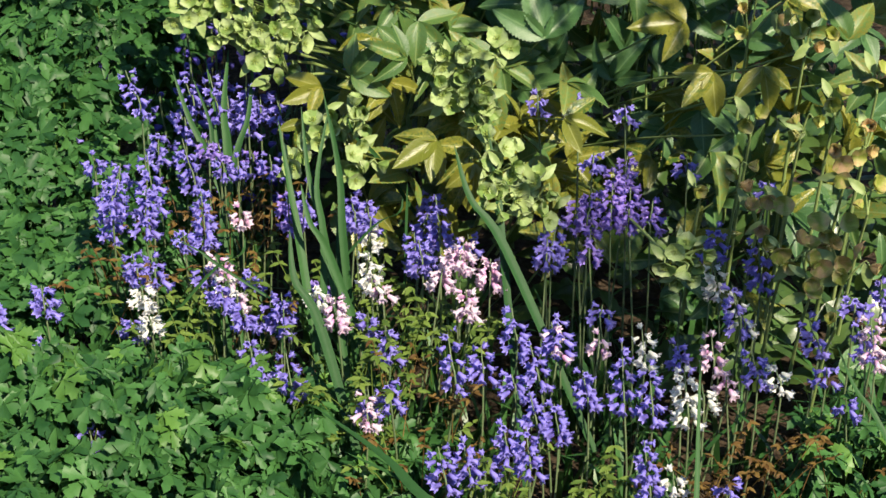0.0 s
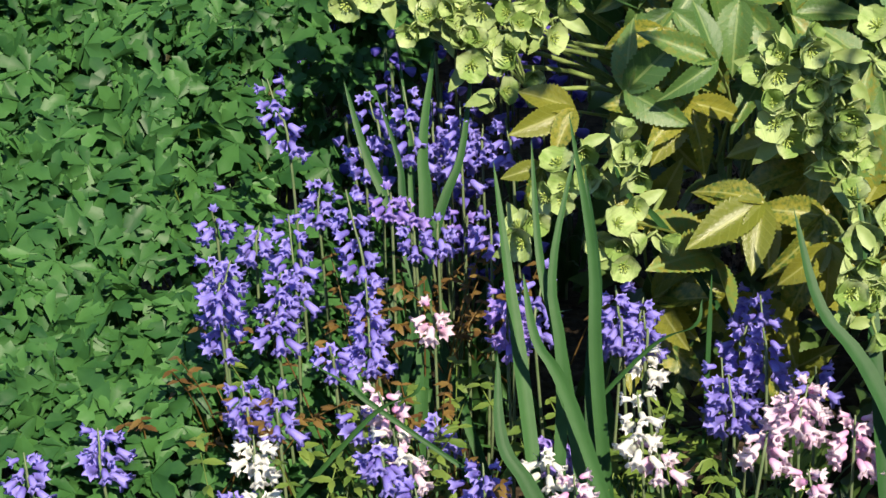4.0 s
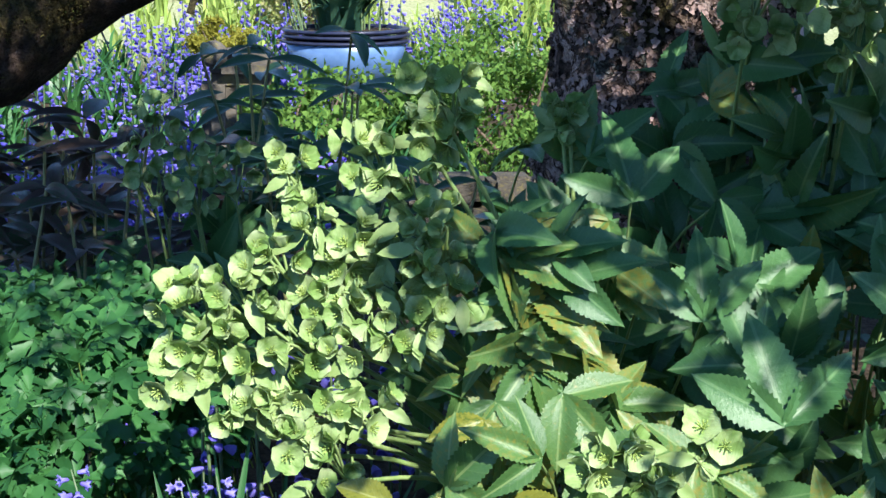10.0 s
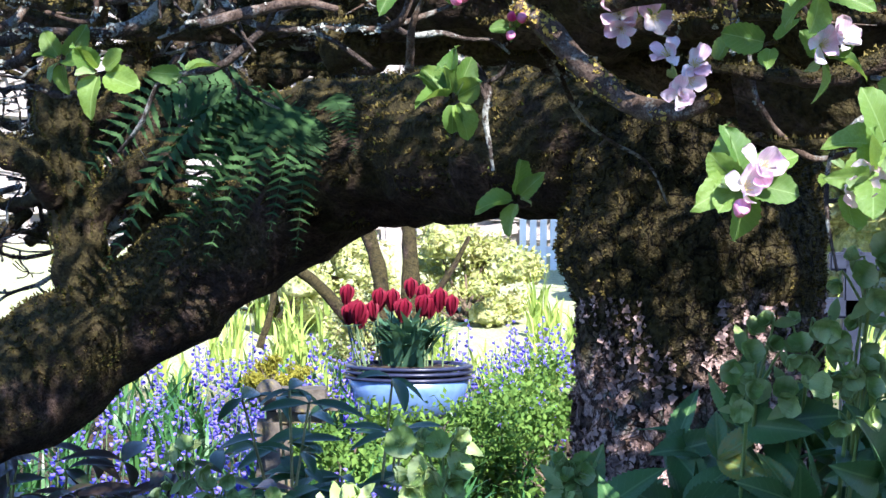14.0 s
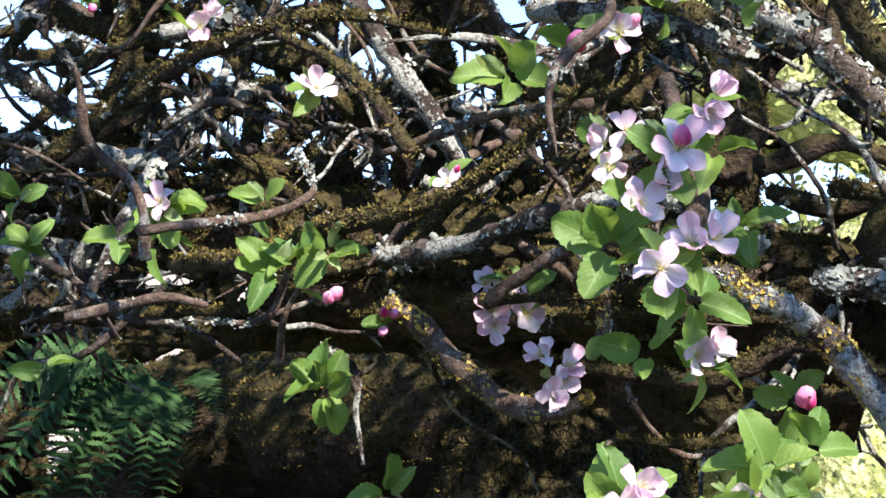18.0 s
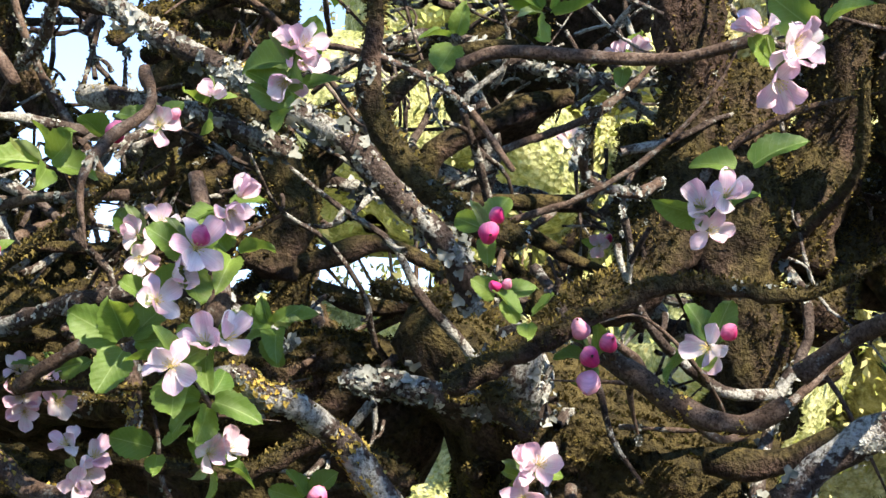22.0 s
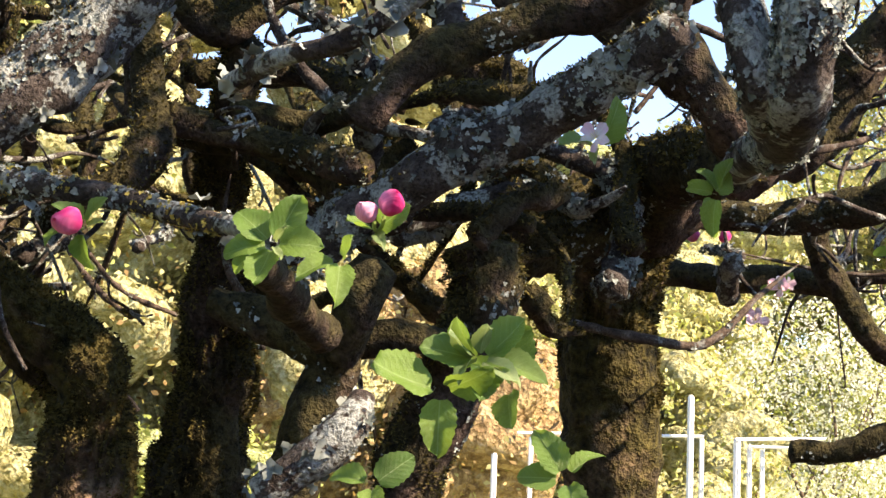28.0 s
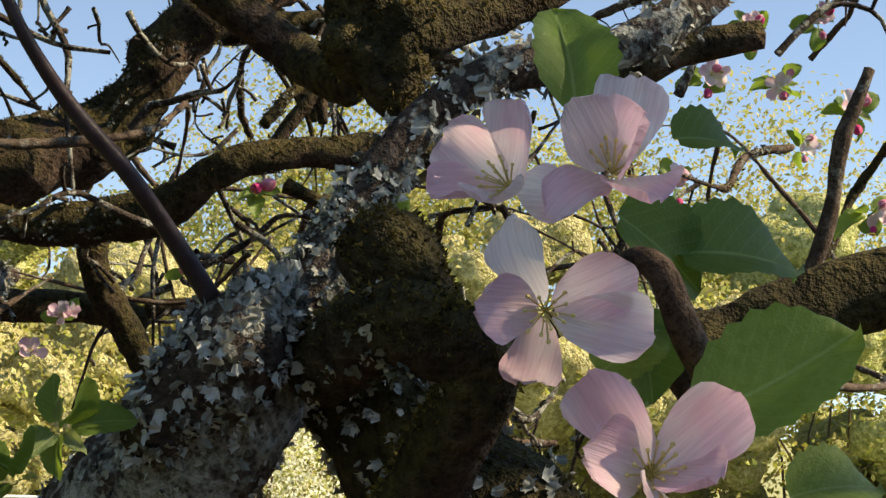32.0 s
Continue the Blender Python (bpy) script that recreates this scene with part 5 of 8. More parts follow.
def spur(at, face, leaves=5, size=0.045, young=1, seed=0):
    """A rosette of apple leaves at a spur."""
    r = np.random.default_rng(3000 + seed)
    size = size * 0.76
    at, face = np.array(at, float), unit(face)
    side = unit(np.cross(face, [0.1, 0.2, 1.0]))
    up = np.cross(side, face)
    for k in range(leaves + young):
        a = 2.4 * k + r.normal(0, 0.3)
        y = k >= leaves
        way = side * math.cos(a) + up * math.sin(a) + face * (1.3 if y else r.uniform(-0.3, 1.1)) + [0, 0, r.uniform(-0.2, 0.5)]
        kind = "young" if y else "leaf"
        me = APPLE[kind][int(r.integers(len(APPLE[kind])))]
        stalk = unit(way) * size * 0.18
        part("leaf", me, tree, pose1(at + stalk, way, face + [0, 0, 0.5] + 0.55 * r.normal(size=3), size * r.uniform(0.7, 1.15) * (0.8 if y else 1)))


def blossom(at, face, size=1.0, open_=0.5, seed=0):
    """One apple blossom: five petals round a tuft of stamens."""
    r = np.random.default_rng(5000 + seed)
    me = APPLE["stamens"]
    b = part("blossom", me, tree, pose1(at, unit(np.cross(face, r.normal(size=3))), face, size))
    for k in range(5):
        m = Matrix.Rotation(2 * math.pi * k / 5 + r.normal(0, 0.12), 4, "Z") @ Matrix.Rotation(radians(66 - 66 * open_ + r.normal(0, 15)), 4, "X") @ Matrix.Translation((0, 0.002, 0)) @ Matrix.Rotation(r.normal(0, 0.32), 4, "Y")
        sub("petal", APPLE["petal"][int(r.integers(4))], b, m)


def bud(at, way, size=1.0):
    b = part("bud", APPLE["bud"], tree, pose1(at, unit(np.cross(way, [0.3, 0.5, 0.2])), way, size))
    sub("calyx", APPLE["calyx"], b)


def truss(at, spread, flowers, buds=0, leaves=5, face=(0, -1, 0.2), size=1.0, leaf=0.045, seed=0):
    """A truss of blossom over its leaves."""
    r = np.random.default_rng(7000 + seed)
    at, face = np.array(at, float), unit(face)
    spur(at - face * 0.012, face, leaves, leaf, 1, seed)
    side = unit(np.cross(face, [0.1, 0.2, 1.0]))
    up = np.cross(side, face)
    for k in range(flowers + buds):
        a, q = 2.4 * k + r.uniform(0, 6.28) * (k == 0), (0.35 if flowers + buds < 2 else math.sqrt((k + 0.3) / (flowers + buds)))
        d = side * math.cos(a) + up * math.sin(a)
        p = at + spread * q * d + face * 0.01
        f = face + 0.7 * d * q + 0.2 * r.normal(size=3)
        base = at - face * 0.014
        V, F, _ = sweep(spline([base, (p + base) / 2 + [0, 0, -0.002], p - 0.004 * unit(f)], 5), np.linspace(0.0009, 0.0012, 5), 5)
        part("flower_stalk", build("flower_stalk", V, F, APPLE_YOUNG), tree)
        if k < flowers:
            blossom(p, f, size * r.uniform(0.84, 1.02), r.uniform(0.4, 0.95), seed * 31 + k)
        else:
            bud(p, f, size * r.uniform(0.8, 1.15))


def frond(plant, base, way, length, droop, seed=0, width=0.30):
    """A fern frond: a rib with two rows of lobed leaflets."""
    r = np.random.default_rng(8000 + seed)
    base, way = np.array(base, float), unit(way)
    tip = base + way * length
    mid = (base + tip) / 2 + np.array([0, 0, droop * length * 0.5])
    tip = tip - np.array([0, 0, droop * length * 0.4])
    n = 25
    line = spline([base, mid, tip], n)
    t = unit(np.gradient(line, axis=0))
    face = unit(np.array([0.1, -1, 0.3]) + 0.3 * r.normal(size=3))
    V, F, _ = sweep(line, np.linspace(0.0016, 0.0005, n), 4)
    sets = [(V, F)]
    T = blade(1.0, 0.20, 14, 0.1, 0.12, 0.26, 0.3, base=0.8)
    u = np.linspace(0, 1, n)
    size = length * width * np.sin(math.pi * (0.10 + 0.88 * u) ** 0.8) ** 0.9 * 0.62 + 0.003
    for s in (-1, 1):
        side = s * unit(np.cross(t, face))
        sets.append(strew(T, poses(line[2:], side[2:] + 0.38 * t[2:] + 0.08 * r.normal(size=(n - 2, 3)), face, size[2:])))
    part("frond", build("frond", *joined(sets), FERN), plant)


def thicket(box, count, radius, reach, seed, moss=0.35, lichen=0.15, level=0.35):
    """Crooked interlaced branches inside a box (x0, x1, y0, y1, z0, z1)."""
    r = np.random.default_rng(seed)
    for k in range(count):
        p = np.array([r.uniform(box[0], box[1]), r.uniform(box[2], box[3]), r.uniform(box[4], box[5])])
        d = unit(r.normal(size=3) * [1, 0.6, level + 0.3 * r.random()])
        R0 = radius * r.uniform(0.4, 1.0) ** 1.5
        L = reach * r.uniform(0.5, 1.2)
        pts = [p]
        for j in range(4):
            d = unit(d + 0.55 * r.normal(size=3) * [1, 0.6, 0.9])
            pts.append(pts[-1] + d * L / 4)
            pts[-1][2] = max(pts[-1][2], box[4])
        kind = r.random()
        limb(pts, [R0, R0 * 0.95, R0 * 0.85, R0 * 0.6, R0 * 0.15], TWIG if R0 < 0.007 else (GREYBARK if kind < 0.25 else BARK), moss=moss if kind > 0.3 and R0 > 0.006 else 0, lichen=lichen if kind < 0.5 else 0, sides=8, rough=0.3, grain=0.02, tufts=0.0055)


def tangle(boxes, seed):
    """A net of fine crooked twigs with short spurs, inside some boxes (x0, x1, y0, y1, z0, z1, count), as one mass."""
    r = np.random.default_rng(seed)
    sets = []
    for x0, x1, y0, y1, z0, z1, count in boxes:
        for k in range(count):
            p = np.array([r.uniform(x0, x1), r.uniform(y0, y1), r.uniform(z0, z1)])
            d = unit(r.normal(size=3) * [1, 0.5, 0.7])
            L, R0 = r.uniform(0.10, 0.38), r.uniform(0.0022, 0.0062)
            pts = [p]
            for j in range(5):
                d = unit(d + 0.42 * r.normal(size=3) * [1, 0.6, 1])
                pts.append(pts[-1] + d * L / 5)
            line = spline(pts, 15)
            V, F, _ = sweep(line, np.linspace(R0, R0 * 0.35, 15) * (1 + 0.35 * r.random(15)), 6)
            sets.append((V, F))
            for j in range(int(r.integers(2, 6))):
                a = line[r.integers(2, 14)]
                b = a + unit(r.normal(size=3)) * r.uniform(0.012, 0.05)
                V, F, _ = sweep(spline([a, (a + b) / 2 + r.normal(0, 0.004, 3), b], 4), [R0 * 0.6, R0 * 0.55, R0 * 0.6, R0 * 0.75], 5)
                sets.append((V, F))
    part("twig_tangle", build("twig_tangle", *joined(sets), GREYBARK), tree, label="fine crooked grey-brown twigs and spurs", kind="stuff")


# trunk and the great limb that arches from it
limb([(0.50, 3.45, -0.08), (0.489, 3.375, 0.834), (0.493, 3.393, 1.044), (0.497, 3.411, 1.253), (0.498, 3.447, 1.441), (0.497, 3.523, 1.633), (0.500, 3.643, 1.857)], [0.29, 0.235, 0.215, 0.215, 0.23, 0.22, 0.17], TRUNK, moss=0.8, flakes=0.5, name="trunk", sides=60, rough=0.13, grain=0.09, tufts=0.009, moss_from=1.22)
limb([(0.515, 3.501, 1.610), (0.308, 3.572, 1.613), (0.094, 3.772, 1.597), (-0.145, 4.021, 1.579), (-0.406, 4.158, 1.405), (-0.669, 4.193, 1.224), (-0.927, 4.180, 1.071), (-1.211, 4.170, 0.943)], [0.17, 0.165, 0.155, 0.16, 0.14, 0.135, 0.145, 0.15], BARK, moss=1.1, green=0.05, name="limb", sides=40, rough=0.13, tufts=0.010)
limb([(-0.750, 4.139, 1.177), (-0.788, 4.152, 1.329), (-0.800, 4.167, 1.507), (-0.838, 4.184, 1.710), (-0.777, 4.155, 1.959)], [0.07, 0.062, 0.058, 0.06, 0.05], BARK, moss=0.5, green=0.2)
limb([(-0.775, 4.157, 1.393), (-0.652, 4.121, 1.557), (-0.440, 4.026, 1.629), (-0.189, 3.931, 1.697)], [0.03, 0.035, 0.04, 0.05], BARK, moss=0.5)
limb([(-0.955, 4.025, 1.605), (-0.882, 4.021, 1.556), (-0.841, 4.115, 1.482)], [0.03, 0.034, 0.03], BARK, moss=0.4)
limb([(-1.027, 4.314, 1.468), (-0.961, 4.314, 1.468), (-0.862, 4.216, 1.494)], [0.012, 0.016, 0.016], BARK)

# darker stems behind the fern
limb([(-0.62, 4.36, 1.36), (-0.66, 4.33, 1.60), (-0.60, 4.30, 1.85), (-0.62, 4.30, 2.25)], [0.075, 0.075, 0.068, 0.06], BARK, moss=0.6, sides=20)
limb([(-0.38, 4.42, 1.52), (-0.45, 4.40, 1.80), (-0.36, 4.40, 2.25)], [0.06, 0.06, 0.05], BARK, moss=0.6, sides=20)
limb([(-0.90, 4.45, 1.50), (-0.72, 4.40, 1.72), (-0.40, 4.38, 1.78), (-0.15, 4.36, 1.95), (0.1, 4.3, 2.2)], [0.05, 0.055, 0.05, 0.045, 0.035], BARK, moss=0.7, sides=18)

# the crown over the limb
thicket((-1.45, -0.75, 4.4, 5.0, 1.25, 1.9), 60, 0.020, 0.5, 69, 0.2, 0.2, 0.8)
thicket((-1.1, 0.1, 4.1, 4.7, 1.6, 2.7), 46, 0.034, 0.8, 73, 0.4, 0.1, 0.8)
limb([(0.185, 2.500, 1.877), (0.172, 2.486, 2.006), (0.145, 2.476, 2.120), (0.110, 2.466, 2.241)], [0.06, 0.045, 0.04, 0.036], BARK, moss=0.7, green=0.1)
limb([(0.257, 2.300, 1.784), (0.252, 2.285, 1.917), (0.262, 2.271, 2.023), (0.203, 2.268, 2.106), (0.158, 2.263, 2.189)], [0.035, 0.032, 0.025, 0.022, 0.02], BARK, moss=0.8)
limb([(-0.363, 2.666, 1.876), (-0.210, 2.553, 1.822), (-0.050, 2.480, 1.858), (0.121, 2.413, 1.819), (0.297, 2.396, 1.794), (0.482, 2.380, 1.740), (0.666, 2.362, 1.715)], [0.03, 0.036, 0.045, 0.055, 0.06, 0.065, 0.07], BARK, moss=0.9, green=0.1, sides=26)
limb([(-0.135, 2.408, 1.693), (0.021, 2.386, 1.726), (0.179, 2.368, 1.715), (0.339, 2.354, 1.676), (0.501, 2.289, 1.636), (0.677, 2.270, 1.626)], [0.03, 0.036, 0.045, 0.05, 0.05, 0.06], BARK, moss=0.9, sides=20)
limb([(0.238, 2.590, 1.922), (0.366, 2.578, 1.894), (0.491, 2.469, 1.839), (0.589, 2.359, 1.816)], [0.035, 0.04, 0.045, 0.05], BARK, moss=0.8)
limb([(-0.389, 2.635, 2.161), (-0.236, 2.522, 2.111), (-0.109, 2.409, 2.078), (0.009, 2.349, 2.041), (0.105, 2.282, 2.089), (0.160, 2.270, 2.133)], [0.022, 0.02, 0.017, 0.014, 0.012, 0.011], BARK, moss=0.5, lichen=0.25)
limb([(-0.308, 2.253, 1.889), (-0.216, 2.235, 1.945), (-0.157, 2.225, 1.973), (-0.067, 2.224, 1.895), (0.054, 2.211, 1.884)], [0.012, 0.011, 0.010, 0.009, 0.010], BARK, moss=0.4, lichen=0.1)
limb([(-0.223, 2.511, 2.188), (-0.234, 2.526, 2.073), (-0.260, 2.546, 1.935), (-0.286, 2.561, 1.835)], [0.03, 0.034, 0.03, 0.026], BARK, moss=0.8)
limb([(0.045, 2.577, 2.219), (0.025, 2.591, 2.123), (0.053, 2.601, 2.013), (0.062, 2.512, 1.905)], [0.016, 0.015, 0.014, 0.015], BARK, moss=0.5, lichen=0.2)
limb([(-0.094, 2.692, 2.241), (-0.097, 2.708, 2.117), (-0.078, 2.715, 2.035), (-0.101, 2.635, 1.882)], [0.014, 0.015, 0.014, 0.018], BARK, moss=0.5, lichen=0.3)
limb([(0.624, 2.217, 2.116), (0.544, 2.241, 1.995), (0.541, 2.256, 1.875), (0.511, 2.273, 1.762)], [0.02, 0.022, 0.025, 0.03], BARK, moss=0.8)
thicket((-0.75, 0.72, 1.95, 2.7, 1.70, 2.3), 90, 0.013, 0.6, 61, 0.8, 0.25)
thicket((-0.75, 0.25, 2.0, 2.9, 1.72, 1.98), 60, 0.015, 0.6, 62, 0.9, 0.15)
thicket((-0.6, 0.9, 1.6, 2.2, 1.68, 2.25), 40, 0.008, 0.4, 63, 0.3, 0.6)
limb([(0.069, 1.729, 1.829), (0.125, 1.700, 1.846), (0.164, 1.674, 1.858), (0.202, 1.648, 1.861), (0.250, 1.623, 1.862)], [0.004, 0.005, 0.005, 0.005, 0.0055], TWIG, lichen=0.25, sides=9)
limb([(-0.224, 1.782, 1.672), (-0.172, 1.774, 1.684), (-0.129, 1.759, 1.691), (-0.092, 1.745, 1.684)], [0.006, 0.006, 0.005, 0.004], TWIG, lichen=0.2, sides=9)
limb([(0.086, 1.884, 1.703), (0.121, 1.883, 1.676), (0.155, 1.873, 1.639), (0.201, 1.862, 1.601), (0.246, 1.818, 1.590), (0.276, 1.792, 1.607)], [0.008, 0.011, 0.012, 0.013, 0.009, 0.006], TWIG, lichen=0.3, gold=0.5, sides=11)
limb([(0.227, 1.872, 2.005), (0.278, 1.817, 1.989), (0.325, 1.763, 1.971), (0.370, 1.759, 1.956), (0.420, 1.755, 1.940)], [0.012, 0.012, 0.011, 0.011, 0.012], GREYBARK, lichen=0.5, moss=0.2)
limb([(-0.005, 1.783, 1.707), (-0.020, 1.798, 1.675), (-0.024, 1.844, 1.633)], [0.003, 0.004, 0.005], TWIG, sides=8)
limb([(0.283, 1.442, 1.730), (0.299, 1.455, 1.691), (0.326, 1.451, 1.692), (0.344, 1.451, 1.679), (0.376, 1.448, 1.670), (0.424, 1.486, 1.647), (0.457, 1.487, 1.606), (0.501, 1.489, 1.548)], [0.006, 0.009, 0.011, 0.011, 0.012, 0.012, 0.012, 0.013], GREYBARK, lichen=0.25, gold=0.35, moss=0.1, sides=12)
limb([(0.288, 1.477, 1.859), (0.299, 1.462, 1.801), (0.306, 1.447, 1.749), (0.290, 1.454, 1.708)], [0.005, 0.007, 0.009, 0.009], TWIG, lichen=0.3, sides=10)
limb([(0.278, 1.792, 1.772), (0.286, 1.780, 1.694), (0.290, 1.785, 1.651)], [0.007, 0.008, 0.006], TWIG, gold=0.4, lichen=0.2, sides=9)

# lichened diagonal branch and the crooked ones behind it
limb([(0.221, 1.779, 2.088), (0.280, 1.751, 2.046), (0.349, 1.721, 2.006), (0.417, 1.691, 1.966), (0.466, 1.684, 1.935), (0.517, 1.679, 1.889), (0.567, 1.675, 1.842), (0.598, 1.696, 1.792)], [0.011, 0.012, 0.012, 0.012, 0.014, 0.013, 0.013, 0.015], GREYBARK, lichen=0.7, gold=0.05, moss=0.15, sides=14)
limb([(0.657, 1.764, 2.079), (0.596, 1.780, 2.065), (0.547, 1.796, 2.035), (0.524, 1.807, 1.993), (0.524, 1.793, 1.949)], [0.007, 0.009, 0.011, 0.010, 0.008], BARK, sides=10)
limb([(0.682, 2.183, 2.013), (0.693, 2.175, 2.048), (0.746, 2.158, 2.078), (0.806, 2.140, 2.108), (0.854, 2.127, 2.124)], [0.016, 0.018, 0.017, 0.018, 0.012], BARK, lichen=0.12)
limb([(0.757, 2.343, 2.211), (0.798, 2.343, 2.152), (0.817, 2.346, 2.099), (0.814, 2.357, 2.030)], [0.016, 0.018, 0.018, 0.016], GREYBARK, lichen=0.25)
limb([(0.690, 2.184, 1.989), (0.773, 2.166, 1.988), (0.883, 2.140, 1.988)], [0.012, 0.012, 0.012], BARK)
limb([(0.746, 2.174, 1.973), (0.817, 2.162, 1.947), (0.867, 2.154, 1.921), (0.923, 2.144, 1.902)], [0.012, 0.010, 0.008, 0.006], BARK)
limb([(0.479, 1.942, 1.855), (0.520, 1.930, 1.868), (0.567, 1.918, 1.882), (0.635, 1.906, 1.854), (0.689, 1.895, 1.844)], [0.012, 0.014, 0.010, 0.008, 0.008], BARK, lichen=0.15)
limb([(0.515, 2.039, 1.843), (0.579, 2.027, 1.826), (0.641, 2.011, 1.835), (0.693, 2.003, 1.811)], [0.01, 0.012, 0.011, 0.014], BARK, lichen=0.15, moss=0.2)
limb([(0.464, 2.048, 1.861), (0.485, 2.034, 1.919), (0.469, 2.031, 1.970), (0.440, 2.028, 2.033), (0.374, 2.036, 2.081)], [0.035, 0.03, 0.026, 0.022, 0.02], BARK, moss=0.4)
limb([(0.473, 1.705, 1.715), (0.517, 1.685, 1.713), (0.575, 1.673, 1.702), (0.640, 1.681, 1.690)], [0.012, 0.014, 0.014, 0.013], GREYBARK, lichen=0.3)
limb([(0.626, 1.630, 1.771), (0.629, 1.636, 1.729), (0.653, 1.668, 1.689)], [0.02, 0.022, 0.02], GREYBARK, lichen=0.2)
limb([(-0.051, 2.279, 1.796), (0.115, 2.244, 1.774), (0.288, 2.157, 1.750), (0.460, 2.070, 1.720), (0.584, 2.036, 1.756)], [0.09, 0.09, 0.08, 0.07, 0.05], BARK, moss=0.8, sides=24)
limb([(0.392, 2.197, 1.664), (0.525, 2.169, 1.655), (0.601, 2.093, 1.695), (0.661, 2.069, 1.763)], [0.10, 0.09, 0.08, 0.06], BARK, moss=0.8, sides=24)
limb([(0.607, 1.901, 1.799), (0.668, 1.886, 1.747), (0.729, 1.870, 1.707), (0.807, 1.867, 1.668), (0.878, 1.844, 1.646), (0.962, 1.818, 1.607)], [0.05, 0.06, 0.07, 0.085, 0.08, 0.08], BARK, moss=0.95, green=0.1, sides=26)

# upright mossy stems
limb([(0.863, 1.815, 2.189), (0.880, 1.824, 2.090), (0.881, 1.842, 1.978), (0.851, 1.837, 1.885), (0.805, 1.841, 1.832), (0.726, 1.874, 1.818)], [0.035, 0.036, 0.036, 0.036, 0.034, 0.03], BARK, moss=0.6, lichen=0.05, sides=20)
limb([(0.957, 1.847, 2.105), (0.941, 1.822, 1.961), (0.944, 1.836, 1.868), (0.964, 1.845, 1.769), (0.998, 1.898, 1.697)], [0.04, 0.045, 0.042, 0.045, 0.05], BARK, moss=0.85, sides=20)
limb([(1.063, 1.790, 2.198), (1.060, 1.809, 2.089), (1.040, 1.836, 1.973), (1.005, 1.863, 1.895)], [0.05, 0.045, 0.05, 0.05], BARK, moss=0.5, sides=20)
limb([(1.228, 1.934, 2.259), (1.245, 1.947, 2.141), (1.204, 1.929, 2.012), (1.122, 1.920, 1.933), (1.047, 1.858, 1.827)], [0.04, 0.045, 0.045, 0.04, 0.035], BARK, moss=0.55, lichen=0.1, sides=20)
limb([(0.849, 1.900, 2.031), (0.855, 1.910, 1.954), (0.856, 1.871, 1.865)], [0.022, 0.025, 0.03], BARK, moss=0.6)
limb([(1.057, 1.965, 1.811), (1.096, 1.941, 1.865), (1.253, 1.986, 1.882), (1.424, 2.020, 1.936)], [0.03, 0.025, 0.02, 0.02], BARK, moss=0.3)
limb([(0.451, 1.291, 1.923), (0.479, 1.268, 1.931), (0.531, 1.238, 1.926), (0.590, 1.205, 1.923), (0.638, 1.163, 1.933)], [0.006, 0.0055, 0.005, 0.005, 0.0045], TWIG, sides=9)
limb([(0.770, 1.354, 1.711), (0.801, 1.316, 1.743), (0.821, 1.250, 1.763), (0.811, 1.143, 1.778), (0.781, 1.046, 1.779)], [0.010, 0.009, 0.008, 0.007, 0.006], TWIG, lichen=0.15, gold=0.2, sides=11)
limb([(0.709, 1.266, 1.602), (0.741, 1.247, 1.642), (0.779, 1.228, 1.666), (0.830, 1.230, 1.669), (0.883, 1.242, 1.666)], [0.014, 0.014, 0.013, 0.012, 0.011], GREYBARK, lichen=0.55, sides=14)
limb([(0.635, 1.509, 1.748), (0.677, 1.476, 1.714), (0.716, 1.466, 1.686), (0.763, 1.450, 1.675), (0.799, 1.433, 1.691)], [0.007, 0.009, 0.010, 0.010, 0.009], TWIG, lichen=0.3, gold=0.2, sides=10)
limb([(0.824, 1.647, 1.651), (0.881, 1.626, 1.648), (0.941, 1.598, 1.677)], [0.012, 0.014, 0.012], BARK, sides=10)

# mossy burrs low in the crown
limb([(0.70, 1.90, 1.60), (0.78, 1.88, 1.655), (0.85, 1.865, 1.675), (0.93, 1.88, 1.63)], [0.045, 0.062, 0.064, 0.045], BARK, moss=1.3, green=0.35, rough=0.3, sides=28)
limb([(0.62, 1.97, 1.75), (0.70, 2.02, 1.70), (0.74, 2.01, 1.63), (0.72, 2.03, 1.55)], [0.026, 0.040, 0.048, 0.045], BARK, moss=1.3, green=0.3, rough=0.3, sides=24)
limb([(0.955, 1.91, 1.95), (0.962, 1.895, 1.88), (0.958, 1.90, 1.80)], [0.020, 0.034, 0.026], BARK, moss=1.4, green=0.4, rough=0.3, sides=20)

# the grey forked branch and what stands behind it
limb([(1.240, 1.479, 2.112), (1.190, 1.518, 2.024), (1.148, 1.547, 1.970), (1.106, 1.599, 1.920), (1.099, 1.678, 1.863)], [0.034, 0.036, 0.036, 0.040, 0.045], GREYBARK, lichen=0.35, moss=0.12, sides=22)
limb([(1.401, 1.738, 2.109), (1.414, 1.742, 2.036), (1.398, 1.704, 1.967), (1.347, 1.682, 1.906), (1.298, 1.712, 1.872)], [0.018, 0.019, 0.022, 0.018, 0.016], BARK, moss=0.35, lichen=0.1)
limb([(1.162, 1.765, 1.976), (1.131, 1.767, 2.071), (1.100, 1.770, 2.160)], [0.05, 0.045, 0.04], BARK, moss=0.5)
limb([(1.12, 1.93, 1.93), (1.22, 1.91, 1.86), (1.317, 1.884, 1.795), (1.382, 1.856, 1.750), (1.424, 1.835, 1.700), (1.440, 1.842, 1.648), (1.429, 1.860, 1.565), (1.43, 1.90, 1.20)], [0.022, 0.026, 0.032, 0.038, 0.042, 0.044, 0.048, 0.06], REDBARK, moss=0.8, sides=22)
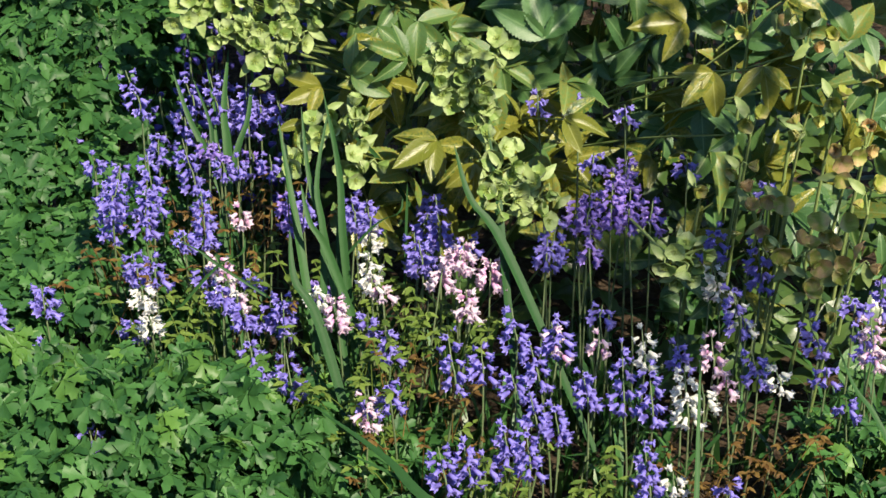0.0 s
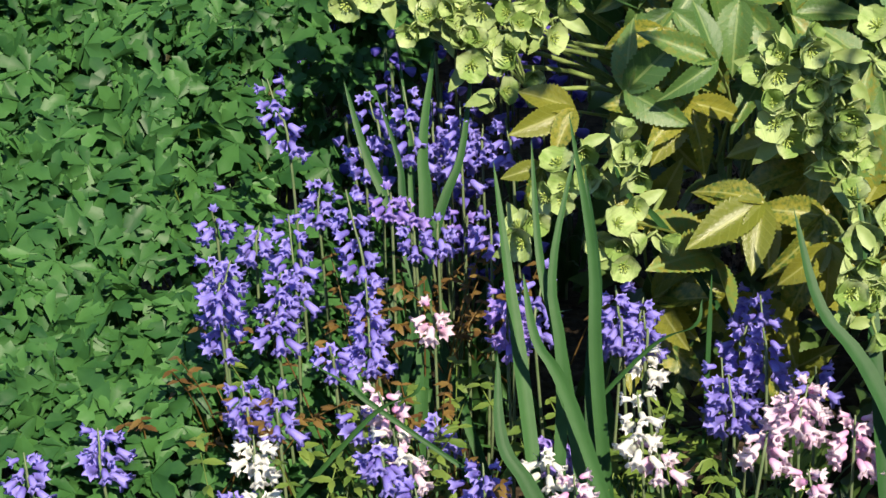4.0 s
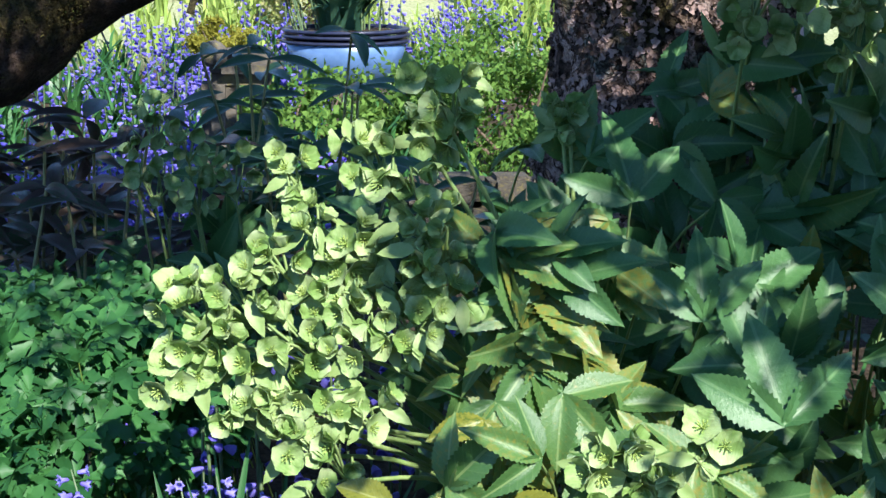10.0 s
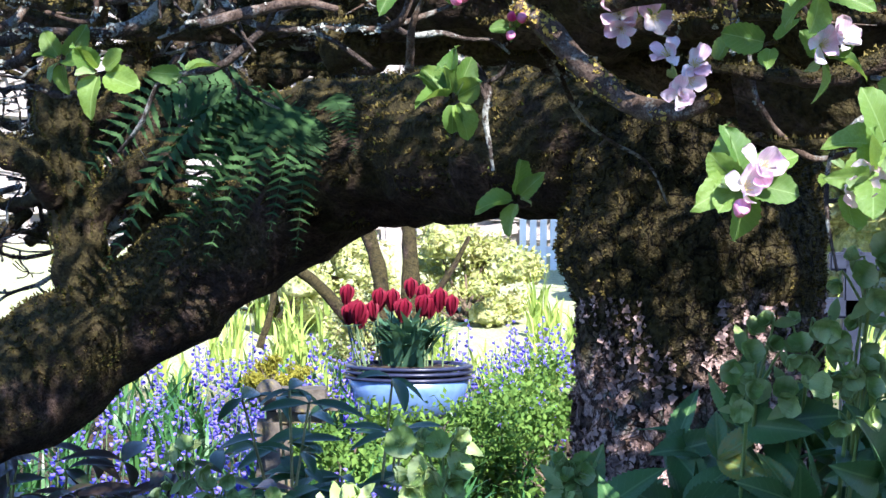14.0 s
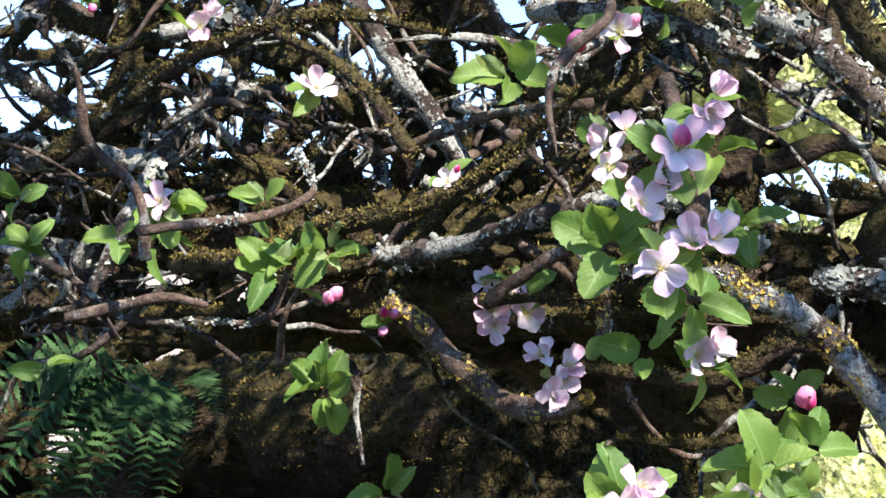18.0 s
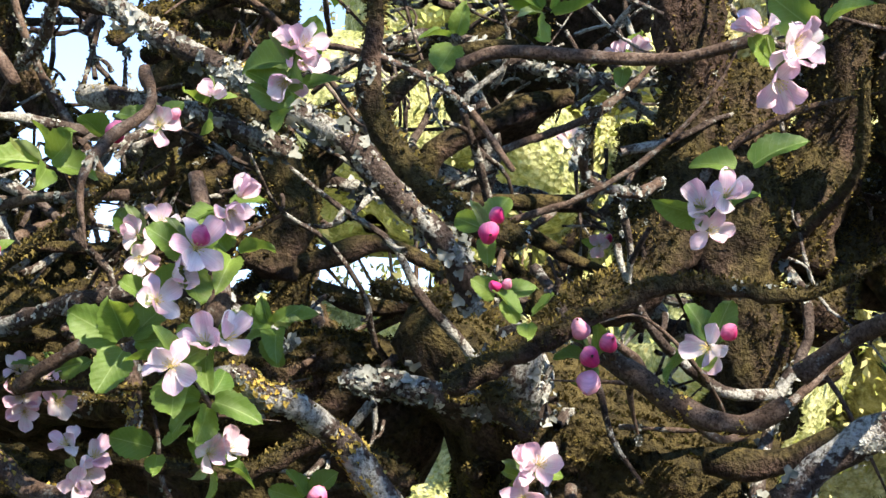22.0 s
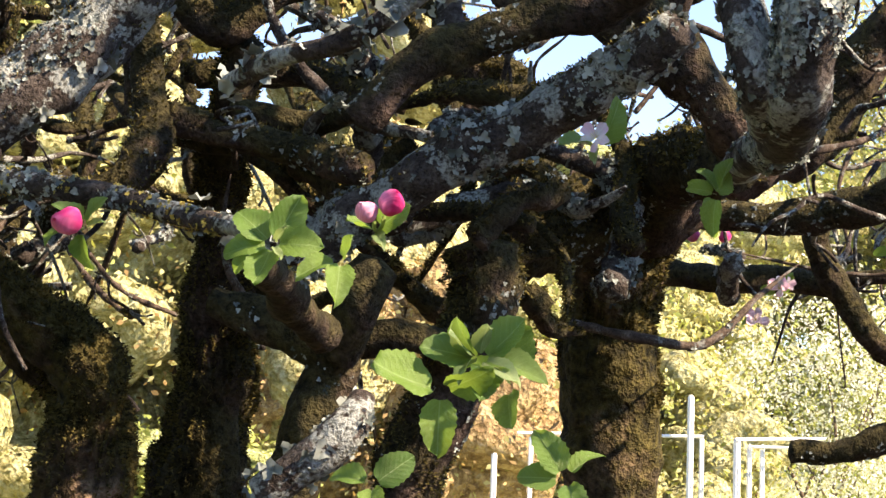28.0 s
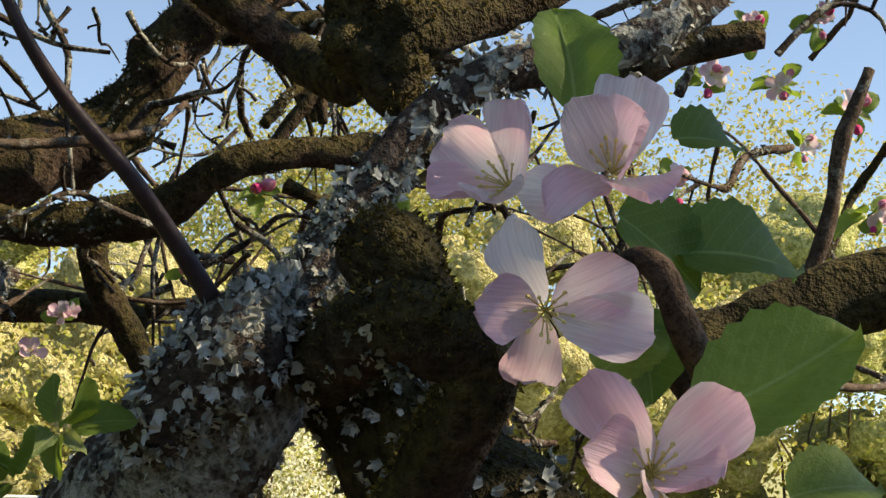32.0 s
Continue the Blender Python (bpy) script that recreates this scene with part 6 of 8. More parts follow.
limb([(0.612, 0.85, 1.775), (0.600, 0.83, 1.745), (0.595, 0.815, 1.710), (0.594, 0.810, 1.680)], [0.004, 0.0042, 0.003, 0.002], TWIG, sides=9, name="spur")
limb([(0.917, 1.283, 1.806), (0.935, 1.208, 1.795), (0.950, 1.136, 1.782), (0.951, 1.051, 1.759), (0.940, 0.961, 1.743), (0.965, 0.947, 1.717)], [0.010, 0.009, 0.009, 0.008, 0.008, 0.007], GREYBARK, lichen=0.45, gold=0.2, sides=11)
limb([(1.439, 1.774, 2.194), (1.485, 1.749, 2.141), (1.522, 1.725, 2.115), (1.551, 1.696, 2.159), (1.594, 1.661, 2.176)], [0.03, 0.03, 0.028, 0.022, 0.02], BARK, moss=0.3)
limb([(1.418, 1.698, 1.988), (1.468, 1.662, 1.977), (1.529, 1.619, 1.961), (1.528, 1.499, 1.928)], [0.018, 0.018, 0.018, 0.02], BARK, lichen=0.2, moss=0.2)
limb([(1.556, 1.831, 2.078), (1.614, 1.786, 2.089), (1.673, 1.743, 2.085), (1.666, 1.629, 2.047)], [0.014, 0.016, 0.016, 0.018], BARK, moss=0.3)
limb([(1.56, 1.74, 2.10), (1.62, 1.85, 1.95), (1.672, 1.917, 1.796), (1.689, 1.919, 1.705), (1.695, 1.939, 1.552), (1.70, 1.97, 1.2)], [0.022, 0.030, 0.040, 0.044, 0.05, 0.055], BARK, moss=0.85, sides=22)

# stems and boughs further round
limb([(1.465, 1.496, 1.836), (1.496, 1.411, 1.887), (1.529, 1.339, 1.933), (1.562, 1.269, 1.967), (1.581, 1.198, 2.008), (1.580, 1.120, 2.043)], [0.026, 0.027, 0.028, 0.028, 0.026, 0.026], GREYBARK, lichen=0.28, moss=0.12, sides=20)
limb([(1.436, 1.404, 1.949), (1.468, 1.358, 2.014), (1.505, 1.299, 2.045), (1.566, 1.202, 2.072), (1.559, 1.133, 2.086)], [0.020, 0.022, 0.022, 0.022, 0.022], BARK, lichen=0.25, sides=16)
limb([(0.881, 0.941, 1.828), (0.858, 0.863, 1.831), (0.860, 0.817, 1.833), (0.867, 0.778, 1.847), (0.875, 0.752, 1.864)], [0.006, 0.007, 0.007, 0.006, 0.006], GREYBARK, lichen=0.9, sides=10)
limb([(1.668, 1.232, 2.121), (1.705, 1.206, 2.051), (1.741, 1.180, 1.994), (1.812, 1.184, 1.963)], [0.028, 0.03, 0.03, 0.03], BARK, lichen=0.1, sides=18)
limb([(1.170, 0.766, 1.934), (1.159, 0.744, 1.878), (1.193, 0.758, 1.851), (1.328, 0.834, 1.858)], [0.013, 0.014, 0.014, 0.014], GREYBARK, lichen=0.15, sides=14)
limb([(1.168, 0.698, 1.922), (1.168, 0.706, 1.878), (1.209, 0.741, 1.852), (1.329, 0.834, 1.854), (1.477, 0.967, 1.872)], [0.018, 0.021, 0.021, 0.019, 0.018], GREYBARK, lichen=0.75, sides=16)
limb([(2.187, 1.659, 2.007), (2.191, 1.669, 1.927), (2.204, 1.680, 1.801), (2.216, 1.691, 1.674), (2.237, 1.704, 1.484), (2.283, 1.731, 1.088)], [0.085, 0.075, 0.068, 0.070, 0.075, 0.09], REDBARK, moss=0.9, sides=30, name="stem", rough=0.14, moss_from=1.78)
limb([(1.975, 1.680, 1.910), (2.062, 1.656, 1.942), (2.163, 1.619, 1.968), (2.079, 1.480, 2.006), (1.969, 1.307, 1.987)], [0.05, 0.06, 0.07, 0.05, 0.04], BARK, moss=0.6, lichen=0.1, sides=22)
limb([(1.694, 1.471, 1.862), (1.705, 1.470, 1.805), (1.695, 1.493, 1.740), (1.679, 1.527, 1.649), (1.679, 1.548, 1.533), (1.715, 1.578, 1.175)], [0.04, 0.036, 0.034, 0.036, 0.04, 0.05], BARK, moss=0.4, lichen=0.1, sides=20)
limb([(1.430, 1.617, 1.771), (1.453, 1.568, 1.753), (1.470, 1.512, 1.729), (1.492, 1.491, 1.712), (1.483, 1.512, 1.652), (1.473, 1.540, 1.556)], [0.018, 0.022, 0.026, 0.028, 0.028, 0.03], BARK, lichen=0.08, sides=16)
limb([(1.475, 1.419, 1.808), (1.465, 1.436, 1.767), (1.483, 1.472, 1.711)], [0.022, 0.024, 0.025], BARK, sides=14)
limb([(1.028, 1.093, 1.752), (1.146, 1.190, 1.744), (1.375, 1.391, 1.729)], [0.012, 0.015, 0.018], BARK, sides=12)
limb([(1.540, 1.509, 1.740), (1.578, 1.468, 1.748), (1.650, 1.468, 1.736)], [0.018, 0.018, 0.02], BARK, lichen=0.2)
limb([(0.959, 0.981, 1.573), (0.977, 0.958, 1.596), (0.992, 0.938, 1.619), (1.011, 0.943, 1.642)], [0.014, 0.014, 0.012, 0.008], GREYBARK, lichen=0.6, sides=12)
limb([(1.90, 1.80, 2.06), (1.82, 1.91, 1.93), (1.770, 1.986, 1.804), (1.766, 2.001, 1.743), (1.758, 2.029, 1.635), (1.756, 2.054, 1.513), (1.791, 2.098, 1.086)], [0.024, 0.032, 0.042, 0.046, 0.05, 0.055, 0.065], BARK, moss=0.9, sides=24)
limb([(1.28, 2.10, 2.02), (1.34, 2.04, 1.87), (1.419, 1.993, 1.772), (1.473, 1.946, 1.700), (1.502, 1.932, 1.610), (1.516, 1.947, 1.474), (1.557, 1.969, 1.132)], [0.022, 0.028, 0.036, 0.042, 0.046, 0.05, 0.07], REDBARK, moss=0.8, sides=24)
limb([(1.514, 1.902, 2.118), (1.527, 1.901, 2.048), (1.513, 1.855, 1.984), (1.466, 1.842, 1.927), (1.412, 1.902, 1.904)], [0.018, 0.019, 0.022, 0.018, 0.018], BARK, moss=0.3)
limb([(1.550, 1.883, 2.021), (1.574, 1.789, 2.001), (1.596, 1.698, 1.974), (1.584, 1.575, 1.921), (1.554, 1.469, 1.876)], [0.022, 0.022, 0.022, 0.024, 0.026], BARK, lichen=0.2, moss=0.1)
limb([(1.683, 2.015, 2.129), (1.741, 1.954, 2.132), (1.805, 1.887, 2.135), (1.782, 1.773, 2.093)], [0.014, 0.018, 0.018, 0.02], BARK, moss=0.3)
limb([(1.543, 1.744, 2.025), (1.572, 1.715, 2.017), (1.615, 1.671, 2.012), (1.582, 1.560, 2.010)], [0.012, 0.014, 0.014, 0.016], BARK)
limb([(2.049, 1.894, 2.293), (2.083, 1.876, 2.204), (2.132, 1.830, 2.173), (2.085, 1.761, 2.033), (2.025, 1.695, 1.940)], [0.02, 0.03, 0.04, 0.045, 0.05], BARK, moss=0.6, sides=18)
limb([(2.476, 1.720, 2.085), (2.534, 1.671, 2.117), (2.601, 1.627, 2.151), (2.629, 1.577, 2.212), (2.645, 1.540, 2.280), (2.678, 1.483, 2.342), (2.772, 1.432, 2.394)], [0.045, 0.05, 0.05, 0.042, 0.040, 0.036, 0.03], BARK, lichen=0.12, moss=0.12, sides=22)
limb([(2.684, 1.977, 1.964), (2.759, 1.883, 1.956), (2.839, 1.782, 1.957), (2.887, 1.725, 1.942)], [0.022, 0.024, 0.022, 0.02], BARK, sides=14)
limb([(2.286, 1.657, 1.992), (2.354, 1.573, 1.989), (2.419, 1.488, 1.994), (2.432, 1.388, 2.005), (2.427, 1.300, 2.054), (2.474, 1.235, 2.075), (2.542, 1.148, 2.084), (2.595, 1.078, 2.091)], [0.02, 0.022, 0.026, 0.026, 0.024, 0.020, 0.020, 0.018], BARK, lichen=0.15, moss=0.1, sides=16)
limb([(2.502, 1.544, 2.002), (2.516, 1.542, 1.940), (2.550, 1.514, 1.878), (2.583, 1.486, 1.825), (2.709, 1.496, 1.796)], [0.02, 0.02, 0.022, 0.02, 0.016], BARK, lichen=0.1, sides=14)
limb([(2.954, 1.871, 1.667), (3.028, 1.773, 1.682), (3.093, 1.671, 1.763), (3.130, 1.597, 1.870), (3.191, 1.523, 1.855), (3.251, 1.449, 1.850)], [0.02, 0.024, 0.026, 0.026, 0.022, 0.018], BARK, lichen=0.2, sides=16)
limb([(2.806, 1.662, 1.948), (2.860, 1.591, 1.960), (2.916, 1.513, 1.991), (2.973, 1.453, 1.942)], [0.014, 0.014, 0.014, 0.010], BARK, sides=12)
limb([(2.808, 1.561, 2.348), (2.866, 1.483, 2.370), (2.930, 1.398, 2.383), (2.976, 1.343, 2.369), (3.040, 1.277, 2.311)], [0.02, 0.02, 0.022, 0.022, 0.022], BARK, lichen=0.3, sides=14)
limb([(2.767, 1.456, 2.325), (2.795, 1.432, 2.275), (2.826, 1.409, 2.209)], [0.010, 0.012, 0.006], BARK, sides=10)
limb([(2.542, 1.307, 2.098), (2.558, 1.273, 2.149), (2.579, 1.234, 2.204), (2.595, 1.209, 2.221)], [0.010, 0.009, 0.007, 0.004], BARK, sides=10)
limb([(2.569, 1.254, 2.173), (2.577, 1.253, 2.135)], [0.009, 0.006], BARK, sides=10)
limb([(2.645, 1.345, 2.076), (2.693, 1.291, 2.048), (2.738, 1.242, 2.011), (2.764, 1.228, 1.941)], [0.010, 0.009, 0.008, 0.006], BARK, sides=10)
limb([(2.717, 1.259, 2.057), (2.746, 1.213, 2.091), (2.775, 1.166, 2.133)], [0.007, 0.007, 0.006], BARK, sides=10)

# dark knot of branches, the slender shoot and the near bough
limb([(1.354, 0.533, 1.878), (1.352, 0.527, 1.844), (1.360, 0.521, 1.819), (1.362, 0.514, 1.800), (1.360, 0.511, 1.786)], [0.014, 0.019, 0.020, 0.013, 0.004], BARK, moss=0.35, tufts=0.0028, sides=22, rough=0.4, grain=0.02)
limb([(1.360, 0.517, 1.829), (1.379, 0.497, 1.839), (1.405, 0.483, 1.855), (1.431, 0.466, 1.881)], [0.016, 0.015, 0.014, 0.013], BARK, moss=0.3, tufts=0.003, lichen=0.3, sides=18, rough=0.3)
limb([(1.354, 0.528, 1.831), (1.342, 0.533, 1.822), (1.341, 0.537, 1.815)], [0.012, 0.010, 0.005], BARK, moss=0.3, tufts=0.003, sides=14, rough=0.4)
limb([(2.111, 1.153, 2.175), (2.146, 1.104, 2.131), (2.180, 1.055, 2.098), (2.126, 0.959, 2.046)], [0.02, 0.022, 0.024, 0.03], BARK, lichen=0.3, sides=14)
limb([(1.044, 0.567, 1.874), (1.067, 0.541, 1.818), (1.086, 0.520, 1.778), (1.095, 0.510, 1.754), (1.113, 0.504, 1.735), (1.133, 0.494, 1.716), (1.152, 0.487, 1.696), (1.169, 0.482, 1.678)], [0.0018, 0.0020, 0.0022, 0.0025, 0.0028, 0.0030, 0.0033, 0.0038], SHOOT, rough=0.05, name="shoot", sides=10)
limb([(1.230, 0.575, 1.595), (1.206, 0.521, 1.622), (1.204, 0.492, 1.649), (1.217, 0.477, 1.679), (1.228, 0.465, 1.708), (1.238, 0.457, 1.733), (1.261, 0.445, 1.764), (1.289, 0.425, 1.786), (1.323, 0.394, 1.802), (1.374, 0.367, 1.841)], [0.030, 0.026, 0.022, 0.016, 0.011, 0.0095, 0.0095, 0.0095, 0.0095, 0.0095], GREYBARK, lichen=0.3, leafy=0.14, flake=0.0012, sides=24, rough=0.22)
limb([(1.206, 0.460, 1.660), (1.187, 0.424, 1.673), (1.187, 0.406, 1.665), (1.194, 0.392, 1.658), (1.212, 0.417, 1.625), (1.248, 0.447, 1.594)], [0.018, 0.016, 0.013, 0.012, 0.012, 0.015], BARK, moss=0.5, tufts=0.003, lichen=0.2, sides=20)
limb([(1.201, 0.441, 1.704), (1.198, 0.428, 1.693), (1.200, 0.421, 1.675)], [0.014, 0.019, 0.017], BARK, moss=1.0, tufts=0.0028, sides=18, rough=0.2)
limb([(1.181, 0.374, 1.659), (1.150, 0.342, 1.665), (1.127, 0.315, 1.676), (1.122, 0.303, 1.673), (1.127, 0.298, 1.659), (1.143, 0.295, 1.645)], [0.005, 0.0045, 0.004, 0.0045, 0.005, 0.0045], TWIG, sides=10)
limb([(1.583, 0.458, 1.704), (1.596, 0.424, 1.720), (1.610, 0.390, 1.735), (1.631, 0.340, 1.750)], [0.022, 0.022, 0.020, 0.02], BARK, lichen=0.1, sides=18)
limb([(1.900, 0.636, 1.948), (1.915, 0.597, 1.970), (1.931, 0.557, 1.988), (1.952, 0.510, 1.998)], [0.014, 0.015, 0.012, 0.01], BARK, lichen=0.2, sides=12)
limb([(2.193, 0.544, 1.836), (2.192, 0.519, 1.904), (2.185, 0.507, 1.967), (2.185, 0.482, 2.031)], [0.006, 0.006, 0.007, 0.005], TWIG, lichen=0.2, sides=10)
thicket((0.9, 2.4, 1.6, 3.0, 1.85, 2.5), 60, 0.020, 0.6, 64, 0.5, 0.3)
thicket((1.9, 3.4, 1.2, 2.6, 1.95, 2.6), 26, 0.010, 0.5, 65, 0.2, 0.35)
thicket((2.6, 3.8, 0.6, 2.2, 1.8, 2.8), 40, 0.008, 0.5, 66, 0.1, 0.3, 0.6)
thicket((0.4, 1.0, 1.35, 2.2, 1.55, 1.9), 20, 0.012, 0.4, 67, 0.8, 0.2)
thicket((1.62, 1.98, 1.4, 1.8, 1.78, 2.16), 26, 0.020, 0.42, 71, 0.5, 0.5)
tangle([(-0.80, 0.75, 1.9, 2.8, 1.66, 2.35, 200), (0.55, 1.9, 1.7, 2.7, 1.66, 2.45, 170), (1.5, 3.4, 1.4, 2.7, 1.85, 2.6, 60), (-1.45, -0.7, 4.2, 4.9, 1.25, 1.9, 80), (-1.15, 0.15, 4.1, 4.9, 1.5, 2.7, 170), (2.3, 3.3, 0.8, 1.9, 1.8, 2.35, 50)], 72)
# upper crown over the bed, added out of view to shade trunk and branches
limb([(0.9, 2.6, 2.2), (1.2, 1.9, 2.6), (1.5, 1.0, 2.9), (1.7, 0.0, 3.1), (1.8, -1.0, 3.2)], [0.07, 0.06, 0.05, 0.035, 0.02], BARK, moss=0.3)
limb([(2.1, 1.6, 2.2), (2.0, 0.9, 2.7), (1.7, 0.3, 3.0), (1.2, -0.4, 3.1)], [0.05, 0.04, 0.03, 0.015], BARK, moss=0.3)
limb([(0.5, 3.3, 1.9), (0.6, 3.0, 2.5), (0.9, 2.4, 3.0), (1.3, 1.7, 3.3)], [0.12, 0.09, 0.06, 0.03], BARK, moss=0.3)
thicket((-0.7, 1.6, 1.5, 3.1, 2.5, 3.1), 14, 0.02, 0.8, 68, 0.2, 0.1)
# unseen leaves set across the sun's path, for shade and dapples below
r = np.random.default_rng(70)
n = 40000
P = np.stack([r.uniform(-2.2, 2.0, n), r.uniform(0.6, 3.7, n), r.uniform(2.45, 3.4, n)], -1)
P = P[((P[:, 0] + 0.1) / 1.95) ** 2 + ((P[:, 1] - 2.15) / 1.45) ** 2 + 0.6 * ((P[:, 2] - 2.9) / 0.42) ** 2 < 1 + 0.4 * wobble(P, 0.3, 8.0)]
P = P[((P[:, 1] > 1.5) | (P[:, 0] < 0.2)) & (wobble(P, 0.16, 3.0) > -0.35)]
n = 22000
Q = np.stack([r.uniform(0.3, 3.7, n), r.uniform(-0.4, 1.5, n), r.uniform(2.85, 3.4, n)], -1)
Q = Q[(wobble(Q * [1, 1, 0.4], 0.15, 5.0) > 0.28) & (((Q[:, 0] - 2.0) / 1.75) ** 2 + ((Q[:, 1] - 0.55) / 1.05) ** 2 < 1 + 0.4 * wobble(Q, 0.3, 2.0))]
# gap left so that sun reaches the flower heads
Q = Q[((Q[:, 0] - 0.62) / 0.26) ** 2 + ((Q[:, 1] - 0.28) / 0.26) ** 2 > 1]
# thinned to let more sun onto the leaves by the trunk
Q = Q[(((Q[:, 0] - 1.5) / 0.45) ** 2 + ((Q[:, 1] - 0.4) / 0.4) ** 2 > 1) | (wobble(Q * [1, 1, 0.4], 0.15, 5.0) > 0.5)]
# small patch that keeps sun off the near blossom
n = 900
S_ = np.stack([r.uniform(1.47, 1.9, n), r.uniform(-1.48, -1.08, n), r.uniform(2.85, 3.4, n)], -1)
S_ = S_[wobble(S_ * [1, 1, 0.4], 0.2, 6.0) > -0.1]
P = np.concatenate([P, Q, S_])
M = poses(P, r.normal(size=(len(P), 3)), [0, 0, 1] + 0.5 * r.normal(size=(len(P), 3)), r.uniform(0.035, 0.06, len(P)))
shade_crown_leaf = (np.array([(0, 0, 0), (0.30, 0.42, 0.08), (0.02, 1, -0.1), (-0.30, 0.45, 0.08)]), np.array([[0, 1, 2, 3]]))
part("crown_leaves", build("crown_leaves", *strew(shade_crown_leaf, M), leaf_mat("shade_crown_leaf", (0.04, 0.115, 0.022), (0.12, 0.255, 0.05), 0.4, 0.25, island=True)), tree, kind="stuff")


# ---------- fern on the limb ----------
fern = thing("fern", (-0.327, 3.857, 1.709), "dark green fern hanging from the mossy limb", "fern")
for k, (base, tip) in enumerate((((-0.343, 3.827, 1.708), (-0.651, 3.674, 1.403)), ((-0.308, 3.827, 1.696), (-0.546, 3.672, 1.386)), ((-0.279, 3.826, 1.690), (-0.451, 3.669, 1.402)), ((-0.261, 3.826, 1.684), (-0.389, 3.663, 1.462)), ((-0.250, 3.827, 1.672), (-0.323, 3.662, 1.445)), ((-0.238, 3.827, 1.666), (-0.268, 3.663, 1.411)), ((-0.354, 3.826, 1.720), (-0.717, 3.666, 1.554)), ((-0.226, 3.825, 1.689), (-0.149, 3.648, 1.604)), ((-0.320, 3.826, 1.714), (-0.606, 3.668, 1.486)), ((-0.290, 3.826, 1.702), (-0.495, 3.667, 1.452)))):
    way = np.array(tip) - np.array(base)
    frond(fern, base, way, float(np.linalg.norm(way)), 0.30, k, 0.27)
fern2 = thing("fern", (1.441, 2.353, 1.637), "green fern growing among the branches", "fern")
for k, (b0, tip) in enumerate((((1.429, 2.237, 1.700), (1.312, 2.164, 1.830)), ((1.285, 2.332, 1.552), (1.240, 2.217, 1.713)), ((1.371, 2.288, 1.555), (1.361, 2.163, 1.664)), ((1.456, 2.244, 1.558), (1.295, 2.202, 1.631)), ((1.396, 2.270, 1.588), (1.462, 2.227, 1.653)))):
    way = np.array(tip) - np.array(b0)
    frond(fern2, b0, way, float(np.linalg.norm(way)), 0.2, 40 + k, 0.3)

# ---------- blossom and leaves ----------
F19, F23, F28, F32 = (-0.05, -1, 0.1), (-0.35, -0.93, 0.0), (-0.7, -0.7, 0.05), (-0.88, -0.42, -0.1)
truss((0.211, 1.250, 1.522), 0.018, 2, 1, 8, F19, 1.0, 0.046, 1)
truss((-0.123, 1.965, 1.996), 0.018, 2, 0, 2, F19, 1.0, 0.045, 2)
truss((0.007, 2.007, 1.940), 0.006, 1, 0, 3, F19, 1.0, 0.045, 3)
truss((0.147, 1.952, 1.838), 0.014, 1, 1, 3, F19, 0.8, 0.035, 4)
truss((-0.138, 1.789, 1.781), 0.008, 1, 0, 7, F19, 0.9, 0.045, 5)
spur((-0.040, 1.778, 1.783), F19, 3, 0.04, 1, 6)
spur((0.021, 1.726, 1.734), F19, 5, 0.05, 3, 7)
spur((-0.011, 1.751, 1.725), F19, 4, 0.042, 1, 8)
truss((0.018, 1.732, 1.688), 0.008, 0, 2, 1, F19, 1.1, 0.03, 9)
truss((0.081, 1.887, 1.683), 0.012, 0, 3, 3, F19, 0.8, 0.025, 10)
truss((0.194, 1.872, 1.697), 0.03, 5, 0, 1, F19, 1.0, 0.035, 11)
spur((0.228, 1.876, 1.713), F19, 4, 0.04, 0, 12)
truss((0.237, 1.764, 1.623), 0.025, 4, 0, 0, F19, 1.0, 0.045, 13)
spur((0.269, 1.769, 1.636), F19, 2, 0.04, 0, 14)
spur((0.022, 2.004, 1.613), F19, 9, 0.055, 1, 15)
spur((0.179, 1.648, 1.886), F19, 5, 0.06, 1, 16)
truss((0.231, 1.639, 1.915), 0.006, 0, 1, 2, F19, 1.6, 0.04, 17)
truss((0.276, 1.632, 1.928), 0.012, 1, 1, 3, F19, 1.0, 0.045, 18)
truss((0.329, 1.682, 1.967), 0.006, 1, 0, 3, F19, 0.9, 0.04, 19)
truss((0.299, 1.399, 1.819), 0.012, 2, 0, 2, F19, 0.9, 0.05, 20)
truss((0.269, 1.645, 1.829), 0.025, 3, 0, 3, F19, 0.95, 0.045, 21)
truss((0.269, 1.377, 1.778), 0.01, 1, 1, 3, F19, 1.1, 0.045, 22)
truss((0.247, 1.393, 1.747), 0.02, 2, 0, 2, F19, 1.0, 0.045, 23)
spur((0.307, 1.402, 1.781), F19, 4, 0.045, 0, 24)
truss((0.260, 1.358, 1.690), 0.012, 1, 0, 4, F19, 1.0, 0.05, 25)
truss((0.289, 1.373, 1.705), 0.014, 2, 0, 3, F19, 1.0, 0.045, 26)
spur((0.232, 1.420, 1.710), F19, 5, 0.05, 0, 27)
spur((0.379, 1.600, 1.750), F19, 4, 0.038, 1, 28)
spur((0.296, 1.417, 1.670), F19, 6, 0.045, 0, 29)
truss((0.307, 1.452, 1.623), 0.018, 2, 0, 5, F19, 0.9, 0.042, 30)
truss((0.403, 1.514, 1.598), 0.008, 0, 1, 4, F19, 1.6, 0.04, 31)
spur((0.266, 1.455, 1.632), F19, 3, 0.04, 0, 32)
truss((0.381, 1.553, 1.972), 0.015, 2, 0, 4, F19, 1.0, 0.05, 33)
spur((0.382, 1.400, 1.556), F19, 5, 0.045, 1, 34)
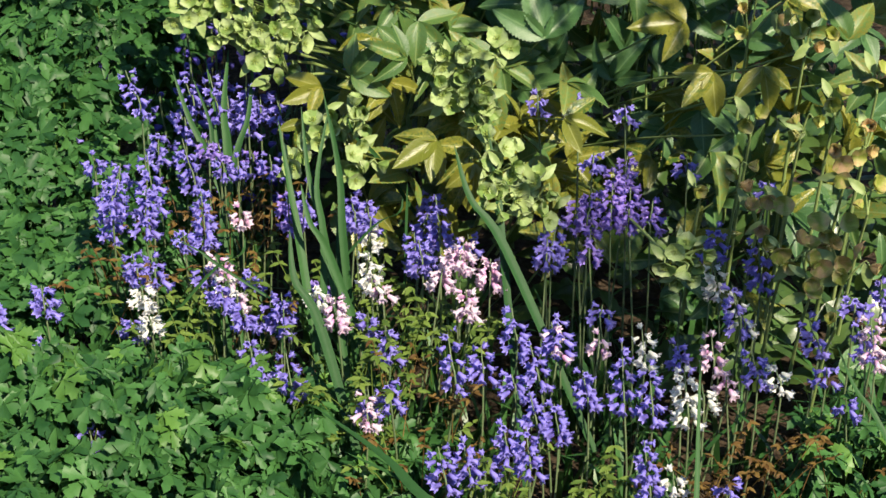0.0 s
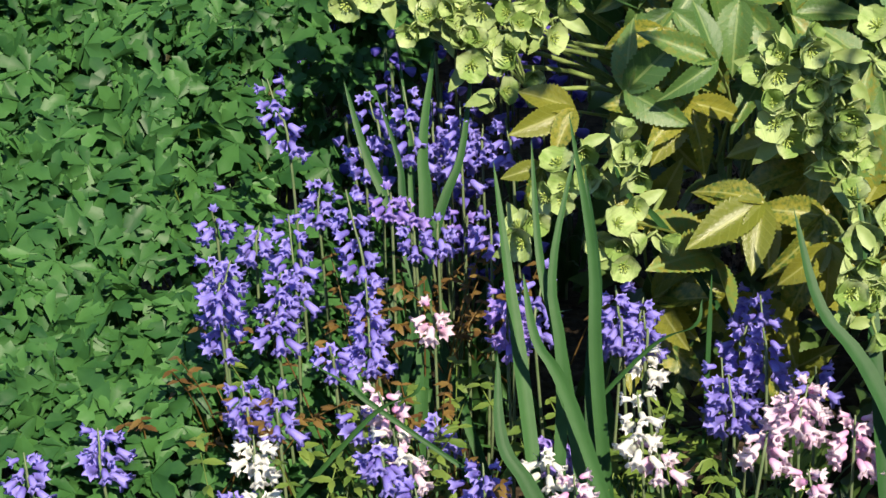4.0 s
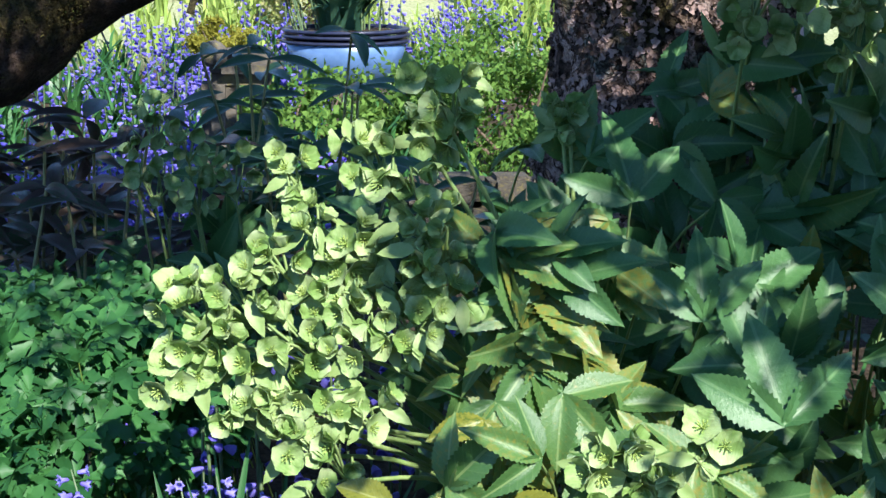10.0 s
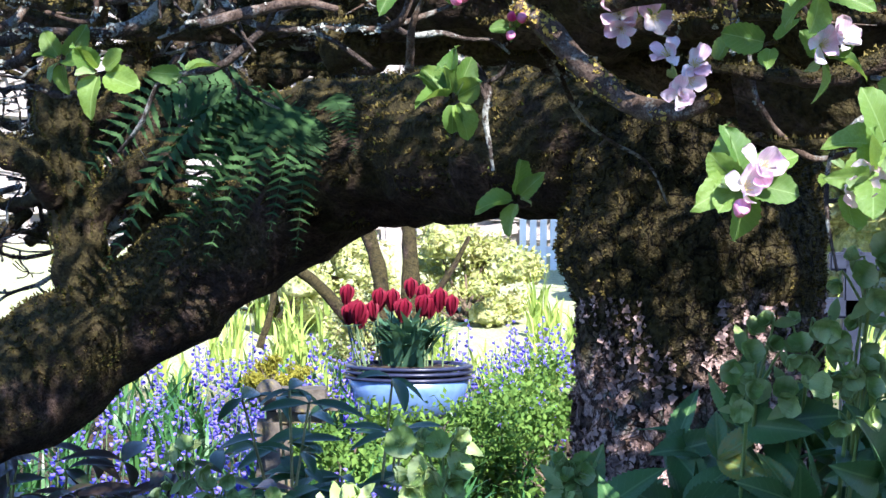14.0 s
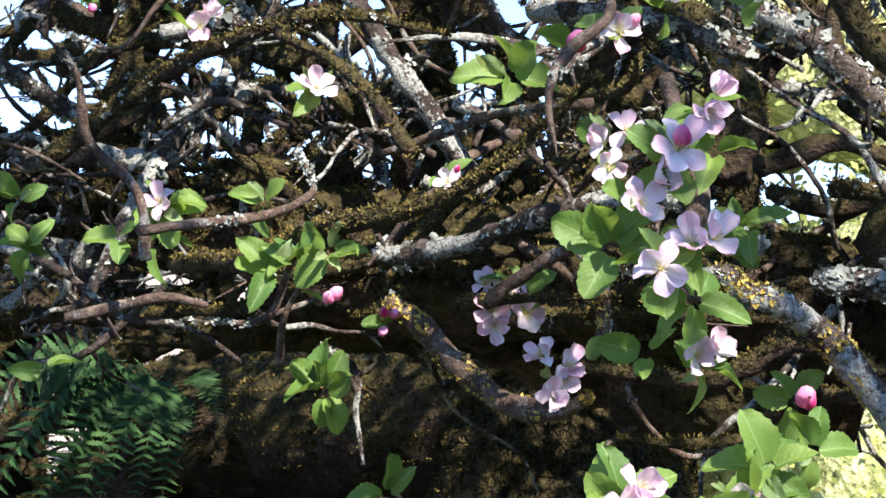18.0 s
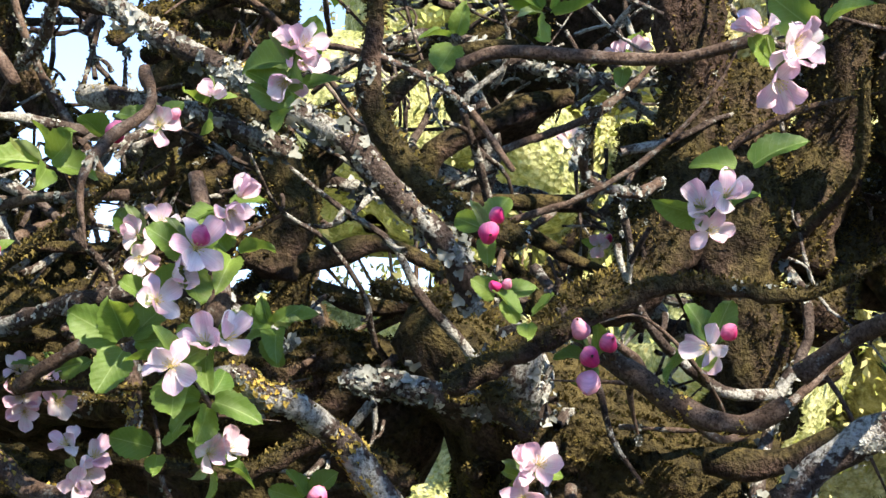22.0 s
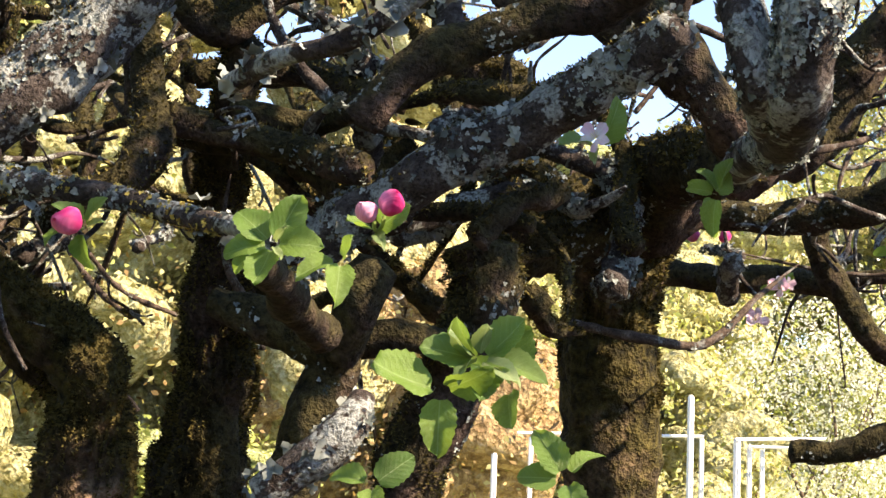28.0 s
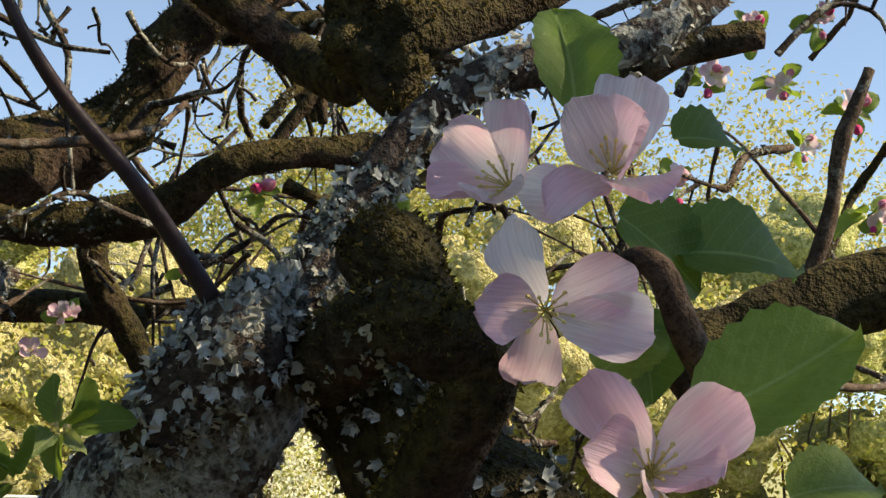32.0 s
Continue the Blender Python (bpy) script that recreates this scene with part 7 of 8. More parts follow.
spur((-0.183, 1.848, 1.756), F19, 3, 0.035, 1, 35)
truss((-0.232, 2.022, 2.044), 0.02, 0, 3, 4, F19, 1.0, 0.03, 36)
spur((-0.092, 2.005, 2.048), F19, 4, 0.035, 0, 37)
spur((0.298, 1.208, 1.544), F19, 7, 0.05, 1, 38)
truss((0.274, 1.211, 1.519), 0.01, 1, 0, 3, F19, 1.1, 0.045, 39)
spur((-0.293, 1.916, 1.801), F19, 4, 0.04, 1, 40)
spur((-0.266, 1.819, 1.744), F19, 4, 0.04, 1, 41)
spur((-0.322, 1.781, 1.626), F19, 5, 0.045, 1, 42)
spur((-0.235, 1.728, 1.621), F19, 2, 0.035, 1, 43)
spur((0.098, 2.108, 1.503), F19, 4, 0.05, 1, 44)
spur((0.287, 1.200, 1.526), F19, 5, 0.05, 1, 45)
spur((-0.444, 2.208, 1.665), F19, 5, 0.05, 1, 46)
spur((-0.032, 1.754, 1.718), F19, 4, 0.045, 1, 47)
spur((-0.316, 2.207, 1.767), F19, 4, 0.045, 1, 48)
spur((-0.151, 1.906, 1.758), F19, 4, 0.045, 1, 49)
spur((0.212, 1.862, 1.719), F19, 3, 0.04, 0, 50)
truss((0.348, 1.413, 1.945), 0.022, 3, 0, 3, F23, 1.0, 0.05, 51)
spur((0.353, 1.428, 1.912), F23, 4, 0.045, 0, 52)
truss((0.501, 1.365, 1.814), 0.01, 0, 2, 3, F23, 1.3, 0.04, 53)
truss((0.517, 1.378, 1.764), 0.008, 0, 2, 3, F23, 0.9, 0.035, 54)
spur((0.536, 1.363, 1.744), F23, 3, 0.042, 0, 55)
truss((0.613, 1.413, 1.723), 0.02, 0, 4, 3, F23, 1.5, 0.042, 56)
truss((0.686, 1.340, 1.730), 0.012, 1, 1, 4, F23, 1.0, 0.045, 57)
truss((0.651, 1.273, 1.827), 0.02, 3, 0, 2, F23, 1.0, 0.055, 58)
spur((0.673, 1.259, 1.856), F23, 2, 0.06, 0, 59)
truss((0.628, 1.117, 1.905), 0.022, 4, 0, 1, F23, 1.1, 0.045, 60)
spur((0.663, 1.121, 1.929), F23, 3, 0.055, 0, 61)
truss((0.777, 1.759, 2.072), 0.015, 2, 0, 3, F23, 0.9, 0.04, 62)
truss((0.915, 2.296, 2.107), 0.008, 1, 0, 2, F23, 0.9, 0.035, 63)
truss((0.970, 2.298, 1.964), 0.012, 1, 1, 1, F23, 0.9, 0.03, 64)
truss((0.592, 0.808, 1.689), 0.008, 1, 0, 4, F23, 1.05, 0.036, 65)
truss((0.594, 0.805, 1.663), 0.003, 0, 1, 0, F23, 1.5, 0.023, 66)
truss((0.581, 0.828, 1.740), 0.004, 0, 1, 4, F23, 1.2, 0.036, 67)
spur((0.602, 0.819, 1.732), F23, 4, 0.040, 2, 68)
truss((0.661, 0.933, 1.629), 0.004, 0, 1, 4, F23, 1.2, 0.027, 69)
truss((0.562, 1.427, 1.623), 0.02, 3, 0, 3, F23, 1.0, 0.042, 70)
spur((0.517, 1.280, 1.966), F23, 5, 0.05, 1, 71)
spur((0.387, 1.604, 1.750), F23, 4, 0.04, 1, 72)
spur((0.467, 1.354, 1.960), F23, 3, 0.045, 0, 73)
spur((0.945, 1.437, 1.989), F23, 2, 0.03, 0, 74)
truss((0.900, 1.115, 1.755), 0.003, 0, 1, 4, F28, 1.7, 0.036, 75)
truss((0.773, 0.689, 1.707), 0.008, 0, 2, 2, F28, 1.0, 0.027, 76)
spur((0.799, 0.795, 1.708), F28, 6, 0.030, 2, 77)
spur((0.808, 0.752, 1.697), F28, 3, 0.027, 0, 78)
spur((0.738, 0.587, 1.637), F28, 5, 0.031, 4, 79)
spur((0.721, 0.593, 1.624), F28, 3, 0.034, 0, 80)
spur((0.763, 0.592, 1.627), F28, 3, 0.030, 1, 81)
spur((0.707, 0.512, 1.588), F28, 4, 0.027, 0, 82)
spur((0.692, 0.602, 1.583), F28, 3, 0.025, 0, 83)
truss((1.237, 0.931, 1.847), 0.01, 1, 0, 2, F28, 0.7, 0.04, 84)
spur((1.353, 0.902, 1.822), F28, 4, 0.035, 0, 85)
truss((2.506, 1.767, 1.985), 0.006, 0, 1, 1, F28, 1.8, 0.04, 86)
truss((2.673, 1.761, 1.870), 0.006, 1, 0, 1, F28, 1.0, 0.035, 87)
truss((2.695, 1.728, 1.921), 0.012, 2, 0, 2, F28, 0.9, 0.04, 88)
truss((2.542, 1.728, 1.995), 0.006, 0, 1, 1, F28, 1.7, 0.035, 89)
truss((2.624, 1.374, 2.065), 0.006, 0, 2, 3, F28, 1.4, 0.04, 90)
truss((2.902, 1.572, 1.821), 0.012, 1, 0, 1, F28, 1.0, 0.035, 91)
truss((2.667, 1.505, 1.975), 0.004, 0, 1, 1, F28, 1.6, 0.03, 92)
truss((2.769, 1.305, 2.263), 0.006, 0, 1, 3, F28, 1.6, 0.035, 93)
spur((2.704, 1.316, 1.889), F28, 4, 0.05, 0, 94)
spur((2.737, 1.238, 2.039), F28, 4, 0.045, 0, 95)
spur((1.401, 0.941, 1.832), F28, 3, 0.032, 0, 96)
spur((1.479, 0.886, 1.981), F28, 2, 0.036, 0, 97)
spur((1.138, 0.519, 1.631), F32, 5, 0.025, 3, 98)
spur((1.118, 0.520, 1.613), F32, 4, 0.025, 2, 99)
truss((2.886, 0.794, 2.292), 0.02, 1, 2, 4, F32, 1.0, 0.045, 100)
truss((3.112, 0.762, 2.369), 0.02, 1, 2, 4, F32, 1.0, 0.045, 101)
truss((2.878, 0.890, 2.093), 0.02, 1, 2, 4, F32, 1.0, 0.045, 102)
truss((2.767, 0.634, 2.143), 0.02, 1, 2, 4, F32, 1.0, 0.045, 103)
truss((3.323, 0.843, 2.242), 0.02, 1, 2, 4, F32, 1.0, 0.045, 104)
truss((3.103, 0.816, 2.281), 0.02, 1, 2, 4, F32, 1.0, 0.045, 105)
truss((2.870, 0.850, 2.232), 0.02, 1, 2, 4, F32, 1.0, 0.045, 106)
truss((2.600, 0.577, 1.985), 0.02, 1, 2, 4, F32, 1.0, 0.045, 107)

# dark bough under the near truss
limb([(1.247, 0.487, 1.669), (1.256, 0.466, 1.651), (1.263, 0.445, 1.628), (1.272, 0.421, 1.608), (1.283, 0.392, 1.585)], [0.016, 0.022, 0.026, 0.026, 0.026], BARK, moss=0.25, tufts=0.003, leafy=0.25, sides=20, rough=0.3)
# lichen crust on the near bough
limb([(1.179, 0.515, 1.634), (1.172, 0.486, 1.657), (1.180, 0.473, 1.674), (1.196, 0.470, 1.688)], [0.013, 0.018, 0.014, 0.006], GREYBARK, lichen=0.3, leafy=1.1, flake=0.0014, sides=20, rough=0.4)

# the near truss
blossom((1.094, 0.306, 1.695), (-0.75, -0.45, 0.35), 1.2, 0.42, 901)
blossom((1.092, 0.324, 1.658), (-0.85, -0.42, -0.25), 1.2, 0.92, 902)
blossom((1.118, 0.347, 1.699), (-0.9, 0.1, 0.15), 1.1, 0.75, 903)
blossom((1.074, 0.287, 1.613), (-0.8, -0.45, 0.1), 1.2, 0.55, 904)


def near_leaf(base, tip, k):
    way = np.array(tip) - np.array(base)
    part("leaf", APPLE["leaf"][k], tree, pose1(base, way, (-0.7, -0.45, 0.5), float(np.linalg.norm(way))))


near_leaf((1.114, 0.325, 1.719), (1.115, 0.329, 1.758), 2)
near_leaf((1.127, 0.300, 1.712), (1.146, 0.283, 1.718), 0)
near_leaf((1.133, 0.319, 1.692), (1.158, 0.297, 1.675), 1)
near_leaf((1.152, 0.307, 1.683), (1.179, 0.273, 1.690), 0)
near_leaf((1.115, 0.287, 1.631), (1.140, 0.252, 1.650), 3)
near_leaf((1.129, 0.322, 1.645), (1.144, 0.308, 1.663), 1)
near_leaf((1.149, 0.272, 1.611), (1.170, 0.249, 1.621), 0)
near_leaf((1.140, 0.316, 1.663), (1.159, 0.312, 1.638), 1)
near_leaf((1.130, 0.361, 1.717), (1.133, 0.383, 1.707), 0)

for kind, mat, label in (("moss", MOSS, "brown-green moss"), ("green_moss", MOSS_GREEN, "fresh green moss"), ("lichen", LICHEN, "pale grey leafy lichen"), ("golden_lichen", LICHEN_GOLD, "golden crusty lichen"), ("leafy_lichen", LEAFY, "ruffled grey leafy lichen"), ("bark_flakes", FLAKY, "lifting flakes of pinkish-brown bark")):
    if MOSS_SETS[kind]:
        part(kind, build(kind, *joined(MOSS_SETS[kind]), mat), tree, label=label, kind="stuff")


# ---------- an added wall, out of view, that closes the place behind ---
def slab(name, x0, x1, y0, y1, z0, z1, mat, bevel=0.02):
    bm = bmesh.new()
    bmesh.ops.create_cube(bm, size=1.0, matrix=Matrix.Translation(((x0 + x1) / 2, (y0 + y1) / 2, (z0 + z1) / 2)) @ Matrix.Diagonal((x1 - x0, y1 - y0, z1 - z0, 1)))
    bmesh.ops.bevel(bm, geom=bm.edges[:], offset=bevel, segments=2, affect="EDGES")
    me = bpy.data.meshes.new(name)
    bm.to_mesh(me)
    bm.free()
    me.materials.append(mat)
    return me


WALL = bark_mat("rendered_wall", [(0.3, (0.30, 0.28, 0.25)), (0.6, (0.42, 0.40, 0.36)), (0.8, (0.5, 0.48, 0.44))], 3, 0.004)
tagged(new("unseen_wall_south", slab("unseen_wall_south", -9.0, 12.0, -5.2, -4.8, -0.2, 2.6, WALL)), "plain rendered wall added out of view to close the south side", "wall", kind="structure")

# ---------- shrubs and far planting ----------
def leaves_mat(name, a, b, thin=0.3):
    return leaf_mat(name, a, b, 0.75, thin, island=True, spec=0.1)


GOLD = leaves_mat("golden_foliage", (0.22, 0.21, 0.085), (0.50, 0.48, 0.24))
LIME = leaves_mat("lime_foliage", (0.17, 0.21, 0.05), (0.42, 0.45, 0.15))
RUST = leaves_mat("rust_foliage", (0.20, 0.13, 0.06), (0.44, 0.31, 0.15))
MIDGREEN = leaves_mat("green_foliage", (0.045, 0.105, 0.02), (0.15, 0.25, 0.05))
SNOW = leaves_mat("white_blossom_mass", (0.60, 0.62, 0.55), (0.84, 0.84, 0.80))
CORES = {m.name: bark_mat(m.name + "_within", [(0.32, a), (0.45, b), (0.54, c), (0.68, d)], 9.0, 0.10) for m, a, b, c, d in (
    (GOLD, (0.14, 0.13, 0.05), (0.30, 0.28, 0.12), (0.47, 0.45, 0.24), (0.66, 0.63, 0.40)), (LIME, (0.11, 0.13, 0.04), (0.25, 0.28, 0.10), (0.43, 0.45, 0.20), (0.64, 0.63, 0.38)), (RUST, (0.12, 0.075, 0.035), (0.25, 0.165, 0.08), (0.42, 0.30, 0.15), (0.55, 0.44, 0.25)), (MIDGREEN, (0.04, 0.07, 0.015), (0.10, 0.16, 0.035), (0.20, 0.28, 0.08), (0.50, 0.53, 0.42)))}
BRANCH = bark_mat("shrub_bark", [(0.3, (0.05, 0.035, 0.025)), (0.7, (0.16, 0.12, 0.085))], 20, 0.004)
SMALL_LEAF = (np.array([(0, 0, 0), (0.26, 0.42, 0.08), (0.02, 1, -0.1), (-0.26, 0.45, 0.08)]), np.array([[0, 1, 2, 3]]))


def shrub(name, at, rx, rz, label, mats, count, leaf, seed=0, category="shrub", shares=(1.0,), lumps=26, group="", hollow=0.55):
    """A bush: stems from the ground and lumps of small leaves with gaps between."""
    r = np.random.default_rng(4000 + seed)
    root = thing(name, at, label, category, group)
    at = np.array(at, float)
    c = at + [0, 0, rz]
    d = unit(r.normal(size=(lumps, 3)) * [1, 1, 0.9])
    L = c + d * [rx, rx, rz] * r.uniform(hollow, 1.0, (lumps, 1))
    L[:, 2] = np.maximum(L[:, 2], at[2] + 0.08 * rz)
    stems = []
    for p in L[:14]:
        V, F, _ = sweep(spline([at + r.normal(0, 0.05 * rx, 3) * [1, 1, 0], (at + p) / 2 + r.normal(0, 0.1 * rx, 3), p], 7), np.linspace(0.035, 0.006, 7) * min(1.0, rx), 6)
        stems.append((V, F))
    part("stems", build("stems", *joined(stems), BRANCH), root, kind="stuff")
    lump_r = 0.30 * min(rx, rz) * r.uniform(0.6, 1.3, lumps)
    u, a = np.meshgrid(np.linspace(0.04, 0.96, 13) * math.pi, np.linspace(0, 2 * math.pi, 20, endpoint=False), indexing="ij")
    B = np.stack([np.sin(u) * np.cos(a), np.sin(u) * np.sin(a), np.cos(u)], -1).reshape(-1, 3)
    core = []
    for p, q in zip(L, lump_r):
        C = p + q * 0.95 * B * [1, 1, 0.8] * (1 + 0.55 * wobble(p + q * B, q * 0.5, seed))[:, None]
        C[:, 2] = np.maximum(C[:, 2], at[2] + 0.01)
        core.append((C, grid_faces(13, 20, True)))
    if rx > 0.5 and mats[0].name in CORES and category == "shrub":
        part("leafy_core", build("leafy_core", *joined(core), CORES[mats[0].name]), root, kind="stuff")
    for mat, share in zip(mats, shares):
        n = int((1.0 if rx > 1.0 and category == "shrub" else 1.5) * count * share)
        i = r.integers(0, lumps, n)
        off = unit(r.normal(size=(n, 3))) * (lump_r[i] * 1.5 * r.random(n) ** 0.5)[:, None] * [1, 1, 0.8]
        P = L[i] + off
        P[:, 2] = np.maximum(P[:, 2], at[2] + 0.02)
        M = poses(P, r.normal(size=(n, 3)), unit(P - c) + 0.7 * r.normal(size=(n, 3)) + [0, 0, 0.4], 0.88 * leaf * r.uniform(0.6, 1.3, n))
        part("foliage", build("foliage", *strew(SMALL_LEAF, M), mat), root, kind="stuff")
    return root


def g(x, y):
    return (x, y, float(ground_z(x, y)))


shrub("golden_shrub", g(0.30, 14.0), 0.55, 0.42, "sunlit yellow-green rounded shrub", (LIME, GOLD), 5000, 0.05, 1, shares=(0.7, 0.3))
shrub("golden_shrub", g(2.6, 15.0), 1.1, 0.8, "sunlit yellow-green rounded shrub", (GOLD,), 3500, 0.06, 2)
shrub("green_shrub", g(0.62, 7.2), 0.42, 0.36, "low ferny green bush", (MIDGREEN,), 5000, 0.035, 3)
shrub("green_shrub", g(-0.25, 7.35), 0.30, 0.25, "dark leafy clump in front of the tub", (MIDGREEN,), 2200, 0.04, 5)
shrub("green_shrub", g(0.18, 7.45), 0.28, 0.24, "dark leafy clump in front of the tub", (MIDGREEN,), 2000, 0.04, 6)
shrub("green_shrub", g(1.25, 7.5), 0.40, 0.34, "low ferny green bush", (MIDGREEN,), 3000, 0.035, 4)
for k, (x, y, rx, rz, mats, n, lf, lab, nm) in enumerate((
    (5.0, 14.0, 2.6, 3.1, (LIME, GOLD), 22320, 0.092, "tall sunlit golden-green shrub", "golden_shrub"),
    (8.5, 15.5, 2.9, 3.5, (GOLD, LIME), 22320, 0.092, "tall sunlit golden-green shrub", "golden_shrub"),
    (11.5, 14.5, 2.8, 3.5, (GOLD, RUST), 22320, 0.092, "golden and rust-coloured hedge shrub", "rust_shrub"),
    (11.6, 11.7, 1.5, 1.45, (RUST, GOLD), 20000, 0.075, "rust-brown hedge shrub in sun", "rust_shrub"),
    (14.6, 11.7, 1.7, 1.2, (GOLD, LIME), 20000, 0.075, "low sunlit golden shrub", "golden_shrub"),
    (8.9, 11.0, 0.9, 0.72, (LIME,), 6000, 0.07, "low lime-green rounded leafy bush", "lime_shrub"),
    (24.0, 21.0, 4.0, 2.6, (GOLD, LIME), 24800, 0.147, "tall sunlit golden shrub on the slope", "golden_shrub"),
    (30.0, 19.5, 5.0, 3.0, (GOLD, LIME), 24800, 0.166, "tall sunlit golden shrub on the slope", "golden_shrub"),
    (27.0, 25.0, 5.0, 3.4, (LIME, GOLD), 22320, 0.166, "tall sunlit golden shrub on the slope", "golden_shrub"),
    (33.0, 14.0, 5.0, 3.0, (GOLD, LIME), 22320, 0.166, "tall sunlit golden shrub on the slope", "golden_shrub"),
    (36.0, 9.0, 5.5, 3.0, (LIME, GOLD), 19840, 0.166, "tall sunlit golden shrub on the slope", "golden_shrub"),
)):
    shrub(nm, g(x, y), rx, rz, lab, mats, n, lf, 10 + k, shares=(0.65, 0.35) if len(mats) > 1 else (1.0,), group="shrubs on the slope", lumps=34)
shrub("white_blossom_shrub", g(17.4, 10.9), 1.8, 1.5, "shrub covered in white blossom", (SNOW, LIME), 26000, 0.06, 40, shares=(0.65, 0.35), lumps=40)
shrub("far_tree", g(40.0, 22.0), 5.5, 6.0, "far tree with thin golden spring leaves", (GOLD, LIME), 30000, 0.19, 41, "tree", shares=(0.6, 0.4), lumps=60, hollow=0.2)
shrub("far_tree", g(44.0, 14.0), 5.0, 5.0, "far tree with thin golden spring leaves", (GOLD, LIME), 24000, 0.19, 42, "tree", shares=(0.6, 0.4), lumps=60, hollow=0.2)

# ---------- the stone wall and the white gate ----------
STONE = bark_mat("wall_stone", [(0.3, (0.15, 0.13, 0.118)), (0.5, (0.28, 0.25, 0.23)), (0.75, (0.46, 0.42, 0.395))], 6, 0.01)
MORTAR = bark_mat("wall_mortar", [(0.3, (0.16, 0.145, 0.13)), (0.7, (0.30, 0.275, 0.25))], 5, 0.01)
WHITE_PAINT = plain_mat("white_paint", (0.74, 0.74, 0.72), (0.84, 0.84, 0.82), 20, 0.5, 0.0005)
wall = tagged(new("wall_north", slab("wall_north", -9.0, 5.0, 20.15, 20.7, 0.2, 4.1, MORTAR, 0.03)), "rubble stone garden building wall in full sun", "wall", kind="structure")
stones = [slab("stone", -0.5, 0.5, -0.5, 0.5, -0.5, 0.5, STONE, 0.16) for k in range(3)]
for row in range(13):
    x = -5.0 + 0.15 * rng.random()
    while x < 2.6:
        w, hgt = rng.uniform(0.22, 0.66), rng.uniform(0.17, 0.30)
        ob = under(new("stone", stones[int(rng.integers(3))]), wall)
        ob.matrix_basis = pose(x + w / 2, 20.12, 0.75 + row * 0.25 + rng.normal(0, 0.035), rng.normal(0, 3), rng.normal(0, 8), rng.normal(0, 3)) @ Matrix.Diagonal((w * 0.96, rng.uniform(0.12, 0.2), hgt * rng.uniform(0.85, 1.0), 1))
        x += w
gate = thing("picket_gate", (1.3, 18.0, 0.6), "white painted picket gate with pointed pales", "gate")
for k in range(9):
    bm = bmesh.new()
    pts = [bm.verts.new((x, y, z)) for y in (-0.012, 0.012) for x, z in ((-0.032, 0), (0.032, 0), (0.032, 1.0), (0, 1.08), (-0.032, 1.0))]
    bm.faces.new(pts[:5]), bm.faces.new(pts[:4:-1])
    for i in range(5):
        bm.faces.new((pts[i], pts[i + 5], pts[(i + 1) % 5 + 5], pts[(i + 1) % 5]))
    bmesh.ops.recalc_face_normals(bm, faces=bm.faces)
    me = bpy.data.meshes.new("pale")
    bm.to_mesh(me)
    bm.free()
    me.materials.append(WHITE_PAINT)
    part("pale", me, gate, pose(0.92 + 0.10 * k, 17.97, 0.62))
for z in (0.85, 1.42):
    part("rail", slab("rail", 0.85, 1.80, 17.99, 18.03, z, z + 0.07, WHITE_PAINT, 0.006), gate)

# ---------- the tub of tulips, and the stone trough ----------
TUB = plain_mat("blue_glaze", (0.06, 0.11, 0.24), (0.12, 0.20, 0.36), 12, 0.25, 0.0006, spec=0.6)
RIM = plain_mat("dark_rim", (0.010, 0.012, 0.03), (0.03, 0.035, 0.07), 30, 0.3, 0.0005)
RED = bloom_mat("tulip_petal", (0.08, 0.003, 0.012), (0.19, 0.008, 0.026), 0.06, 0.2, 0.2)
tub = thing("flower_tub", (-0.09, 8.45, 0.45), "blue glazed oval tub with a dark banded rim", "planter")


def lathe(profile, sides=48, squash=(1.0, 1.0)):
    a = np.linspace(0, 2 * math.pi, sides, endpoint=False)
    V = np.concatenate([np.stack([r * squash[0] * np.cos(a), r * squash[1] * np.sin(a), np.full(sides, z)], -1) for r, z in profile])
    return V, grid_faces(len(profile), sides, True)


at = Matrix.Translation((-0.09, 8.45, 0.46))
part("body", build("body", *lathe([(0.02, 0.0), (0.235, 0.0), (0.262, 0.10), (0.278, 0.165), (0.26, 0.17), (0.25, 0.12)], 48, (1, 0.75)), TUB), tub, at)
for z in (0.166, 0.192, 0.216):
    part("rim_band", build("rim_band", *lathe([(0.278, z), (0.292, z + 0.003), (0.294, z + 0.012), (0.285, z + 0.016), (0.26, z + 0.016), (0.26, z)], 48, (1, 0.75)), RIM), tub, at)
part("soil", build("soil", *lathe([(0.262, 0.21), (0.2, 0.222), (0.001, 0.225)], 32, (1, 0.75)), SOIL), tub, at)
part("plinth", slab("plinth", -0.30, 0.12, 8.30, 8.60, 0.20, 0.458, bark_mat("dark_stone", [(0.3, (0.02, 0.018, 0.015)), (0.7, (0.09, 0.08, 0.07))], 12, 0.01), 0.02), tub)
cup_petal = build("petal", *petal(0.068, 0.046, 0.62, 7), RED)
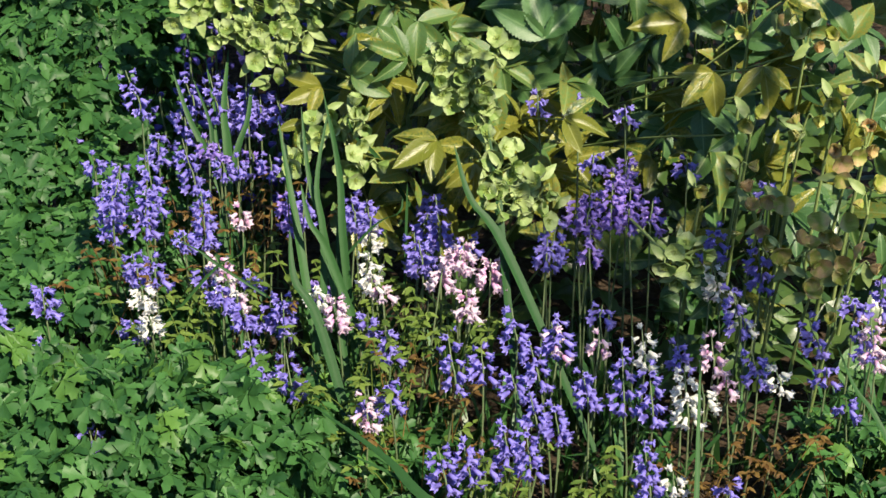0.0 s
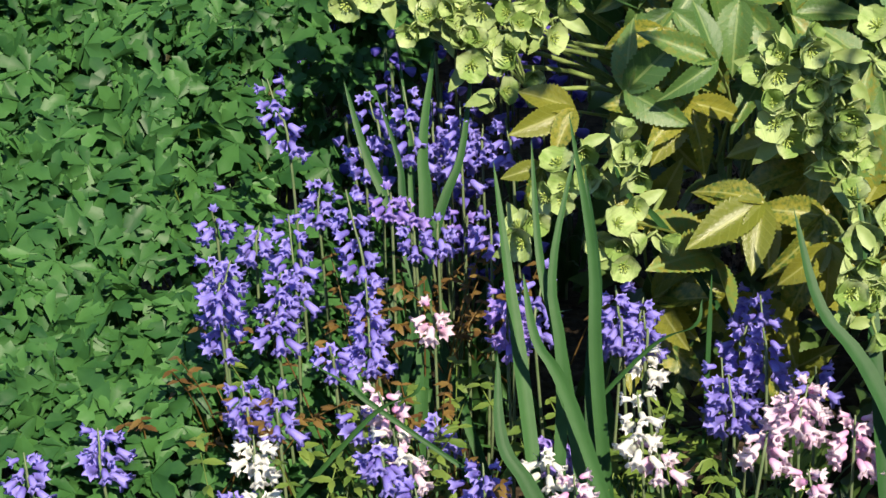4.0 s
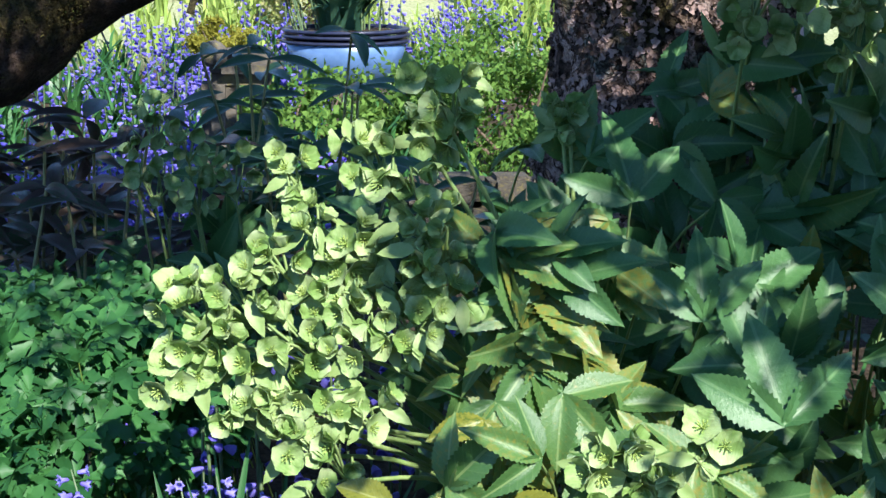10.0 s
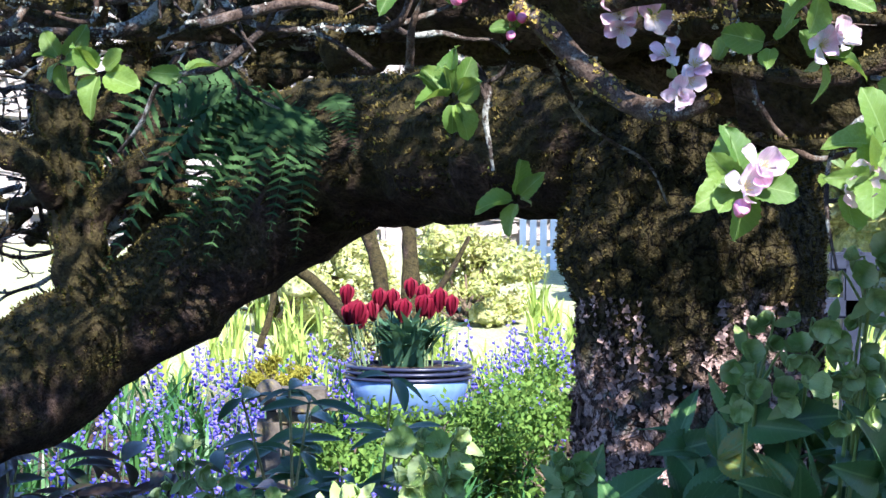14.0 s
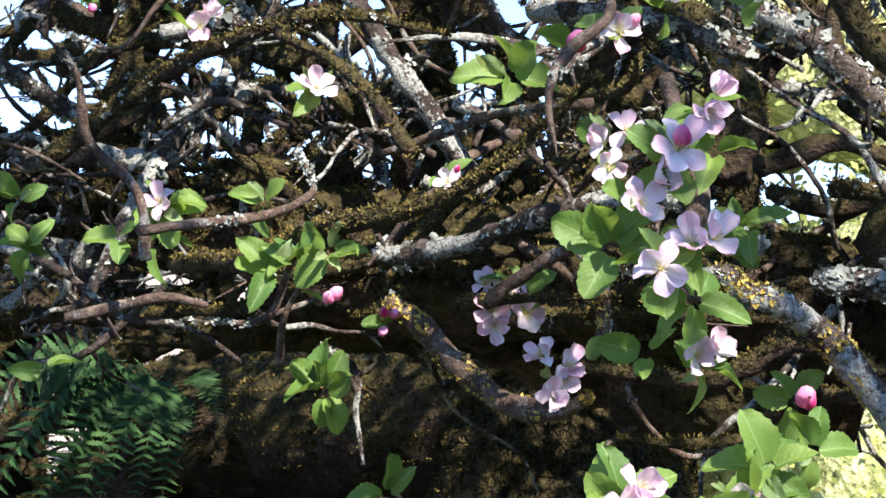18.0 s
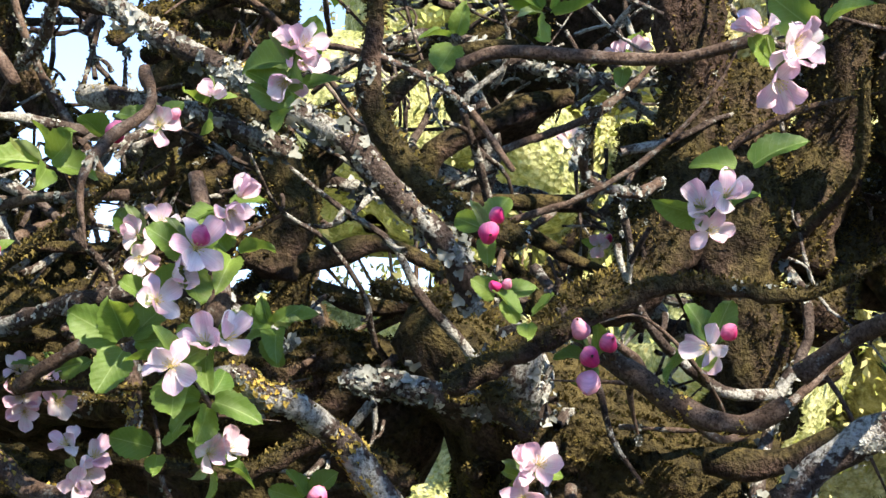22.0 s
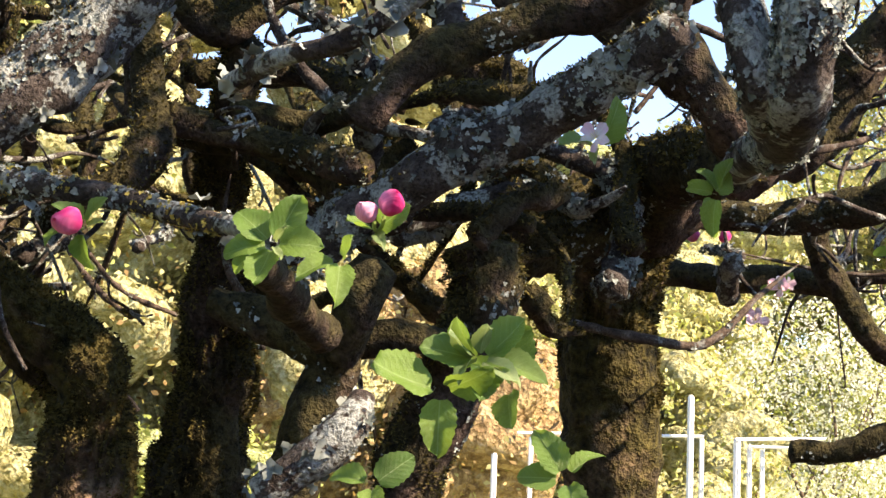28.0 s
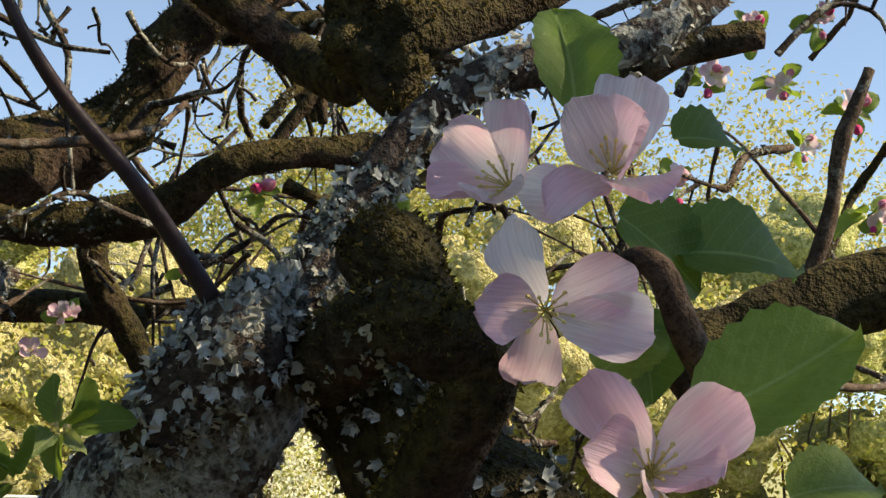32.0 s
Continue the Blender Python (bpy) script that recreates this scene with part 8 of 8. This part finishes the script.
for k in range(19):
    x, y = -0.09 + 0.20 * rng.normal() * 0.75, 8.45 + 0.08 * rng.normal()
    x = float(np.clip(x, -0.36, 0.15))
    z = 0.92 + 0.03 * rng.normal()
    tl = thing("tulip", (x, y, 0.68), "dark red tulip with a tight cup", "flower", "tulips in the tub")
    top = np.array((x + 0.25 * (x + 0.09), y - 0.02, z))
    V, F, _ = sweep(spline([(x, y, 0.68), ((x + top[0]) / 2 - 0.01, y, 0.82), top], 7), np.full(7, 0.0045), 6)
    part("stem", build("stem", V, F, BELL_STEM), tl)
    m = pose1(top - [0, 0, 0.006], (0.7, 0.7, 0), (rng.normal(0, 0.15), rng.normal(-0.1, 0.12), 1), rng.uniform(1.35, 1.65))
    for j in range(6):
        part("petal", cup_petal, tl, m @ Matrix.Rotation(radians(60 * j + 17), 4, "Z") @ Matrix.Rotation(radians(66 + 7 * math.sin(3.1 * j)), 4, "X") @ Matrix.Translation((0, 0, 0.004)))
tuft("tulip_leaves", (-0.09, 8.45, 0.67), "broad blue-green tulip leaves", 150, 0.30, leaves_mat("tulip_leaf", (0.035, 0.09, 0.055), (0.09, 0.19, 0.11), 0.2), 1.3, 0.045, 77)

# ---------- drifts of bluebells further back ----------
def drift(at, rx, ry, count, seed, hue=BLUE_MANY, height=0.30, label="drift of bluebells in flower"):
    r = np.random.default_rng(600 + seed)
    sets, stems = [], []
    a6 = np.linspace(0, 2 * math.pi, 6, endpoint=False)
    T = (np.concatenate([np.stack([q * np.cos(a6), np.full(6, y), q * np.sin(a6)], -1) for y, q in ((0, 0.002), (0.006, 0.006), (0.020, 0.0105))]), grid_faces(3, 6, True))
    root = thing("bluebell_drift", at, label, "flowers")
    for k in range(count):
        x, y = at[0] + r.normal(0, rx), at[1] + r.normal(0, ry)
        z0 = float(ground_z(x, y))
        hgt = height * r.uniform(0.7, 1.25)
        top = np.array([x + r.normal(0, 0.03), y + r.normal(0, 0.03), z0 + hgt])
        V, F, _ = sweep(np.linspace((x, y, z0), top, 4), np.full(4, 0.003), 4)
        stems.append((V, F))
        n = 9
        u = np.linspace(0, 1, n)
        P = top - (top - [x, y, z0]) * (u * 0.38)[:, None]
        a = 2.4 * np.arange(n) + r.uniform(0, 6)
        way = np.stack([np.cos(a), np.sin(a), -0.5 + 0 * a], -1)
        sets.append(strew(T, poses(P + 0.008 * way, way, [0, 0, 1], 0.75 + 0.5 * u)))
    part("flowers", build("flowers", *joined(sets), hue), root, kind="stuff")
    part("stems", build("stems", *joined(stems), BELL_STEM), root, kind="stuff")
    for j in range(max(4, count // 9)):
        x, y = at[0] + r.normal(0, rx), at[1] + r.normal(0, ry)
        tuft("strap_leaves", (x, y, float(ground_z(x, y))), "arching green strap leaves", 14, 0.27, STRAP_MANY, 0.8, 0.014, seed * 50 + j)


drift((-0.961, 6.359, 0.727), 0.22, 0.35, 52, 1)
drift((-0.954, 8.164, 0.710), 0.5, 0.5, 85, 2)
drift((-0.562, 9.161, 0.640), 0.35, 0.4, 50, 3)
drift((-1.236, 5.556, 0.722), 0.15, 0.2, 24, 4)
drift((0.224, 8.961, 0.658), 0.25, 0.3, 22, 5)
drift((-1.225, 5.360, 0.783), 0.35, 0.3, 40, 14)
drift((-1.067, 5.956, 0.702), 0.35, 0.3, 55, 15)
drift((-0.750, 6.756, 0.678), 0.3, 0.3, 46, 16)
drift((0.446, 9.565, 0.689), 0.35, 0.5, 60, 17, height=0.4)
drift((-0.863, 9.361, 0.622), 0.5, 0.5, 50, 18, height=0.38)
drift((-0.613, 3.821, 0.616), 0.05, 0.06, 9, 6, height=0.42)
drift((0.211, 3.795, 0.871), 0.07, 0.08, 12, 7, height=0.55)
drift((-0.860, 5.374, 0.821), 0.3, 0.2, 16, 8, height=0.4)
drift((-0.097, 3.190, 0.869), 0.10, 0.10, 10, 9, height=0.62)
drift((-0.240, 2.598, 0.735), 0.06, 0.08, 9, 10, height=0.60)


# ---------- the peonies and dark leaves behind the hellebores ----------
PEONY_LEAF = [build("leaflet", *blade(1.0, w, 9, f, d, 0, 0.5), PEONY) for w, f, d in ((0.34, 0.35, 0.35), (0.28, 0.5, 0.5), (0.38, 0.3, 0.2))]
PEONY_GREEN = leaf_mat("peony_leaf_green", (0.018, 0.060, 0.022), (0.055, 0.125, 0.045), 0.35, 0.2, rib=(0.12, 0.2, 0.09), rib_width=0.001, ribs=0.0)
PEONY_LEAF2 = [build("leaflet", *blade(1.0, w, 9, f, d, 0, 0.5), PEONY_GREEN) for w, f, d in ((0.34, 0.35, 0.35), (0.28, 0.5, 0.5), (0.38, 0.3, 0.2))]


def peony(at, height, stems, seed, leafset, label):
    r = np.random.default_rng(1200 + seed)
    root = thing("peony", at, label, "plant", "peonies")
    for k in range(stems):
        p0 = np.array(at) + [r.normal(0, 0.05), r.normal(0, 0.05), 0]
        top = p0 + [r.normal(0, 0.10), r.normal(-0.03, 0.08), height * 1.22 * r.uniform(0.7, 1.05)]
        line = spline([p0, (p0 + top) / 2 + r.normal(0, 0.015, 3), top], 8)
        V, F, _ = sweep(line, np.linspace(0.006, 0.0035, 8), 6)
        part("stem", build("stem", V, F, PEONY_STEM), root)
        for q in (7, 6, 5, 4):
            for j in range(3):
                a = r.uniform(0, 6.28)
                way = (math.cos(a), math.sin(a) - 0.2, r.uniform(-0.3, 0.6))
                part("leaflet", leafset[int(r.integers(3))], root, pose1(line[q], way, (r.normal(0, 0.3), -0.4, 1), r.uniform(0.09, 0.15)))


for k, (p, hgt, lf) in enumerate((
    ((-0.884, 3.946, 0.675), 0.66, 0), ((-0.767, 4.043, 0.642), 0.68, 0), ((-0.683, 4.145, 0.659), 0.70, 0), ((-1.032, 4.045, 0.655), 0.66, 0), ((-0.925, 4.443, 0.627), 0.66, 0), ((-1.087, 4.542, 0.608), 0.7, 0), ((-0.822, 4.641, 0.588), 0.6, 0), ((-0.607, 4.337, 0.565), 0.6, 0),
    ((-0.330, 4.842, 0.608), 0.70, 1), ((-0.205, 4.741, 0.596), 0.74, 1), ((-0.122, 4.941, 0.589), 0.62, 1), ((-0.432, 4.640, 0.587), 0.55, 1), ((0.057, 4.543, 0.634), 0.55, 1), ((0.217, 4.345, 0.671), 0.5, 1),
)):
    peony((p[0], p[1], float(ground_z(p[0], p[1]))), hgt * (1.04 if lf else 1.0), 6, k, PEONY_LEAF2 if lf else PEONY_LEAF, "green peony with divided leaves on stout stems" if lf else "bronze-purple peony shoots with drooping divided leaves")
hell_back = thing("hellebore", (-0.466, 3.943, 0.650), "hellebore with pale green flower heads behind the bed", "plant")
for at, spread, count in (((-0.530, 3.950, 0.902), 0.055, 5), ((-0.457, 3.950, 0.866), 0.043, 4), ((-0.569, 3.950, 0.809), 0.043, 4), ((-0.532, 3.950, 0.771), 0.043, 4), ((-0.440, 3.950, 0.753), 0.049, 5), ((-0.359, 3.950, 0.792), 0.055, 5), ((-0.549, 3.950, 0.516), 0.037, 3)):
    flower_head(hell_back, at, spread, count, TO_EYE, (at[0] + 0.05, at[1] + 0.1, 0.3))
for k in range(34):
    c = (-0.432, 3.920, 0.633)
    p = (c[0] + rng.normal(0, 0.18), c[1] + rng.uniform(-0.05, 0.25), c[2] + rng.uniform(-0.35, 0.12))
    trifoliate(hell_back, p, rng.uniform(0.10, 0.14), (rng.normal(0, 0.6), -0.5, rng.normal(0.2, 0.5)), (rng.normal(0, 0.3), -0.7, 0.7), HELL_DARK)
hell_right = thing("hellebore", (0.551, 2.757, 0.886), "tall hellebore in pale green flower beside the trunk", "plant")
for at, spread, count in (((0.482, 2.690, 1.272), 0.055, 6), ((0.462, 2.664, 1.208), 0.02, 2), ((0.557, 2.692, 1.296), 0.04, 4), ((0.600, 2.590, 1.280), 0.06, 8), ((0.608, 2.584, 1.216), 0.045, 5), ((0.536, 2.705, 1.220), 0.025, 2), ((0.612, 2.549, 1.393), 0.05, 5)):
    flower_head(hell_right, at, spread, count, TO_EYE, (at[0] + 0.02, at[1] + 0.22, at[2] - 0.38))
for k in range(30):
    c = (0.567, 2.725, 1.099)
    p = (c[0] + rng.normal(0, 0.14), c[1] + rng.uniform(-0.1, 0.2), c[2] + rng.uniform(-0.3, 0.08))
    trifoliate(hell_right, p, rng.uniform(0.10, 0.14), (rng.normal(0, 0.6), -0.4, rng.uniform(0, 0.9)), (rng.normal(0, 0.3), -0.8, 0.5), HELL_DARK if rng.random() < 0.6 else HELL_LEAF)

# ---------- yellow hellebores at the sunny edge ----------
hell_sun = thing("hellebore", (1.0, 2.0, 0.0), "yellow-flowered hellebore with peach-flushed blooms", "plant")
for at, spread, count in (((0.800, 1.962, 0.882), 0.07, 6), ((0.902, 1.902, 0.862), 0.05, 5), ((1.010, 1.775, 0.791), 0.02, 2), ((0.925, 1.772, 0.748), 0.02, 2), ((0.846, 1.740, 0.721), 0.03, 3), ((0.964, 1.691, 0.704), 0.03, 3), ((0.758, 1.784, 0.709), 0.025, 2), ((0.631, 1.685, 0.608), 0.012, 1), ((0.715, 1.705, 0.638), 0.02, 2), ((0.724, 1.598, 0.598), 0.04, 4), ((0.770, 1.576, 0.616), 0.012, 1), ((0.915, 1.658, 0.660), 0.04, 4), ((0.858, 1.540, 0.569), 0.04, 4), ((0.754, 1.525, 0.545), 0.05, 5), ((0.862, 1.480, 0.535), 0.05, 5), ((0.794, 1.470, 0.509), 0.04, 4), ((0.944, 1.598, 0.611), 0.03, 2), ((0.814, 1.389, 0.458), 0.012, 1)):
    flower_head(hell_sun, at, spread, count * 0.8, TO_EYE, (at[0] + 0.03, at[1] + 0.15, at[2] * 0.4), HELL_YELLOW)
for k in range(60):
    x, y = rng.uniform(0.65, 1.55), rng.uniform(1.75, 2.5)
    z = rng.uniform(0.12, 0.38 + 0.6 * min(1.0, (y - 1.7) / 0.7))
    trifoliate(hell_sun, (x, y, z), rng.uniform(0.08, 0.115), (rng.normal(0, 0.6), -0.4, rng.normal(0.2, 0.5)), (rng.normal(0, 0.3), -0.7, 0.7), (HELL_GOLD, HELL_LEAF, HELL_DARK)[int(rng.integers(3))])

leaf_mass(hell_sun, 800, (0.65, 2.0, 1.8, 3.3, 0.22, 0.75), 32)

# ---------- stone trough with its ball, low wall, bench, white fence ----------
trough = thing("stone_ornament", (-0.477, 6.444, 0.555), "weathered stone post with a round ball finial", "ornament")
PALE_STONE = bark_mat("weathered_stone", [(0.3, (0.04, 0.035, 0.028)), (0.5, (0.09, 0.078, 0.062)), (0.75, (0.16, 0.14, 0.11))], 14, 0.008, patch=(0.20, 0.17, 0.08), patch_at=(0.55, 0.62))
tx, ty, tz = (-0.562, 6.490, 0.508)
part("post", slab("post", tx - 0.05, tx + 0.07, ty, ty + 0.16, 0.1, tz + 0.20, PALE_STONE, 0.035), trough)
part("coping", slab("coping", tx - 0.02, tx + 0.24, ty - 0.02, ty + 0.20, tz + 0.16, tz + 0.28, PALE_STONE, 0.045), trough)
bm = bmesh.new()
bmesh.ops.create_uvsphere(bm, u_segments=24, v_segments=16, radius=0.048, matrix=Matrix.Translation((tx, ty - 0.02, tz + 0.275)))
ball = bpy.data.meshes.new("ball")
bm.to_mesh(ball)
bm.free()
ball.materials.append(PALE_STONE)
ball.polygons.foreach_set("use_smooth", [True] * len(ball.polygons))
part("ball", ball, trough)
cx, cy, cz = (-0.570, 6.867, 0.813)
shrub("cushion_plant", (cx, cy, cz - 0.08), 0.13, 0.07, "yellow-green cushion plant on the stone edge", (leaves_mat("cushion_foliage", (0.14, 0.14, 0.02), (0.30, 0.28, 0.04)),), 2600, 0.016, 71, "plant")
low_stones = [slab("stone", -0.5, 0.5, -0.5, 0.5, -0.5, 0.5, PALE_STONE, 0.16) for k in range(2)]
lw = thing("low_stone_wall", (0.6, 5.6, 0.1), "low dry stone wall behind the trunk", "wall")
for row in range(3):
    x = 0.05
    while x < 1.6:
        w = rng.uniform(0.16, 0.34)
        part("stone", low_stones[int(rng.integers(2))], lw, pose(x + w / 2, 5.9 + rng.normal(0, 0.01), 0.20 + row * 0.10, rng.normal(0, 2), rng.normal(0, 2), rng.normal(0, 2)) @ Matrix.Diagonal((w * 0.97, 0.2, 0.095, 1)))
        x += w
BENCH = plain_mat("dark_blue_paint", (0.010, 0.014, 0.028), (0.025, 0.032, 0.055), 30, 0.45, 0.0006)
bench = thing("garden_bench", (1.107, 4.980, 1.076), "dark blue painted wooden garden bench", "bench")
bx, by, bz = (1.108, 4.990, 1.191)
part("rail", slab("rail", bx - 0.07, bx + 1.0, by, by + 0.05, bz - 0.03, bz + 0.025, BENCH, 0.006), bench)
part("leg", slab("leg", bx + 0.02, bx + 0.07, by, by + 0.05, 0.1, bz + 0.16, BENCH, 0.006), bench)
part("leg", slab("leg", bx + 0.93, bx + 0.98, by, by + 0.05, 0.1, bz + 0.16, BENCH, 0.006), bench)
part("seat", slab("seat", bx - 0.02, bx + 1.0, by - 0.4, by, 0.52, 0.56, BENCH, 0.006), bench)
part("rail", slab("rail", bx - 0.02, bx + 1.0, by, by + 0.04, bz + 0.10, bz + 0.15, BENCH, 0.006), bench)
fence = thing("white_fence", (9.457, 6.822, 1.651), "white painted metal posts and rails on the slope", "fence")


def post(lo, hi, w=0.075):
    w *= 0.5
    x, y, z = lo
    part("post", slab("post", x - w / 2, x + w / 2, y - w / 2, y + w / 2, z - 1.2, hi[2], WHITE_PAINT, 0.01), fence)


def rail(p, q, h=0.022):
    p, q = np.array(p), np.array(q)
    V, F, _ = sweep(np.linspace(p, q, 4), np.full(4, h / 2), 8)
    part("rail", build("rail", V, F, WHITE_PAINT), fence)


post((9.440, 6.810, 1.650), (9.374, 6.775, 2.210))
post((9.720, 6.926, 1.655), (9.683, 6.907, 1.964), 0.06)
post((9.639, 6.602, 1.661), (9.604, 6.583, 1.953), 0.08)
post((10.012, 6.765, 1.666), (9.980, 6.749, 1.932), 0.06)
post((10.069, 6.706, 1.669), (10.037, 6.689, 1.935), 0.06)
post((8.765, 7.519, 1.615), (8.728, 7.500, 1.924), 0.06)
post((8.618, 7.687, 1.538), (8.585, 7.669, 1.813), 0.07)
rail((8.674, 7.554, 1.938), (9.580, 6.811, 1.960))
rail((9.598, 6.591, 1.945), (10.388, 6.446, 1.985))
rail((9.982, 6.750, 1.915), (10.168, 6.556, 1.917))


# ---------- sunlit grasses and shrubs beyond the tub ----------
BRIGHT = leaves_mat("sunlit_grass", (0.16, 0.26, 0.05), (0.38, 0.46, 0.12), 0.3)
for j in range(80):
    x, y = rng.uniform(-2.6, 2.6), rng.uniform(9.2, 13.5)
    tuft("tall_grass", (x, y, float(ground_z(x, y))), "tuft of tall sunlit green leaves", 22, rng.uniform(0.35, 0.6), BRIGHT, 0.5, 0.022, 3000 + j, category="grass")
shrub("golden_shrub", g(-1.1, 13.5), 0.8, 0.5, "sunlit yellow-green rounded shrub", (LIME, GOLD), 6000, 0.05, 51, shares=(0.6, 0.4))
shrub("golden_shrub", g(-0.35, 11.2), 0.35, 0.28, "small rounded yellow-green shrub in sun", (GOLD, LIME), 3500, 0.035, 53, shares=(0.6, 0.4))
small = thing("small_tree", g(-0.15, 10.6), "small tree with mossy stems in full sun", "tree")
for j, (p, q, w) in enumerate((((-0.254, 10.469, 0.679), (-0.398, 10.529, 1.386), 0.05), ((-0.125, 10.468, 0.678), (-0.140, 10.531, 1.417), 0.06), ((-0.447, 10.474, 0.743), (-0.858, 10.405, 1.101), 0.04), ((-0.028, 10.479, 0.807), (0.231, 10.514, 1.224), 0.02), ((-0.908, 9.864, 0.636), (-0.832, 9.900, 1.060), 0.02))):
    p, q = np.array(p), np.array(q)
    V, F, _ = sweep(spline([p, (p + q) / 2 + [0.03, 0, 0.02], q], 9), np.linspace(w, w * 0.7, 9), 12, 0.25, 0.06, j)
    part("stem", build("stem", V, F, BARK), small)

for j in range(86):
    x, y = (rng.uniform(-2.4, 1.4), rng.uniform(3.9, 8.0)) if j < 46 else (rng.uniform(-2.2, -0.4), rng.uniform(4.0, 7.0))
    tuft("strap_leaves", (x, y, float(ground_z(x, y))), "arching green strap leaves", 22, 0.30, STRAP_MANY, 0.9, 0.016, 4000 + j)
for j in range(42):
    x, y = rng.uniform(-1.7, 0.4), rng.uniform(6.3, 9.6)
    tuft("strap_leaves", (x, y, float(ground_z(x, y))), "tall arching green strap leaves", 30, 0.40, STRAP_MANY, 0.8, 0.02, 5000 + j)
